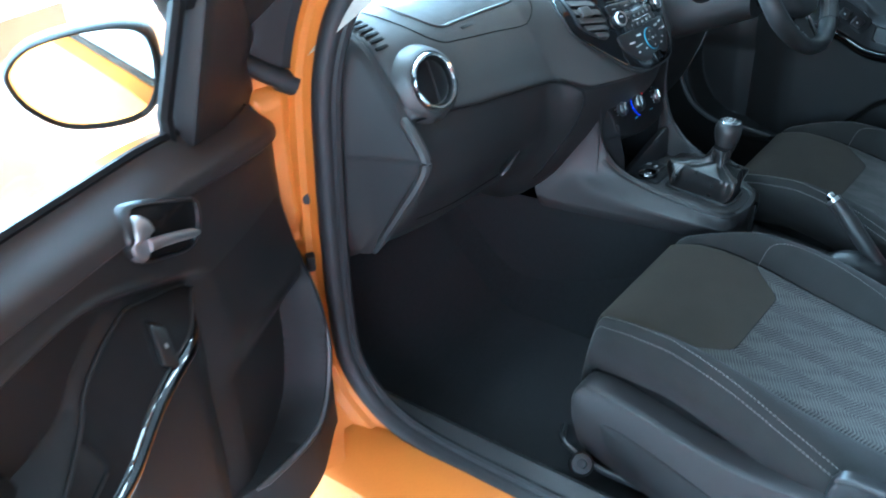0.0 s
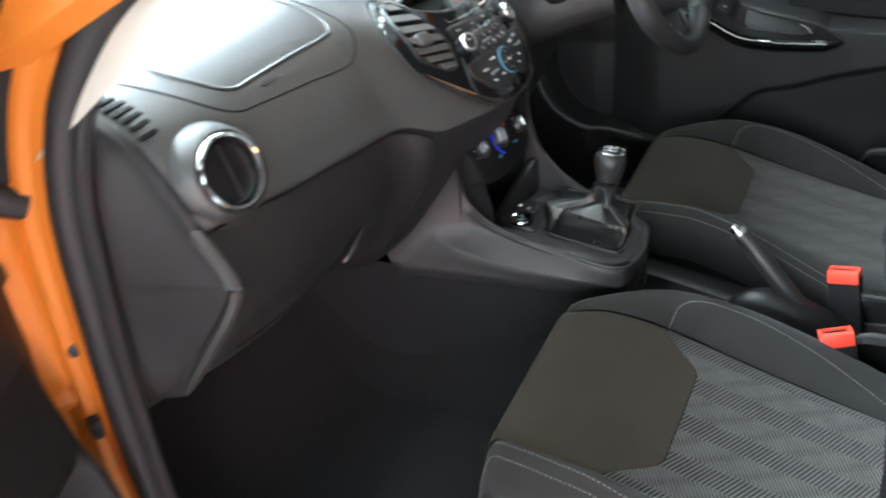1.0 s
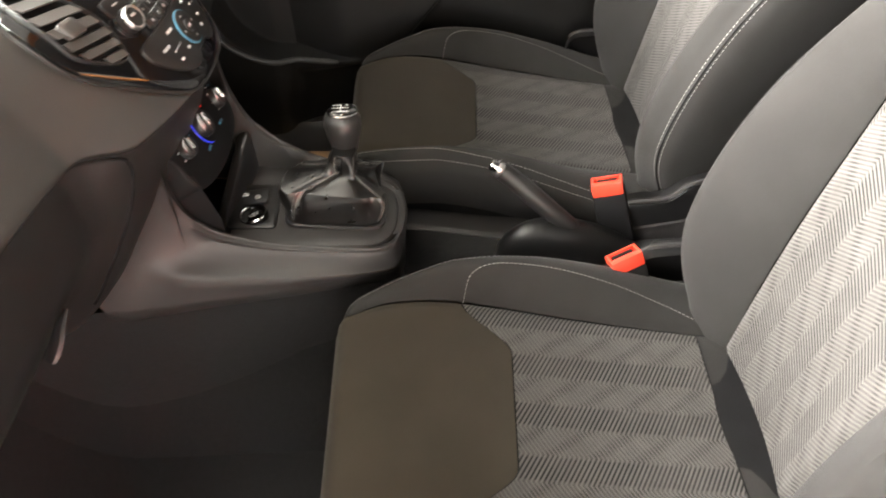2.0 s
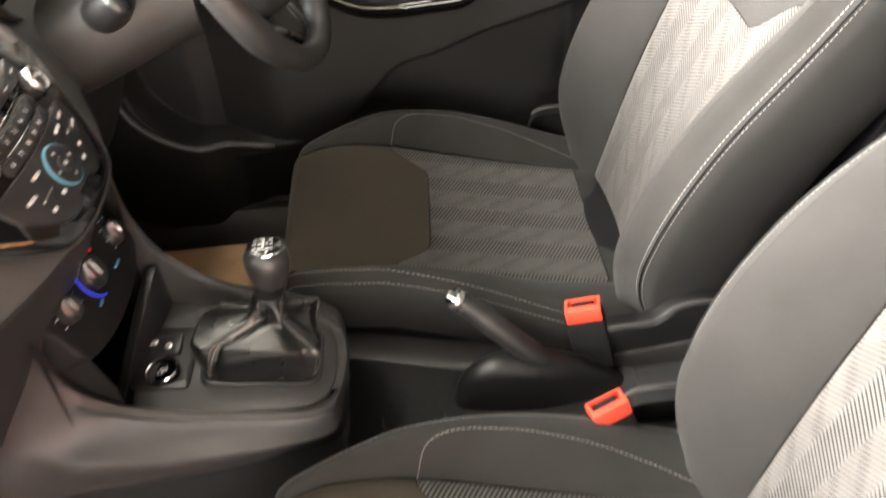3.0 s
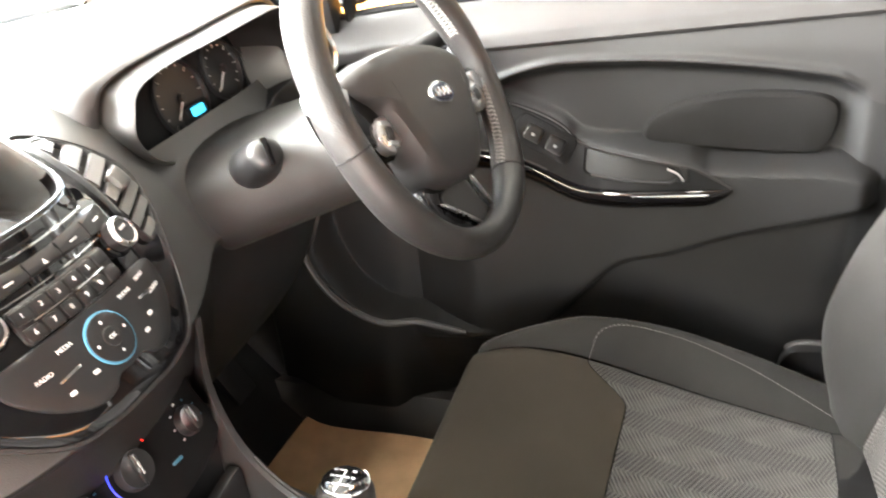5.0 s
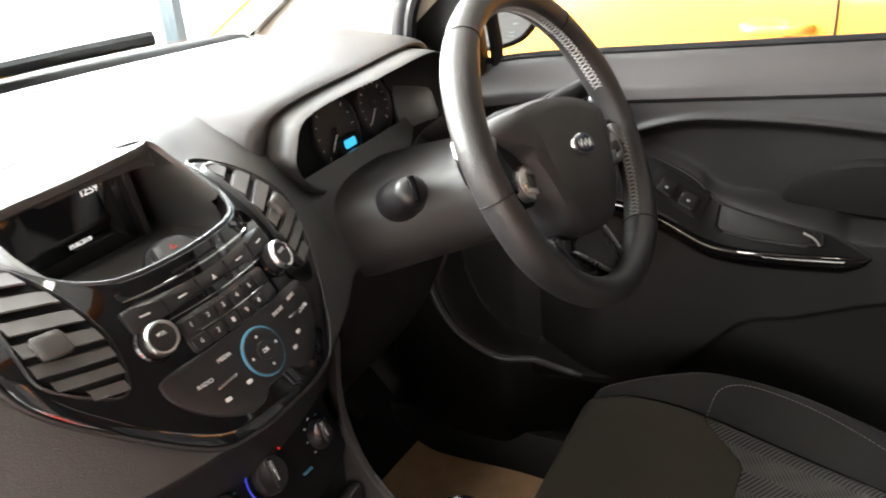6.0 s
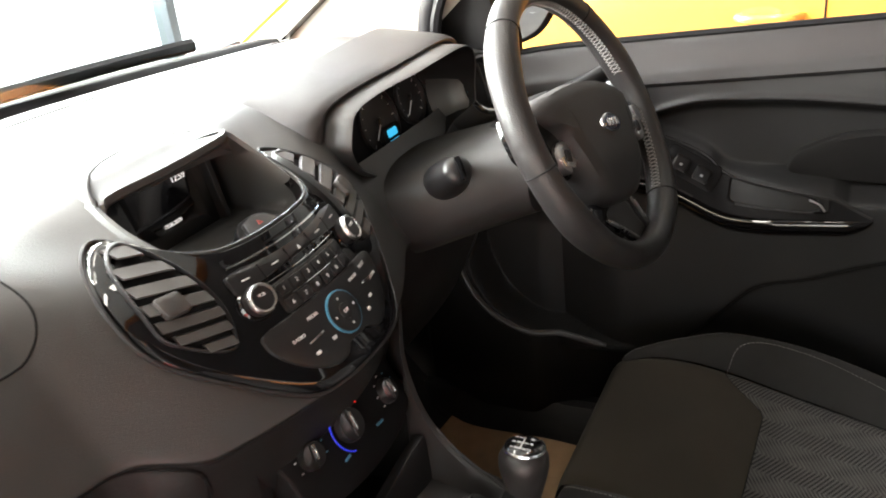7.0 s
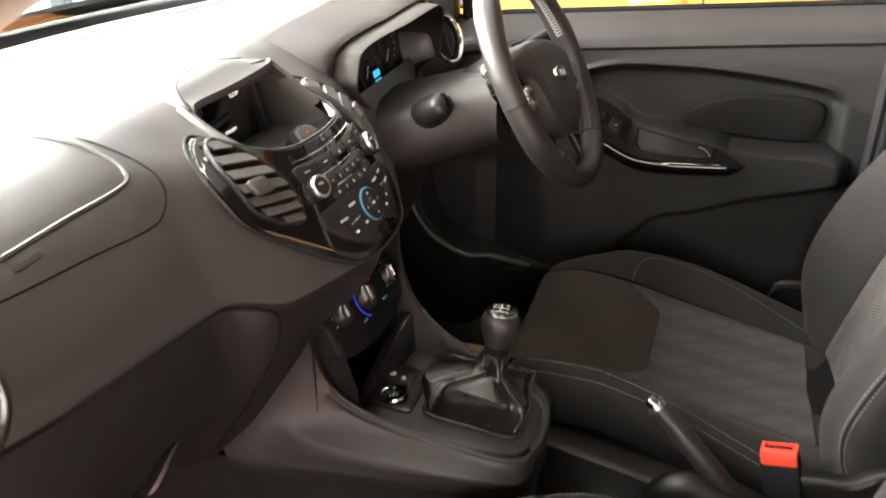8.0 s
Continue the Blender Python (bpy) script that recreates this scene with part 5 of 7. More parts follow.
for a0, a1 in ((24, 156), (-41, 2), (178, 221)):
    bm = bmesh.new()
    n = int((a1 - a0) / 2.0)
    for k in range(n):
        a = radians(lerp(a0, a1, k / n))
        q = RT * rim_swell(a) * 1.0
        for tilt in (-1, 1):
            p = []
            for u in (-1, 0, 1):
                aa = a + u * 0.014
                b = math.pi - 0.08 + u * tilt * 0.30
                p.append(vec(math.cos(aa), math.sin(aa), 0) * (R + q * 0.945 * math.cos(b)) + vec(0, 0, q * 1.065 * math.sin(b)))
            tube(bm, p, 0.00065, 4)
    part("rim_stitching", bm, PALE, sw, "white cross stitching inside the rim")
# airbag cover: a broad domed shield with shoulders running into the spokes
bm = bmesh.new()
half = [(0.0, 0.050), (0.050, 0.047), (0.095, 0.039), (0.128, 0.029), (0.139, 0.016), (0.126, 0.004), (0.101, -0.010), (0.087, -0.034), (0.073, -0.066), (0.053, -0.094), (0.028, -0.106)]
out = spline(half + [(0.0, -0.108)] + [(-x, y) for x, y in half[:0:-1]], 84, True)
plate(bm, out, -0.035, 0.012, 0.016, 8, lambda a, b, h: vec(a, b, h + 0.012 * (1 - min(1.0, (a / 0.135) ** 2)) * (1 - smooth(0.05, 0.11, -b) * 0.8) - 0.010 * smooth(0.085, 0.135, abs(a)) - 1.6 * max(0, b - 0.012) ** 2), (0, -0.02))
hub = part("airbag_cover", bm, SHROUD, sw, "black domed airbag cover")
for s in (-1, 1):
    bm = bmesh.new()
    tube(bm, spline([(s * 0.092, 0.026, 0.0150), (s * 0.079, 0.006, 0.0200), (s * 0.073, -0.022, 0.0205), (s * 0.064, -0.055, 0.0180), (s * 0.044, -0.083, 0.0150)], 24), 0.0012, 6, flat=0.5)
    part("cover_crease", bm, SHROUD, hub)
    bm = bmesh.new()
    box(bm, (0.013, 0.0016, 0.001), pose(s * 0.014, -0.075, 0.0195, 0, 0, s * 4), 0.0003)
    part("cover_mark", bm, MATT, hub)
bm = bmesh.new()
plate(bm, oval(0.0265, 0.0128, 36, (0, -0.012)), 0.018, 0.0270, 0.002, 3)
lg = part("badge", bm, CHROME, hub, "small oval chrome badge")
bm = bmesh.new()
plate(bm, oval(0.0238, 0.0105, 36, (0, -0.012)), 0.0262, 0.0277, 0.0005, 2)
bc = part("badge_centre", bm, NAVY, lg, "dark blue oval badge centre")
bm = bmesh.new()
tube(bm, [vec(x, -0.012 + 0.0045 * math.sin(x * 640), 0.0279) for x in np.linspace(-0.016, 0.016, 40)], 0.0012, 5)
part("badge_scroll", bm, CHROME, bc, "plain silver scroll")
for s in (-1, 1):
    # side spoke: gloss black blade below the shoulder with a silver key pad
    bm = bmesh.new()
    out = spline([(s * 0.080, 0.012), (s * 0.115, 0.010), (s * 0.150, 0.022), (s * 0.168, 0.018), (s * 0.166, -0.022), (s * 0.146, -0.036), (s * 0.118, -0.046), (s * 0.088, -0.060)], 40, True)
    plate(bm, out, -0.030, -0.002, 0.006, 3)
    sp = part("spoke", bm, PIANO, sw, "gloss black side spoke")
    bm = bmesh.new()
    out = spline([(s * 0.106, -0.004), (s * 0.122, 0.002), (s * 0.137, -0.002), (s * 0.145, -0.016), (s * 0.138, -0.032), (s * 0.122, -0.037), (s * 0.109, -0.028), (s * 0.103, -0.016)], 40, True)
    shift = (0.026, -0.021) if s < 0 else (0.0, 0.0)
    at_pad = lambda a, b, h: vec(a + shift[0], b + shift[1], h - (0.004 if s < 0 else 0.0))
    plate(bm, out, -0.004, 0.007, 0.003, 3, at_pad)
    sb = part("switch_pad", bm, SATIN, sp, "silver switch pad")
    bm = bmesh.new()
    plate(bm, rounded(0.013, 0.016, 0.004, 5, (s * 0.124, -0.017), s * 14), 0.005, 0.0092, 0.002, 2, at_pad)
    part("switch", bm, BUTTON, sb, "black rocker switch")
    for dy in (0.0105, -0.0105):
        bm = bmesh.new()
        plate(bm, rounded(0.016, 0.0055, 0.002, 4, (s * 0.124, -0.017 + dy), s * 14), 0.005, 0.0086, 0.0012, 1, at_pad)
        part("switch_key", bm, SILVER, sb)
    bm = bmesh.new()
    plate(bm, spline([(s * 0.138, 0.012), (s * 0.156, 0.012), (s * 0.160, -0.006), (s * 0.150, -0.010)], 20, True), -0.004, 0.004, 0.002, 2)
    part("spoke_tip", bm, SILVER, sp)
bm = bmesh.new()
out = spline([(-0.050, -0.098), (0.0, -0.098), (0.048, -0.088), (0.066, -0.116), (0.094, -0.158), (0.080, -0.176), (0.040, -0.178), (-0.005, -0.160), (-0.048, -0.134)], 48, True)
plate(bm, out, -0.034, -0.014, 0.006, 3)
low = part("lower_spoke", bm, PIANO, sw, "gloss black lower spoke")
# grey in place of gloss black: the bright reflection is put into the colour
bm = bmesh.new()
plate(bm, spline([(-0.026, -0.116), (0.034, -0.100), (0.056, -0.128), (0.078, -0.158), (0.066, -0.170), (0.044, -0.166), (0.008, -0.143)], 40, True), -0.020, -0.0125, 0.003, 3)
part("spoke_insert", bm, SLAT, low, "gloss black insert coloured grey for its reflection")
for path in ([(0.040, -0.104, -0.004), (0.060, -0.131, -0.006), (0.080, -0.157, -0.009), (0.082, -0.166, -0.010), (0.074, -0.172, -0.011)], [(-0.036, -0.122, -0.011), (0.008, -0.146, -0.010), (0.050, -0.170, -0.010), (0.060, -0.174, -0.011)]):
    bm = bmesh.new()
    tube(bm, spline(path, 24), [0.0016] + [0.0026] * 20 + [0.0022, 0.002, 0.0012], 8)
    part("trim_strip", bm, SATIN, low, "chrome strip")
bm = bmesh.new()
lathe(bm, [(0.02, -0.16), (0.05, -0.15), (0.062, -0.06), (0.058, -0.03), (0.03, -0.02)], Matrix(), 28)
part("hub", bm, MATT, sw)
# column shroud
bm = bmesh.new()
rows = []
for u in np.linspace(0, 1, 18):
    c = vec(0.372, lerp(0.225, 0.50, u), lerp(0.955, 0.86, u))
    a, b = lerp(0.080, 0.115, smooth(0, 0.6, u)), lerp(0.062, 0.075, u)
    rows.append([c + vec(a * math.copysign(abs(math.cos(t)) ** 0.75, math.cos(t)), 0.0, b * math.copysign(abs(math.sin(t)) ** 0.75, math.sin(t))) for t in np.linspace(0, 2 * math.pi, 32, endpoint=False)])
g = grid(bm, rows, False, True)
cap(bm, g[0])
col = solo("column_shroud", bm, SHROUD, "black plastic steering column shroud with the ignition lock", "steering column")
bm = bmesh.new()
m = Matrix.Translation((0.264, 0.305, 0.971)) @ pose(0, 0, 0, 58, 0, -38) @ Matrix.Diagonal((0.88, 0.88, 0.95, 1))
lathe(bm, [(0.030, -0.06), (0.027, -0.014), (0.0235, -0.008), (0.0225, 0.002), (0.020, 0.009), (0.014, 0.013), (0.007, 0.0145), (0.0005, 0.015)], m, 32)
ig = part("ignition_lock", bm, BUTTON, col, "round black ignition switch")
bm = bmesh.new()
box(bm, (0.009, 0.036, 0.018), m @ pose(0, 0, 0.010), 0.004)
part("turn_grip", bm, PIANO, ig)
bm = bmesh.new()
tube(bm, spline([(0.442, 0.25, 0.99), (0.492, 0.235, 1.0), (0.562, 0.21, 1.01), (0.587, 0.20, 1.012)], 14), [0.010] * 6 + [0.013] * 8, 10)
part("stalk", bm, BUTTON, col, "black control stalk")

# ---- centre console ----
def deck_z(y):
    return curve_at([(0.03, 0.618), (0.10, 0.624), (0.20, 0.634), (0.30, 0.642), (0.40, 0.648)], y)


con = thing("centre_console", "grey plastic centre console with gear lever surround and storage bin", "console")
# upper edge of the two cheeks, driver's side first
RIMS = {1: [(0.036, 0.079, 0.621), (0.058, 0.091, 0.623), (0.074, 0.118, 0.629), (0.086, 0.163, 0.641), (0.095, 0.215, 0.658), (0.101, 0.262, 0.684), (0.105, 0.295, 0.720), (0.108, 0.314, 0.765), (0.112, 0.322, 0.81), (0.125, 0.325, 0.86)],
        -1: [(0.060, 0.079, 0.621), (0.086, 0.089, 0.623), (0.101, 0.118, 0.629), (0.107, 0.18, 0.642), (0.110, 0.25, 0.657), (0.112, 0.312, 0.681), (0.114, 0.343, 0.712), (0.117, 0.355, 0.748), (0.122, 0.357, 0.79), (0.145, 0.35, 0.86)]}
FOOT = [(0.058, 0.077, 0.575), (0.098, 0.090, 0.582), (0.120, 0.14, 0.594), (0.136, 0.20, 0.598), (0.148, 0.27, 0.600), (0.157, 0.34, 0.600), (0.168, 0.41, 0.600), (0.180, 0.465, 0.612), (0.188, 0.46, 0.70), (0.19, 0.43, 0.80)]
for s in (-1, 1):
    a, b = spline(RIMS[s], 56), spline(FOOT, 56)
    bm = bmesh.new()
    rows = []
    for k in range(56):
        p, q = vec(*a[k]), vec(*b[k])
        # inner wall down to the deck, rounded crest, scooped upper half, ledge, lower half
        depth = max(0.006, p.z - deck_z(p.y))
        fade = 1 - smooth(0.36, 0.46, q.y)
        row = [p + vec(-0.016, 0.004, -depth), p + vec(-0.013, 0.002, -0.55 * depth), p + vec(-0.009, 0.0, -0.003), p + vec(-0.005, 0, 0.0008), p, p + (q - p) * 0.05 + vec(0.003, 0, 0)]
        for u in (0.14, 0.22, 0.30, 0.38, 0.45, 0.49, 0.53, 0.58, 0.66, 0.76, 0.86, 0.94, 1.0):
            scoop = -0.007 * math.sin(math.pi * min(1.0, u / 0.47)) * fade
            ledge = 0.0085 * smooth(0.44, 0.53, u) * (1 - smooth(0.53, 1.0, u)) * fade
            row.append(p + (q - p) * u + vec(0.006 * math.sin(math.pi * u) + scoop + ledge, 0, 0))
        row.append(q + vec(-0.01, 0, -0.02))
        rows.append([vec(s * v.x, v.y, v.z) for v in row])
    grid(bm, rows)
    part("side_cheek", bm, GREY, con, "mauve-grey moulded side panel")
    bm = bmesh.new()
    tube(bm, [vec(s * (p[0] - 0.001), p[1], p[2] + 0.0004) for p in a[:36]], 0.0016, 6)
    part("rim_bead", bm, GREY, con)
bm = bmesh.new()
rows = []
for x in np.linspace(-0.062, 0.038, 20):
    y = 0.079 - 0.007 * (1 - ((x + 0.012) / 0.050) ** 2)
    rows.append([(x, y + 0.012, 0.6215), (x, y + 0.004, 0.6230), (x, y, 0.6215), (x, y - 0.002, 0.615), (x, y + 0.002, 0.59), (x, y + 0.006, 0.55)])
grid(bm, rows)
part("rear_wall", bm, GREY, con)
bm = bmesh.new()
out = spline([(-0.094, 0.305), (-0.094, 0.20), (-0.090, 0.13), (-0.074, 0.097), (-0.04, 0.084), (0.012, 0.084), (0.042, 0.097), (0.060, 0.13), (0.073, 0.18), (0.086, 0.305)], 64, True)
plate(bm, out, -0.06, 0.0, 0.004, 5, lambda a, b, h: vec(a, b, deck_z(b) + h + 0.002))
part("deck", bm, GREY, con, "grey plastic deck")
bm = bmesh.new()
plate(bm, rounded(0.098, 0.068, 0.008, 5, (-0.010, 0.285)), 0.0, 0.004, 0.002, 4, lambda a, b, h: vec(a, b, deck_z(b) + h + 0.001))
part("front_plate", bm, SATIN_BLACK, con, "black plate with the power socket")
bm = bmesh.new()
grid(bm, [[(x, y, z) for x, y in spline([(-0.155, 0.7), (-0.145, 0.4), (-0.098, 0.115), (-0.05, 0.088), (0.03, 0.088), (0.098, 0.115), (0.145, 0.4), (0.155, 0.7)], 30)] for z in np.linspace(0.30, 0.585, 6)])
part("tunnel_side", bm, CARPET, con, "black carpeted tunnel side")
# power socket, usb and aux plate
SK = Matrix.Translation((-0.034, 0.284, deck_z(0.284) + 0.004)) @ pose(0, 0, 0, -6, 0, 0)
bm = bmesh.new()
lathe(bm, [(0.0205, -0.01), (0.0205, 0.004), (0.0185, 0.006), (0.0165, 0.005), (0.016, 0.002), (0.001, 0.003)], SK, 32)
sk = part("power_socket", bm, PIANO, con, "round socket with a bright rim")
bm = bmesh.new()
grid(bm, [[SK @ vec(r * math.cos(a), r * math.sin(a), h) for a in np.linspace(0, 2 * math.pi, 32, endpoint=False)] for r, h in ((0.0195, 0.005), (0.0187, 0.0068), (0.0172, 0.0062))], False, True)
part("socket_rim", bm, CHROME, sk)
write("12V", 0.0095, SK @ pose(0, 0, 0.0036, 0, 0, -60), sk, WHITE)
US = Matrix.Translation((0.008, 0.293, deck_z(0.293) + 0.004)) @ pose(0, 0, 0, -6, 0, 0)
bm = bmesh.new()
plate(bm, rounded(0.034, 0.050, 0.006, 4), -0.006, 0.003, 0.0015, 2, lambda a, b, h: US @ vec(a, b, h))
us = part("media_plate", bm, BUTTON, con, "black plate with media sockets")
bm = bmesh.new()
lathe(bm, [(0.0045, 0.002), (0.0045, 0.0045), (0.0025, 0.005), (0.0015, 0.002)], US @ pose(-0.004, -0.010, 0), 16)
part("aux_socket", bm, SATIN, us, "small metal socket")
bm = bmesh.new()
plate(bm, rounded(0.006, 0.014, 0.001, 3, (0.006, 0.012)), 0.002, 0.0042, 0.0005, 1, lambda a, b, h: US @ vec(a, b, h), hollow=0.6)
part("usb_socket", bm, WHITE, us)
# storage bin under the heater controls, with a lip that climbs towards the driver
bm = bmesh.new()
W = 0.096
grid(bm, [[(x, y, z) for x in np.linspace(-W, W, 8)] for y, z in ((0.306, 0.622), (0.33, 0.618), (0.41, 0.622), (0.424, 0.66), (0.420, 0.76))])
for s in (-1, 1):
    grid(bm, [[(s * W, y, 0.62) for y in (0.306, 0.42)], [(s * (W + 0.004), y, 0.70) for y in (0.308, 0.42)], [(s * (W + 0.008), y, 0.77) for y in (0.325, 0.42)]])
part("storage_bin", bm, MATT, con, "black open storage bin")
bm = bmesh.new()
rows = []
for x in np.linspace(-0.096, 0.090, 24):
    zl = 0.648 + 0.058 * smooth(-0.07, 0.09, x)
    yl = 0.322 - 0.020 * smooth(-0.05, 0.09, x)
    rows.append([(x, yl - 0.008, 0.628), (x, yl - 0.0045, zl - 0.006), (x, yl - 0.002, zl - 0.001), (x, yl + 0.003, zl), (x, yl + 0.010, zl - 0.002), (x, yl + 0.014, zl - 0.010), (x, yl + 0.016, 0.615)])
grid(bm, rows)
part("bin_lip", bm, SATIN_BLACK, con, "satin black lip of the bin")
# heater controls
hp = [(-0.112, 0.835), (0.0, 0.842), (0.112, 0.835), (0.106, 0.785), (0.098, 0.745), (0.0, 0.736), (-0.098, 0.745), (-0.106, 0.785)]
HV = lambda a, b, h: vec(a, 0.332 + (b - 0.785) * 0.55 - 0.876 * h + 1.0 * a * a, b + 0.482 * h)
heat = thing("heater_panel", "black heater control panel with three chrome-pointer dials", "heater controls")
bm = bmesh.new()
plate(bm, spline(hp, 56, True), -0.03, 0.004, 0.004, 5, HV)
part("panel", bm, MATT, heat, "black panel")
for x, z, r in ((-0.072, 0.790, 0.0155), (-0.012, 0.786, 0.0195), (0.068, 0.776, 0.0155)):
    o = HV(x, z, 0.004)
    ax = (HV(x + 0.003, z, 0.004) - HV(x - 0.003, z, 0.004)).normalized()
    ay = (HV(x, z + 0.003, 0.004) - HV(x, z - 0.003, 0.004)).normalized()
    az = ax.cross(ay).normalized()
    m = Matrix.Translation(o) @ Matrix((ax, az.cross(ax), az)).transposed().to_4x4()
    bm = bmesh.new()
    lathe(bm, [(r, -0.002), (r * 0.95, 0.005), (r * 0.88, 0.0085), (r * 0.5, 0.0075), (0.001, 0.007)], m, 36)
    k = part("heater_knob", bm, BUTTON, heat, "black heater dial")
    bm = bmesh.new()
    box(bm, (0.0040, r * 1.5, 0.004), m @ pose(0, 0, 0.0078, 0, 0, -8), 0.0018)
    part("grip", bm, BUTTON, k)
    bm = bmesh.new()
    box(bm, (0.0030, r * 1.05, 0.007), m @ pose(0.0005, 0.003, 0.0100, 0, 0, -8), 0.0010)
    part("pointer", bm, CHROME, k, "chrome pointer")
    if r > 0.018:
        for a0, a1, mt, nm in ((128, 245, BLUE_GLOW, "cold_arc"), (25, 112, RED_GLOW, "hot_arc")):
            bm = bmesh.new()
            tube(bm, [m @ vec(1.42 * r * math.cos(radians(a)), 1.42 * r * math.sin(radians(a)), 0.0030) for a in np.linspace(a0, a1, 18)], 0.0008, 5)
            part(nm, bm, mt, k)
    else:
        for j in range(7):
            a = radians(205 - 38 * j)
            bm = bmesh.new()
            box(bm, (0.0026, 0.0014, 0.0006), m @ pose(1.32 * r * math.cos(a), 1.32 * r * math.sin(a), 0.0018))
            part("scale_mark", bm, WHITE if j < 4 else BLUE_PRINT, k)
for x, z, w, sl in ((-0.036, 0.764, 0.010, 8), (0.030, 0.762, 0.014, -6), (0.036, 0.825, 0.008, 0), (-0.036, 0.826, 0.008, 0)):
    bm = bmesh.new()
    plate(bm, rounded(w, 0.0024, 0.0008, 3, (x, z), sl), 0.003, 0.0055, 0.0003, 1, HV)
    part("panel_mark", bm, BLUE_PRINT, heat)

# rear tray with cup holders
bm = bmesh.new()
out = spline([(-0.086, 0.055), (-0.090, -0.1), (-0.092, -0.45), (-0.05, -0.5), (0.05, -0.5), (0.092, -0.45), (0.090, -0.1), (0.086, 0.055)], 60, True)
plate(bm, out, -0.17, 0.0, 0.01, 5, lambda a, b, h: vec(a, b, 0.470 + h))
part("rear_tray", bm, MATT, con, "black plastic rear tray")
for y0, y1, x0, x1 in ((-0.045, 0.045, -0.035, 0.066), (-0.40, -0.300, -0.045, 0.050)):
    bm = bmesh.new()
    plate(bm, rounded(x1 - x0, y1 - y0, 0.018, 6, ((x0 + x1) / 2, (y0 + y1) / 2)), 0.468, 0.490, 0.005, 1, hollow=0.86)
    part("tray_rim", bm, SATIN_BLACK, con, "raised rim of a tray")
for x, y, r in ((-0.050, -0.075, 0.033), (-0.050, -0.150, 0.033), (-0.050, -0.222, 0.030)):
    bm = bmesh.new()
    lathe(bm, [(r + 0.006, 0.470), (r + 0.005, 0.484), (r, 0.487), (r - 0.003, 0.482), (r - 0.004, 0.4715), (0.001, 0.4712)], pose(x, y, 0), 32)
    part("cup_holder", bm, SATIN_BLACK, con, "black cup holder ring")

GB = Matrix.Translation((-0.010, 0.170, 0.635)) @ pose(0, 0, 0, 6, 0, 0)
gl = thing("gear_lever", "black leather gear lever with silver-topped knob", "gear lever", GB)
bm = bmesh.new()
rows = []
n = 80
for i in range(26):
    u = i / 25
    row = []
    for k in range(n):
        a = 2 * math.pi * k / n
        sq = [0.043 * math.copysign(abs(math.cos(a)) ** 0.35, math.cos(a)), 0.065 * math.copysign(abs(math.sin(a)) ** 0.35, math.sin(a))]
        rd = [0.0165 * math.cos(a), 0.0165 * math.sin(a)]
        # upright walls, a bulging shoulder, then a gathered neck
        w = 0.92 * smooth(0.30, 0.70, u) + 0.08 * smooth(0.7, 1.0, u)
        mid = math.sin(math.pi * min(1, u * 1.05)) ** 0.9
        bulge_out = 0.003 * math.sin(math.pi * min(1.0, u / 0.5))
        fold = 0.0075 * math.sin(3 * a + 2.2 + 1.2 * u) * mid + 0.0050 * math.sin(5 * a - 4 * u) * mid + 0.0022 * math.sin(11 * a + 7 * u) * mid
        pleat = -0.006 * math.exp(-((math.degrees(a) - 300 - 20 * u) / 9) ** 2) * mid - 0.005 * math.exp(-((math.degrees(a) - 150 + 15 * u) / 10) ** 2) * mid
        x, y = lerp(sq[0], rd[0], w), lerp(sq[1], rd[1], w)
        l = math.hypot(x, y)
        f = 1 + (fold + pleat + bulge_out) / l
        z = 0.048 * min(1.0, u / 0.36) ** 0.8 + 0.012 * smooth(0.34, 0.68, u) + 0.027 * smooth(0.62, 1.0, u) - 0.003 * abs(math.sin(2 * a)) * mid
        row.append((x * f + 0.018 * u, y * f - 0.011 * w, z))
    rows.append(row)
g = grid(bm, rows, False, True)
cap(bm, g[-1])
part("gaiter", bm, GAITER, gl, "soft folded black leather gaiter")
for k0 in (12, 30, 50, 70):
    bm = bmesh.new()
    for dk in (0, 1):
        pp = [Vector(rows[i][(k0 + dk) % n]) for i in range(1, 24)]
        stitches(bm, pp, 0.0042, 0.003, 0.00035, 0.0006, normals=[(p - Vector((0.01, 0, 0.0))).normalized() for p in pp])
    part("gaiter_stitching", bm, PALE, gl)
bm = bmesh.new()
lathe(bm, [(0.0178, 0.0), (0.0192, 0.004), (0.0185, 0.010), (0.0165, 0.013)], pose(0.018, -0.011, 0.070, -5, 3, 0), 24)
part("gaiter_collar", bm, LEATHER, gl, "leather collar")
bm = bmesh.new()
plate(bm, oval(0.048, 0.071, 56, power=6), -0.006, 0.003, 0.002, 2, hollow=0.92)
part("gaiter_frame", bm, BUTTON, gl)
KN = pose(0.034, -0.018, 0.007, -5, 3, 0)
bm = bmesh.new()
lathe(bm, [(0.0125, 0.050), (0.0140, 0.060), (0.0145, 0.066), (0.0175, 0.070), (0.0205, 0.082), (0.0240, 0.096), (0.0262, 0.108), (0.0258, 0.118), (0.0215, 0.126), (0.013, 0.1305), (0.001, 0.132)], KN, 36)
knob = part("knob", bm, LEATHER, gl, "black leather gear knob")
bm = bmesh.new()
ov = []
for k in range(40):
    a = 2 * math.pi * k / 40
    ov.append((0.0185 * math.cos(a), 0.0205 * math.sin(a) - 0.001))
dome = lambda a, b, h: KN @ vec(a, b, 0.1326 - 7.5 * (a * a + b * b) - 900 * (a * a + b * b) ** 2 * 1.0 + h)
plate(bm, ov, -0.004, 0.0016, 0.001, 6, dome)
capm = part("knob_cap", bm, PIANO, knob, "gloss black cap with shift pattern")
bm = bmesh.new()
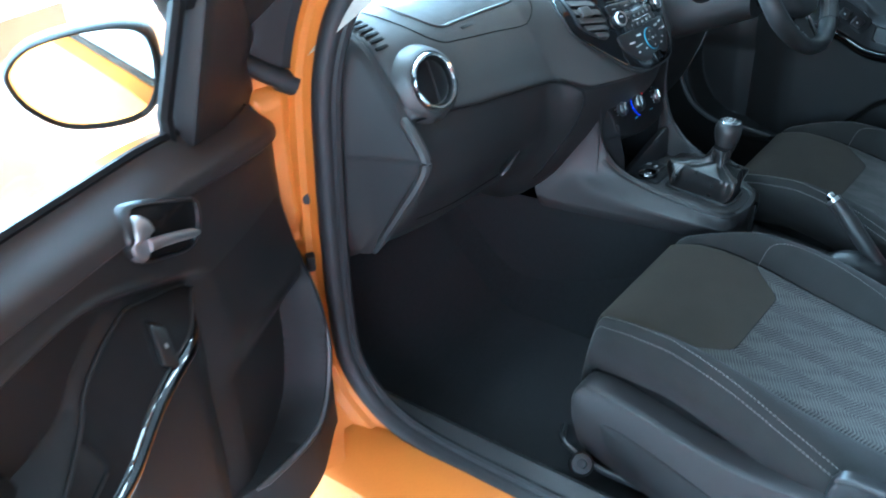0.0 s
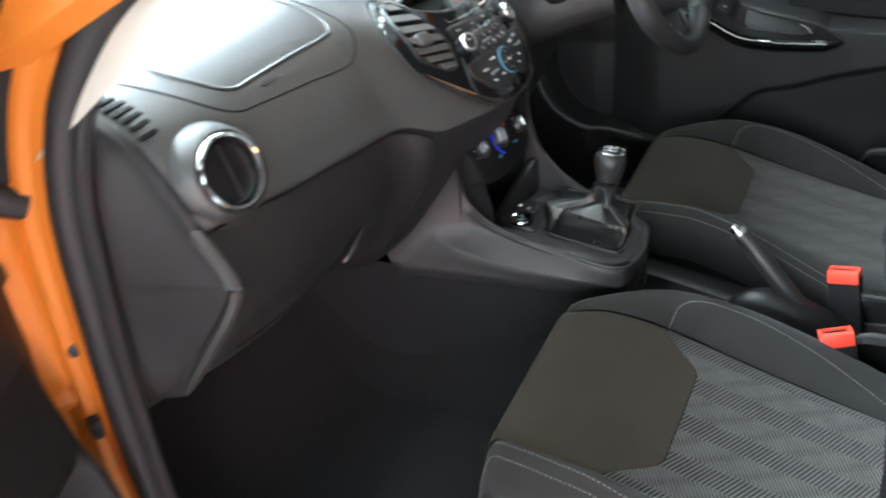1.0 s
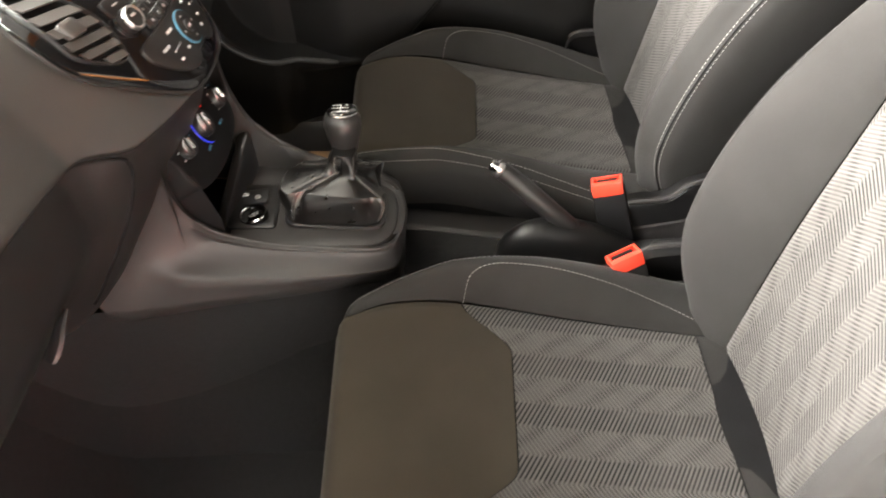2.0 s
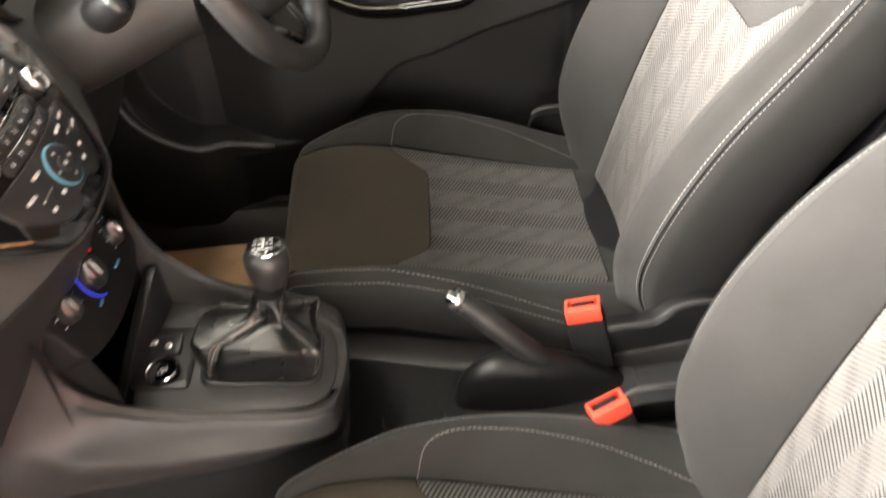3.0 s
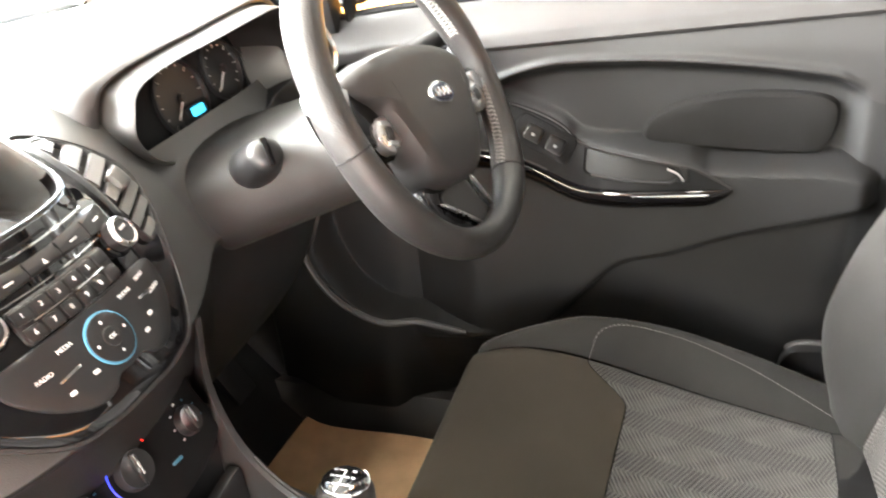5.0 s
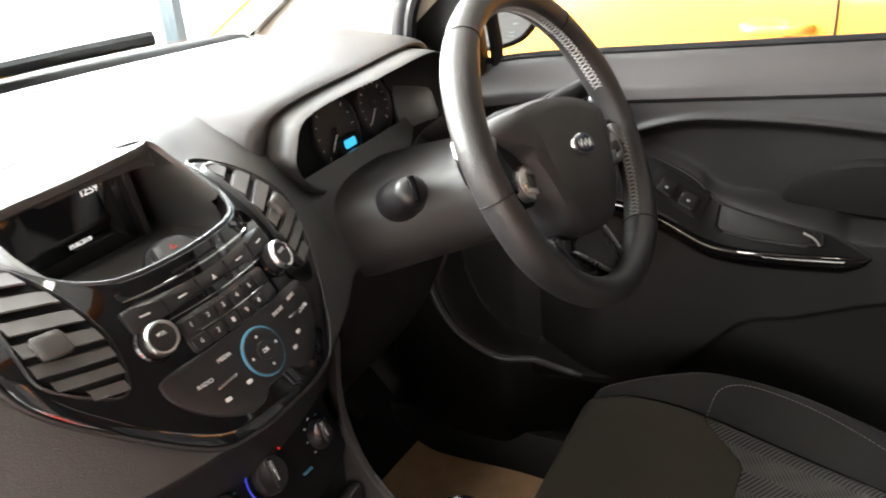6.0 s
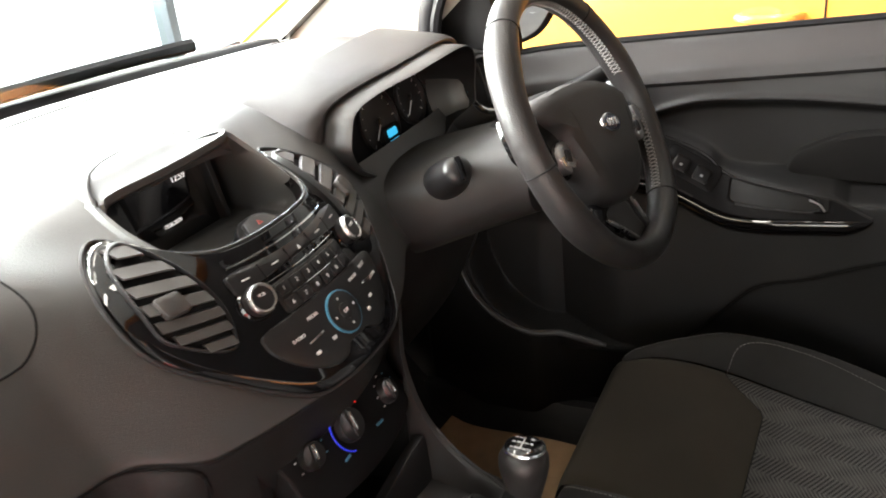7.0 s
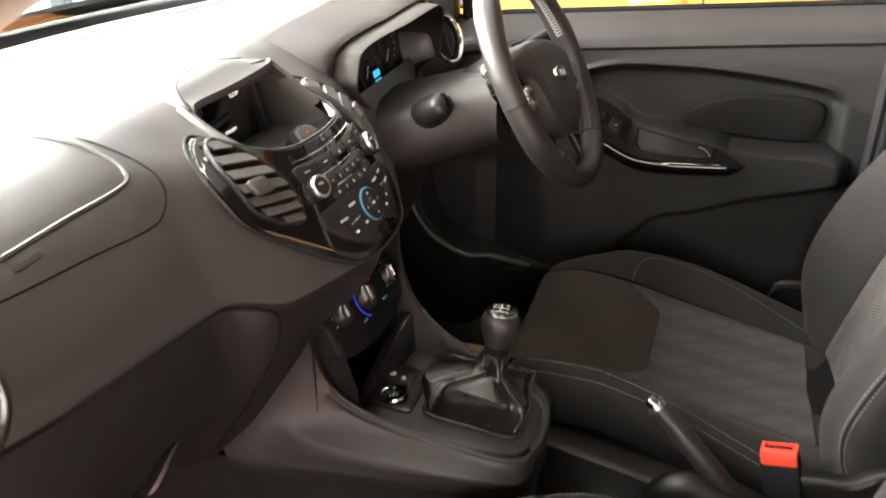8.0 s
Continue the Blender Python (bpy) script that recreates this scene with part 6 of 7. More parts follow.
tube(bm, [dome(x * 1.05, y * 1.05, 0.0006) for x, y in ov[14:37]], 0.0013, 6)
part("cap_edge", bm, CHROME, knob, "chrome edge of the cap")
for x, y, w, h in ((0, 0, 0.018, 0.0012), (-0.009, 0, 0.0012, 0.013), (0, 0, 0.0012, 0.013), (0.009, 0.0033, 0.0012, 0.0065)):
    bm = bmesh.new()
    plate(bm, rounded(w, h, 0.0005, 3, (x, y)), 0.0012, 0.0021, 0.0001, 2, dome)
    part("shift_line", bm, WHITE, capm)
for t, x, y in (("1", -0.009, 0.0095), ("3", 0, 0.0095), ("5", 0.009, 0.0095), ("2", -0.009, -0.0095), ("4", 0, -0.0095), ("R", 0.009, -0.0080)):
    write(t, 0.0052, Matrix.Translation(dome(x, y, 0.0022)) @ pose(0, 0, 0, -5 - y * 1100, x * 1100, 0), capm, WHITE)

hb = thing("handbrake", "black handbrake lever with a chrome button and leather boot", "handbrake")
bm = bmesh.new()
tube(bm, spline([(0.047, -0.068, 0.645), (0.040, -0.095, 0.622), (0.031, -0.13, 0.588), (0.026, -0.165, 0.552), (0.024, -0.20, 0.515), (0.024, -0.23, 0.48)], 24), [0.0115] + [0.0140] * 4 + [0.0155] * 12 + [0.017] * 7, 14)
part("lever", bm, LEATHER, hb, "black grip")
m = Matrix.Translation((0.047, -0.066, 0.646)) @ (vec(0.1, 0.80, 0.60)).to_track_quat("Z", "Y").to_matrix().to_4x4()
bm = bmesh.new()
lathe(bm, [(0.0125, -0.006), (0.0140, -0.001), (0.0130, 0.002), (0.010, 0.0025)], m, 24)
part("collar", bm, SATIN, hb, "satin collar")
bm = bmesh.new()
lathe(bm, [(0.0088, 0.0), (0.0085, 0.011), (0.006, 0.014), (0.0005, 0.0148)], m, 20)
part("button", bm, CHROME, hb, "chrome release button")
bm = bmesh.new()
rows = []
# a smooth hump: blunt in front, running back under the lever
for u in np.linspace(0, 1, 22):
    y = lerp(-0.052, -0.300, u)
    h = 0.470 + 0.100 * math.sin(math.pi * u ** 0.72) ** 0.62 * (1 - 0.25 * u)
    w = 0.038 * math.sin(math.pi * min(0.97, 0.03 + 0.97 * u)) ** 0.42
    rows.append([(0.020 + 0.010 * u + w * math.cos(t), y, 0.468 + (h - 0.468) * math.sin(t) ** 0.7) for t in np.linspace(0.0001, math.pi - 0.0001, 24)])
grid(bm, rows)
part("boot", bm, SATIN_BLACK, hb, "smooth black moulded boot")
bm = bmesh.new()
plate(bm, [(0.024 + x, y) for x, y in rounded(0.110, 0.285, 0.045, 8, (0.0, -0.178))], 0.468, 0.482, 0.006, 1, hollow=0.88)
part("boot_surround", bm, MATT, hb)

for x, tilt in ((0.069, -9), (-0.085, 16)):
    bk = thing("seat_belt_buckle", "black seat belt buckle with a red release button", "seat belt buckle", Matrix.Translation((x, -0.234, 0.590 if x > 0 else 0.576)) @ pose(0, 0, 0, -14, 0, 0) @ pose(0, 0, 0, 0, 0, 90 + tilt) @ pose(0, 0, 0, 10, 0, 0), group="belt buckles")
    bm = bmesh.new()
    box(bm, (0.051, 0.025, 0.100), pose(0, 0, -0.053), 0.006)
    part("housing", bm, MATT, bk)
    bm = bmesh.new()
    box(bm, (0.047, 0.011, 0.022), pose(0, 0.0085, -0.005), 0.003)
    box(bm, (0.047, 0.003, 0.014), pose(0, -0.0118, -0.001), 0.001)
    for dx in (-0.0212, 0.0212):
        box(bm, (0.0045, 0.018, 0.014), pose(dx, -0.002, -0.001), 0.0014)
    part("release_button", bm, RED, bk, "bright red button")
    bm = bmesh.new()
    box(bm, (0.030, 0.010, 0.006), pose(0, -0.004, 0.0), 0.001)
    part("slot", bm, MATT, bk)
    bm = bmesh.new()
    tube(bm, [(0, 0, -0.09), (0, -0.005, -0.12), (0, -0.01, -0.15)], 0.013, 8, flat=0.4)
    part("stalk", bm, MATT, bk)

# brown paper mat in the driver's footwell
bm = bmesh.new()
rows = []
for i in range(24):
    rows.append([])
    for j in range(20):
        x, y = lerp(0.19, 0.575, j / 19), lerp(0.02, 0.545, i / 23)
        rows[-1].append((x + 0.02 * (i / 23 - 0.5), y - 0.02 * j / 19, 0.325 + 0.42 * max(0.0, smooth(0.5, 0.95, y)) + 0.19 * (1 - smooth(0.10, 0.19, x - 0.012)) + 0.004 * math.sin(11 * x + 5 * y) + 0.003 * math.sin(23 * y)))
grid(bm, rows)
solo("floor_paper", bm, KRAFT, "creased brown paper mat on the driver's floor", "paper mat")

# ---- front doors: built closed, s = -1 on the left and 1 on the right ----
def door(s):
    dr = thing("front_door", "", "car door")
    P = lambda y, z, h=0.0: vec(s * (0.715 + 0.012 * smooth(0.95, 1.02, z) - h), y, z)
    sill = lambda y: 1.030 - 0.075 * (y - 0.1) - 0.02 * smooth(0.3, 0.6, y)
    arch = lambda y: curve_at([(-0.40, 0.868), (-0.335, 0.884), (-0.315, 0.895), (-0.28, 0.912), (-0.1, 0.932), (0.06, 0.932), (0.12, 0.922), (0.19, 0.897), (0.29, 0.855), (0.36, 0.825)], y)
    zu = lambda y: curve_at([(-0.165, 0.779), (-0.135, 0.795), (-0.105, 0.808), (-0.035, 0.814), (0.03, 0.819), (0.055, 0.829), (0.072, 0.846), (0.11, 0.866), (0.15, 0.880), (0.18, 0.884), (0.22, 0.872), (0.29, 0.844), (0.335, 0.822)], y)
    zl = lambda y: curve_at([(-0.165, 0.776), (-0.135, 0.773), (-0.077, 0.769), (-0.015, 0.766), (0.03, 0.769), (0.057, 0.777), (0.11, 0.803), (0.15, 0.815), (0.194, 0.822), (0.25, 0.826), (0.29, 0.826), (0.335, 0.820)], y)
    shelf = lambda y: curve_at([(-0.375, 0.772), (-0.30, 0.795), (-0.2, 0.795), (0.0, 0.805), (0.12, 0.835), (0.2, 0.868), (0.3, 0.87)], y)
    crease = lambda y: sill(y) - 0.061
    fore, lift = (0.115, 0.068) if s > 0 else (0.0, 0.0)
    under = lambda y: curve_at([(-0.33, 0.735), (-0.27, 0.716), (-0.165, 0.686), (-0.087, 0.655), (-0.008, 0.630), (0.036, 0.587), (0.084, 0.534), (0.14, 0.48)], y)

    def swell(y, z):
        """How far the armrest stands out, sloping down from its wall edge."""
        up = lerp(0.062, 0.010, smooth(-0.10, 0.10, y))
        top = max(zu(y), shelf(y)) if y < 0.02 else zu(y)
        if z >= zu(y):
            h = up * smooth(top + 0.022, top - 0.001, z)
        elif z > zl(y):
            h = lerp(0.062, up, (z - zl(y)) / (zu(y) - zl(y)))
        else:
            h = lerp(0.020, 0.062, smooth(under(y) - 0.006, under(y) + 0.02, z)) * smooth(0.38, 0.50, z)
        return h * smooth(0.36, 0.20, y) * smooth(-0.372, -0.32, y)

    def trim(y, z):
        """Height of the inner trim over the door's inner plane."""
        recess = smooth(arch(y) + 0.016, arch(y) - 0.010, z) * smooth(-0.328, -0.300, y) * smooth(0.37, 0.30, y)
        h = (0.031 * smooth(sill(y) + 0.002, sill(y) - 0.045, z) - 0.008 * smooth(crease(y) + 0.003, crease(y) - 0.005, z)) * (1 - recess * 0.95)
        h += 0.007 * math.exp(-((z - arch(y) - 0.010) / 0.007) ** 2) * smooth(-0.325, -0.285, y) * smooth(0.33, 0.20, y)
        # the pocket's front wall swells out; behind its lip lies the hollow
        lip = curve_at([(0.43, 0.20), (0.442, 0.33), (0.458, 0.46), (0.495, 0.54), (0.56, 0.585), (0.64, 0.60), (0.72, 0.60)], z - lift) - fore
        hollow = smooth(lip, lip - 0.022, y) * smooth(0.73 + lift, 0.64 + lift, z)
        h = max(h, swell(y, z)) + 0.07 * smooth(0.88, 0.60, z) * smooth(0.28 - fore, 0.50 - fore, y) * (1 - hollow) * lerp(0.1, 1.0, smooth(0.668, 0.60, y))
        return h - 0.012 * smooth(0.60, 0.668, y) - 0.045 * smooth(0.648, 0.668, y)

    # inner trim: rolled top, then recess, armrest swell and lower panel
    ys = np.linspace(0.668, -0.378, 230)
    split = lambda y: arch(y) + 0.002
    bm = bmesh.new()
    draw = lambda y, z: P(y - 0.045 * smooth(0.92, 0.62, z) * smooth(0.48, 0.668, y), z, trim(y, z))
    grid(bm, [[draw(y, z) for z in np.linspace(sill(y), crease(y), 24)] for y in ys])
    part("top_roll", bm, GREY, dr, "black grained rolled top of the door trim")
    bm = bmesh.new()
    grid(bm, [[draw(y, z) for z in np.linspace(crease(y), split(y), 40)] for y in ys])
    part("upper_trim", bm, DASH_LOW, dr, "black grained upper door trim")
    bm = bmesh.new()
    grid(bm, [[draw(y, z) for z in np.linspace(split(y), 0.335 + 0.06 * smooth(0.4, 0.6, y), 190)] for y in ys])
    part("lower_trim", bm, DOOR_LOW, dr, "black grained lower door trim")
    bm = bmesh.new()
    rows = []
    for y in np.linspace(0.645, -0.40, 30):
        rows.append([vec(s * 0.735, y, sill(y) - 0.004)] + [vec(s * (0.80 + 0.025 * math.sin(math.pi * u) - 0.03 * (1 - u) ** 3), y, lerp(sill(y), 0.30, u)) for u in np.linspace(0, 1, 14)] + [vec(s * 0.72, y, 0.34)])
    grid(bm, rows)
    part("outer_skin", bm, ORANGE, dr, "orange painted outer panel")
    # front edge in black: dark trim there, and its shaded side put into colour
    for y, mt in ((0.64, RUBBER), (-0.395, ORANGE)):
        bm = bmesh.new()
        grid(bm, [[vec(s * x, y - (0.03 if y > 0 else -0.015) * smooth(0.80, 0.74, x), lerp(0.34, sill(y) - 0.003, u)) for x in (0.71, 0.74, 0.77, 0.81)] for u in np.linspace(0, 1, 10)])
        part("door_edge", bm, mt, dr)
    # window frame: front slope, top, rear
    loop = [(0.60, sill(0.60)), (0.545, 1.06), (0.46, 1.15), (0.30, 1.28), (0.10, 1.41), (-0.10, 1.44), (-0.28, 1.44), (-0.385, 1.39), (-0.40, 1.2), (-0.40, 1.02)]
    fx = lambda z: 0.735 - 0.33 * max(0, z - 1.03)
    bm = bmesh.new()
    rows = []
    for y, z in spline(loop, 60):
        x = fx(z)
        cy, cz = (-0.02 - y), (1.18 - z)
        l = math.hypot(cy, cz)
        cy, cz = cy / l, cz / l
        rows.append([vec(s * (x + a), y + cy * b, z + cz * b) for a, b in ((0.03, 0.0), (0.034, 0.03), (0.012, 0.042), (-0.018, 0.034), (-0.022, 0.006), (0.0, -0.008))])
    grid(bm, rows, False, True)
    part("window_frame", bm, MATT, dr, "black door window frame")
    bm = bmesh.new()
    tube(bm, [vec(s * (fx(z) + 0.020), y + 0.006, z + 0.012) for y, z in spline(loop, 60)], 0.020, 6, flat=1.3)
    part("frame_skin", bm, ORANGE, dr)
    bm = bmesh.new()
    rows = []
    for u in np.linspace(0, 1, 14):
        z = lerp(1.0, 1.42, u)
        yf = curve_at([(1.0, 0.41), (1.16, 0.40), (1.30, 0.27), (1.42, 0.08)], z)
        rows.append([vec(s * (fx(z) + 0.005), y, z) for y in np.linspace(yf, -0.39, 10)])
    grid(bm, rows)
    part("window_glass", bm, GLASS, dr, "clear side window").visible_shadow = False
    bm = bmesh.new()
    tube(bm, [P(y, sill(y) + 0.003, -0.006) for y in np.linspace(0.42, -0.39, 16)], 0.0065, 6)
    part("window_seal", bm, MATT, dr)
    # sail panel in the front corner
    bm = bmesh.new()
    out = [(0.412, 0.985), (0.50, 0.975), (0.668, 0.955), (0.666, 1.02), (0.62, 1.078), (0.53, 1.160), (0.412, 1.25)]
    plate(bm, out, -0.03, 0.008, 0.006, 3, lambda a, b, h: vec(s * (fx(b) - 0.020 - h + 0.02 * smooth(0.60, 0.67, a)), a, b))
    part("sail_panel", bm, DASH_LOW, dr, "black corner trim behind the mirror")
    bm = bmesh.new()
    tube(bm, [vec(s * (fx(z) - 0.002), 0.396, z) for z in np.linspace(0.995, 1.26, 8)], 0.011, 8, up=(1, 0, 0))
    part("glass_channel", bm, MATT, dr)
    # door mirror
    m = Matrix.Translation((s * 0.857, 0.430, 1.062)) @ pose(0, 0, 0, 90, 0, -s * 27) @ Matrix.Diagonal((0.90, 0.97, 0.97, 1))
    shp = spline([(-0.100, 0.030), (-0.065, 0.056), (0.0, 0.070), (0.07, 0.072), (0.105, 0.055), (0.108, 0.0), (0.085, -0.050), (0.03, -0.066), (-0.04, -0.060), (-0.085, -0.03), (-0.104, 0.005)], 56, True)
    shp = [(-x * s, y) for x, y in shp]
    bm = bmesh.new()
    rows = [[m @ vec(x * k, y * k, -d) for x, y in shp] for k, d in ((0.90, 0.006), (0.915, -0.004), (0.96, -0.008), (1.0, -0.004), (1.03, 0.012), (1.02, 0.04), (0.92, 0.075), (0.7, 0.10), (0.35, 0.112))]
    g = grid(bm, rows, False, True)
    cap(bm, g[-1])
    mr = part("mirror_housing", bm, MATT, dr, "black mirror housing")
    bm = bmesh.new()
    vv = [bm.verts.new(m @ vec(x * 0.91, y * 0.91, -0.001)) for x, y in shp]
    cap(bm, vv)
    part("mirror_glass", bm, MIRROR, mr, "mirror glass")
    bm = bmesh.new()
    tube(bm, [vec(s * 0.735, 0.535, 1.035), vec(s * 0.77, 0.53, 1.04), vec(s * 0.83, 0.50, 1.05)], 0.026, 10, flat=0.9)
    part("mirror_arm", bm, MATT, mr)
    # pull handle in its recess
    cen = (0.272, 0.943)
    sh = spline([(0.188, 0.957), (0.197, 0.986), (0.216, 0.997), (0.255, 0.986), (0.300, 0.967), (0.352, 0.941), (0.358, 0.915), (0.346, 0.892), (0.312, 0.888), (0.262, 0.905), (0.216, 0.925)], 60, True)
    base = lambda a, b, h: P(a, b, trim(a, b) + h)
    bm = bmesh.new()
    plate(bm, sh, -0.012, 0.007, 0.004, 1, base, hollow=0.86)
    hd = part("handle_bezel", bm, BUTTON, dr, "black handle recess")
    # matt black plate gives the recess its shade; the trim is not cut
    bm = bmesh.new()
    plate(bm, [(cen[0] + (a - cen[0]) * 0.88, cen[1] + (b - cen[1]) * 0.88) for a, b in sh], -0.02, 0.003, 0.001, 3, base)
    part("handle_shade_plate", bm, MATT, hd)
    bm = bmesh.new()
    plate(bm, spline([(0.194, 0.956), (0.201, 0.978), (0.214, 0.986), (0.227, 0.978), (0.233, 0.957), (0.228, 0.936), (0.214, 0.928), (0.200, 0.938)], 40, True), 0.0, 0.011, 0.006, 4, base)
    hg = part("door_handle", bm, SILVER, hd, "satin silver door handle")
    bm = bmesh.new()
    rows = []
    for y, z, w in ((0.222, 0.945, 0.0085), (0.250, 0.936, 0.0078), (0.285, 0.923, 0.0075), (0.320, 0.909, 0.0070), (0.330, 0.905, 0.0040)):
        rows.append([base(y, z + w * math.cos(a), 0.010 + 0.006 * math.sin(a)) for a in np.linspace(0, 2 * math.pi, 14, endpoint=False)])
    g = grid(bm, rows, False, True)
    cap(bm, g[0][::-1])
    cap(bm, g[-1])
    part("handle_blade", bm, SILVER, hg)
    # armrest pod: a cup for the fingers behind a broad gloss strip, window switches ahead of it
    arm = lambda a, b, h: P(a, b, swell(a, b) + h)
    ys = np.linspace(-0.163, 0.330, 120)

    def cup(y, u):
        """Depth of the finger cup across the pod (u: 0 below, 1 above)."""
        return -0.042 * smooth(-0.108, -0.088, y) * smooth(0.040, 0.024, y) * smooth(0.34, 0.50, u) * smooth(0.98, 0.86, u)

    bm = bmesh.new()
    grid(bm, [[arm(y, lerp(zl(y), zu(y), u), 0.004 + cup(y, u) - 0.003 * (abs(2 * u - 1) > 0.97)) for u in np.linspace(0, 1, 30)] for y in ys])
    ar = part("armrest", bm, MATT, dr, "black armrest pod with a finger cup")
    bm = bmesh.new()
    tube(bm, [arm(y, zu(y), 0.003) for y in ys] + [arm(y, lerp(zl(y), zu(y), 0.06), 0.004) for y in ys[:60:-1]], 0.0024, 6, up=(1, 0, 0))
    part("armrest_edge", bm, DASH_LOW, ar)
    bm = bmesh.new()
    tube(bm, [arm(y, lerp(zl(y), zu(y), 0.36), 0.0045) for y in np.linspace(0.028, -0.082, 20)] + [arm(-0.090, 0.790, 0.005), arm(-0.098, 0.797, 0.005), arm(-0.090, 0.806, 0.005)], 0.0019, 6)
    part("cup_lip", bm, BUTTON, ar)
    # metal sliver put in as the bright glint at the cup's end
    bm = bmesh.new()
    tube(bm, spline([arm(-0.100, 0.789, 0.0065), arm(-0.092, 0.799, 0.0065), arm(-0.078, 0.805, 0.006)], 10), 0.0018, 6)
    part("recess_glint", bm, SATIN, ar)
    bm = bmesh.new()
    rows = []
    for y in np.linspace(0.325, -0.165, 60):
        w = max(0.04, smooth(0.33, 0.20, y) * min(1.0, (y + 0.166) / 0.035) ** 0.5)
        rows.append([arm(y, zl(y) + a * w, b * w) for a, b in ((0.004, 0.003), (0.003, 0.0085), (0.0, 0.0115), (-0.004, 0.0125), (-0.012, 0.011), (-0.020, 0.006), (-0.026, -0.002), (-0.028, -0.014))])
    grid(bm, rows)
    part("gloss_strip", bm, PIANO, ar, "broad gloss black strip under the pod")
    # the driver has two window switches in a row, the passenger one long rocker
    keys = [(0.112, 0.843), (0.080, 0.826)] if s > 0 else [(0.176, 0.842)]
    mid, turn, long = ((0.097, 0.835), 27, 0.026) if s > 0 else ((0.176, 0.842), 50, 0.046)
    bm = bmesh.new()
    plate(bm, rounded(0.092 if s > 0 else 0.058, 0.034 if s > 0 else 0.027, 0.009, 5, mid, turn), 0.002, 0.0065, 0.003, 2, arm, hollow=None if s > 0 else 0.8)
    part("switch_base", bm, MATT, ar, "black switch panel")
    for at in keys:
        bm = bmesh.new()
        plate(bm, rounded(long, 0.018, 0.004, 4, at, turn), 0.004, 0.0120, 0.003, 2, arm)
        part("window_switch", bm, SATIN_BLACK, ar, "black window switch")
        bm = bmesh.new()
        plate(bm, rounded(0.005, 0.0030, 0.001, 3, at, turn), 0.0112, 0.0126, 0.0004, 1, arm)
        part("switch_mark", bm, SILVER, ar)
    # rounded lip of the front pocket, padded panel
    bm = bmesh.new()
    rows = []
    for y, z in spline([(0.34, 0.441), (0.47, 0.458), (0.548, 0.495), (0.593, 0.56), (0.607, 0.63), (0.606, 0.70)], 40):
        rows.append(draw(y + 0.008 - fore, z + lift) + vec(-s * 0.001, 0, 0))
    tube(bm, rows, [0.003] + [0.006] * 34 + [0.005, 0.004, 0.003, 0.002, 0.001], 8, up=(1, 0, 0))
    part("pocket_lip", bm, DASH, dr, "rounded lip of the door pocket")
    bm = bmesh.new()
    sh = spline([(-0.04, 0.838), (-0.06, 0.865), (-0.13, 0.892), (-0.22, 0.897), (-0.282, 0.888), (-0.294, 0.86), (-0.282, 0.820), (-0.25, 0.811), (-0.1, 0.818), (-0.05, 0.824)], 50, True)
    plate(bm, sh, -0.01, 0.018, 0.012, 4, lambda a, b, h: P(a, b, h))
    part("door_pad", bm, PAD, dr, "padded cloth door insert")
    return dr


near_door = door(-1)
tagged(near_door, "open orange front door with black inner trim and mirror", "car door")
H = Matrix.Translation((-0.745, 0.663, 0))
near_door.matrix_world = H @ pose(0, 0, 0, 0, 0, -64) @ H.inverted()
far_door = door(1)
tagged(far_door, "closed driver's door with black trim and padded insert", "car door")
# door check strap
bm = bmesh.new()
tube(bm, spline([(-0.705, 0.588, 0.985), (-0.728, 0.60, 1.0), (-0.755, 0.615, 1.02), (-0.79, 0.625, 1.045)], 14), [0.019] * 5 + [0.016] * 9, 10)
part("wiring_boot", bm, RUBBER, car, "rubber wiring boot between pillar and door")
bm = bmesh.new()
box(bm, (0.016, 0.030, 0.034), Matrix.Translation((-0.716, 0.594, 0.674)) @ pose(0, 0, 0, 12, 0, -40), 0.005)
part("wiring_grommet", bm, RUBBER, car, "small black grommet on the pillar")
bm = bmesh.new()
lathe(bm, [(0.010, -0.004), (0.010, 0.0), (0.007, 0.001), (0.001, 0.001)], Matrix.Translation((-0.716, 0.583, 0.793)) @ pose(0, 0, 0, 90, 0, -40), 18)
part("pillar_plug", bm, RUBBER, car, "small black plug")

# ---- yellow car beside the driver's door ----
other = thing("parked_car", "yellow-orange parked car with a painted door handle", "car", pose(2.05, 0.1, 0))
bm = bmesh.new()
prof = [(0.02, 0.22), (-0.05, 0.34), (-0.075, 0.55), (-0.07, 0.75), (-0.055, 0.90), (-0.02, 0.985), (0.02, 1.0)]
rows = []
for y in np.linspace(-1.9, 2.0, 50):
    bend = 0.16 * smooth(1.2, 2.0, y) + 0.12 * smooth(-1.3, -1.9, y)
    lift = -0.14 * smooth(0.9, 2.0, y)
    rows.append([(x + bend, y, z + lift * smooth(0.4, 1.0, z)) for x, z in spline(prof, 20)])
grid(bm, rows)
part("side_body", bm, YELLOW, other, "yellow-orange body side")
bm = bmesh.new()
grid(bm, [[(x, y, 1.0 - 0.14 * smooth(0.9, 2.0, y) + 0.03 * math.sin(math.pi * u)) for u, x in zip(np.linspace(0, 1, 10), np.linspace(0.02 + 0.16 * smooth(1.2, 2.0, y), 1.58 - 0.16 * smooth(1.2, 2.0, y), 10))] for y in np.linspace(0.95, 2.0, 12)])
part("bonnet", bm, YELLOW, other)
bm = bmesh.new()
grid(bm, [[(x, y, z) for x, z in ((0.20, 1.46), (0.4, 1.50), (0.8, 1.52), (1.2, 1.50), (1.4, 1.46))] for y in np.linspace(0.2, -1.5, 8)])
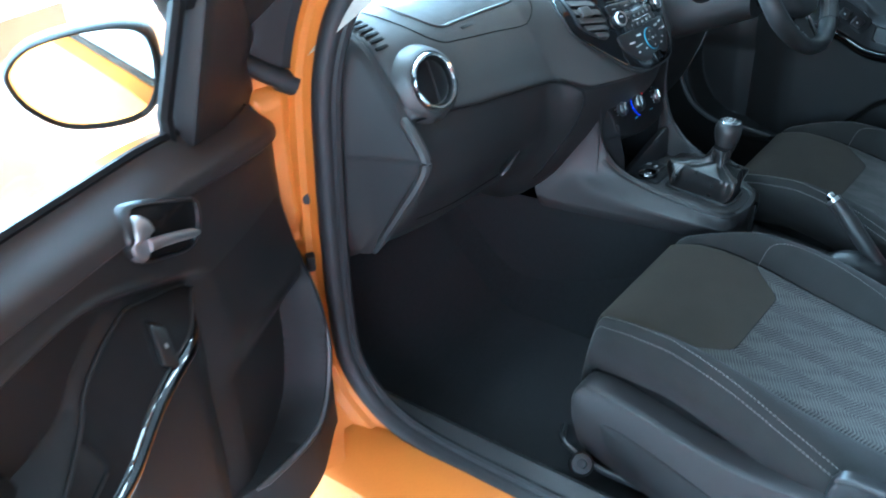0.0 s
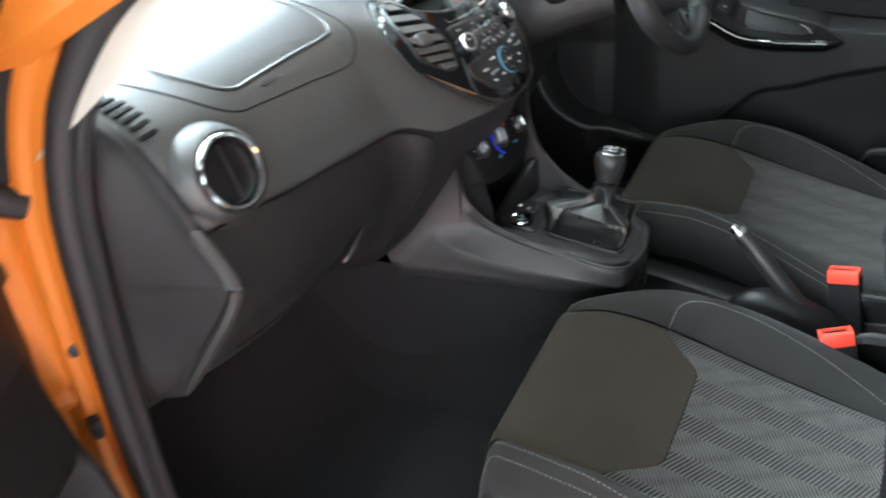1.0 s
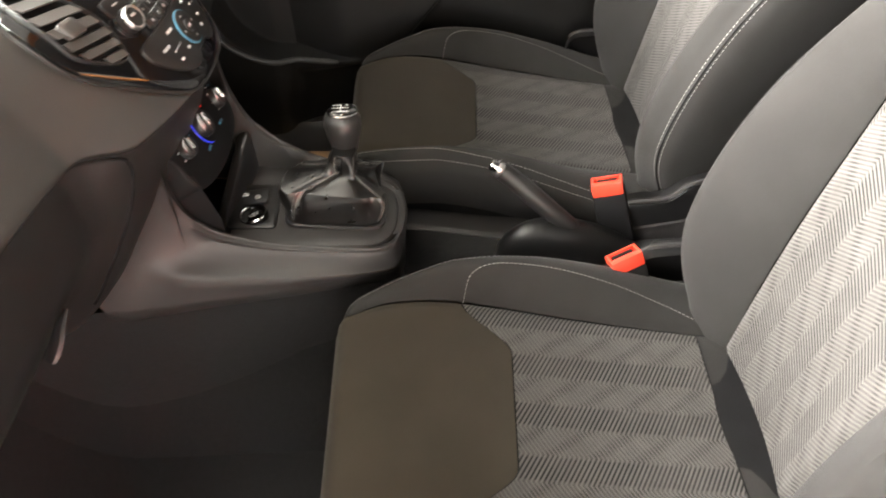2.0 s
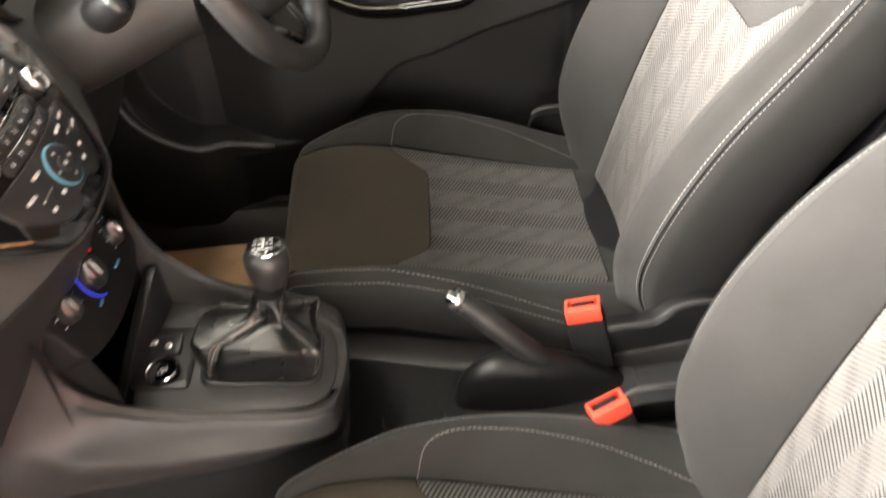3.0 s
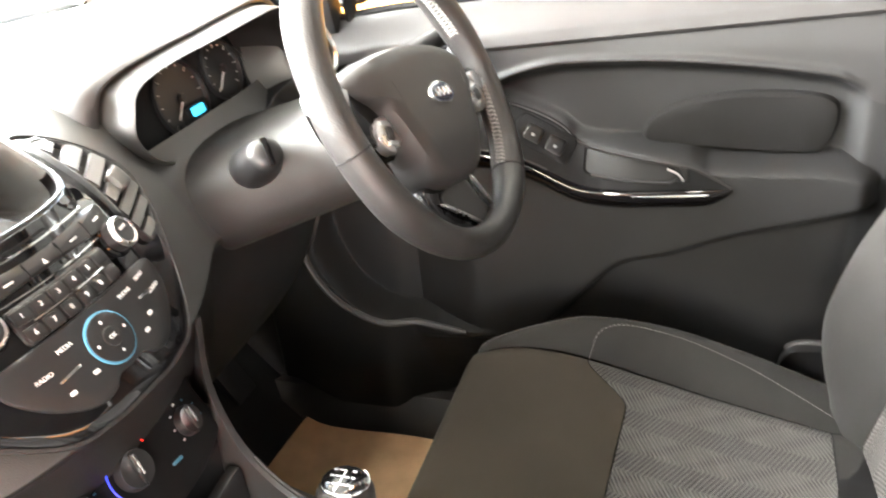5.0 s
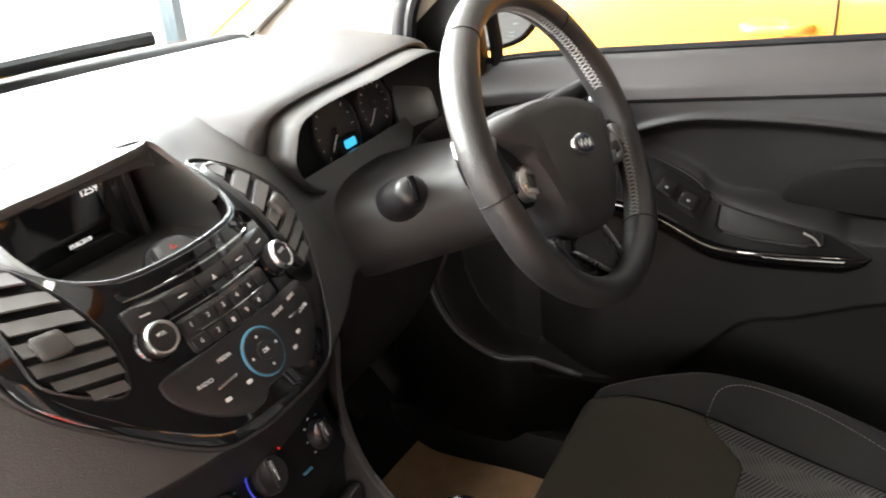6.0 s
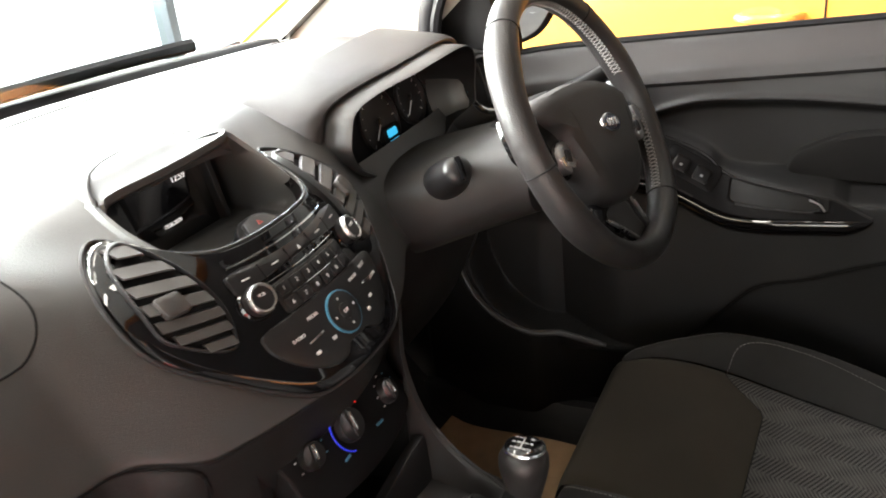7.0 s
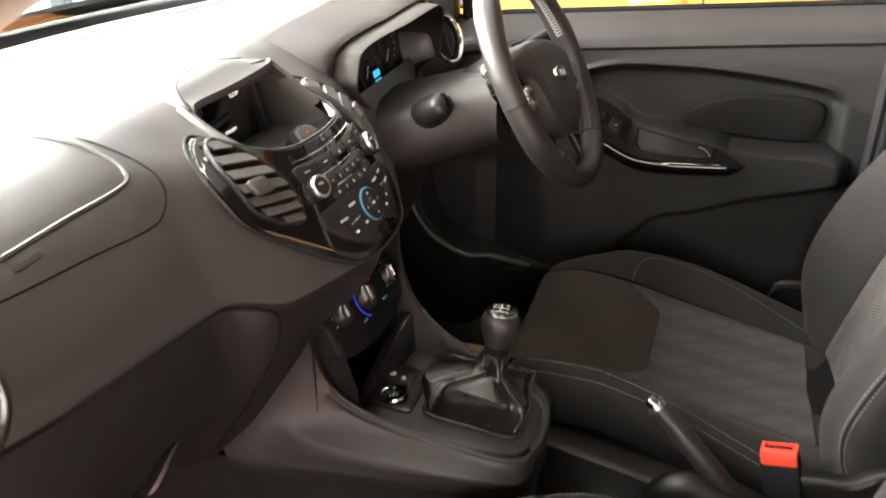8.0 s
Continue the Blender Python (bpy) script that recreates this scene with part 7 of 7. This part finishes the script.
part("roof", bm, YELLOW, other)
bm = bmesh.new()
grid(bm, [[(lerp(0.02, 0.20, u), lerp(y0, y1, u), lerp(1.0, 1.46, u)) for u in np.linspace(0, 1, 6)] for y0, y1 in ((0.95, 0.2), (0.3, 0.05), (-0.5, -0.45), (-1.7, -1.45))])
part("side_glass", bm, PIANO, other, "dark side windows")
bm = bmesh.new()
grid(bm, [[(x, lerp(0.97, 0.2, u), lerp(1.0, 1.47, u)) for x in np.linspace(lerp(0.03, 0.2, u), lerp(1.57, 1.4, u), 8)] for u in np.linspace(0, 1, 6)])
part("windscreen", bm, PIANO, other)
for y in (0.95, -0.135, -1.15):
    bm = bmesh.new()
    tube(bm, [(x - 0.001, y, z) for x, z in spline(prof[1:], 20)], 0.0035, 5)
    part("door_gap", bm, MATT, other)
for y in (0.01, -1.0):
    hd = new("handle_unit")
    hd.parent = other
    bm = bmesh.new()
    lathe(bm, [(0.055, 0.0), (0.052, 0.003), (0.046, 0.0035), (0.02, 0.002), (0.001, 0.001)], Matrix.Translation((-0.066, y + 0.02, 0.812)) @ pose(0, 0, 0, 0, -78, 0) @ Matrix.Diagonal((0.6, 1.15, 1, 1)), 28)
    part("handle_cup", bm, YELLOW, hd)
    bm = bmesh.new()
    tube(bm, spline([(-0.066, y - 0.085, 0.812), (-0.098, y - 0.06, 0.813), (-0.104, y, 0.813), (-0.098, y + 0.06, 0.813), (-0.066, y + 0.085, 0.812)], 20), 0.013, 10, flat=1.0)
    part("handle", bm, YELLOW, hd, "painted pull handle")
for y in (1.2, -1.3):
    wheel(other, 0.09, y, 0.3, -1)
    wheel(other, 1.50, y, 0.3, 1)
bm = bmesh.new()
grid(bm, [[(1.58 - x, y, z) for x, z in prof] for y in np.linspace(-1.9, 2.0, 12)])
part("far_side", bm, YELLOW, other)
bm = bmesh.new()
grid(bm, [[(x, -1.9, z) for x in (0.1, 0.8, 1.5)] for z in (0.25, 0.7, 1.0, 1.45)])
part("tail", bm, YELLOW, other)

# pedals
ped = thing("pedals", "black rubber-faced pedals in the driver's footwell", "pedals")
for x in (0.30, 0.40, 0.49):
    bm = bmesh.new()
    box(bm, (0.055, 0.012, 0.07 if x < 0.45 else 0.12), Matrix.Translation((x, 0.60, 0.50)) @ pose(0, 0, 0, -32, 0, 0), 0.004)
    pp = part("pedal", bm, RUBBER, ped)
    bm = bmesh.new()
    tube(bm, [(x, 0.61, 0.52), (x, 0.68, 0.62), (x, 0.70, 0.80)], 0.008, 6)
    part("pedal_arm", bm, MATT, pp)

# wooden planter box beyond the open door
WOOD = material("brown_wood", (0.34, 0.17, 0.08), 0.5, 0, 0.2, 4, 0.3, 90)
STONE = material("dark_gravel", (0.12, 0.11, 0.10), 0.9, 0, 0.5, 60, 1.0, 45)
pl = thing("planter", "long brown wooden planter filled with dark gravel", "planter", pose(-0.64, 3.35, 0, 0, 0, 15))
for dy in (-0.25, 0.25):
    bm = bmesh.new()
    box(bm, (2.2, 0.03, 0.55), pose(0, dy, 0.275), 0.005)
    part("side_board", bm, WOOD, pl)
for dx in (-1.085, 1.085):
    bm = bmesh.new()
    box(bm, (0.03, 0.47, 0.55), pose(dx, 0, 0.275), 0.005)
    part("end_board", bm, WOOD, pl)
bm = bmesh.new()
grid(bm, [[(x, y, 0.50 + 0.012 * math.sin(31 * x + 17 * y) * math.sin(23 * y - 11 * x)) for x in np.linspace(-1.07, 1.07, 60)] for y in np.linspace(-0.235, 0.235, 16)])
part("gravel", bm, STONE, pl)

# red and white sign stand behind the open door
sg = thing("sign_stand", "red and white showroom sign stand on the floor", "sign", pose(-3.15, -1.75, 0, 0, 0, 135))
bm = bmesh.new()
box(bm, (1.9, 0.04, 1.15), pose(0, 0, 0.68), 0.006)
part("board", bm, WHITE, sg, "white board")
for x, z, w, h in ((-0.62, 0.72, 0.5, 0.8), (0.05, 0.80, 0.55, 0.5), (0.66, 0.62, 0.4, 0.9)):
    bm = bmesh.new()
    box(bm, (w, 0.012, h), pose(x, -0.026, z), 0.003)
    part("red_panel", bm, RED, sg, "red panel")
for x in (-0.8, 0.8):
    bm = bmesh.new()
    box(bm, (0.06, 0.45, 0.10), pose(x, 0, 0.055), 0.01)
    part("foot", bm, SATIN, sg, "silver foot")
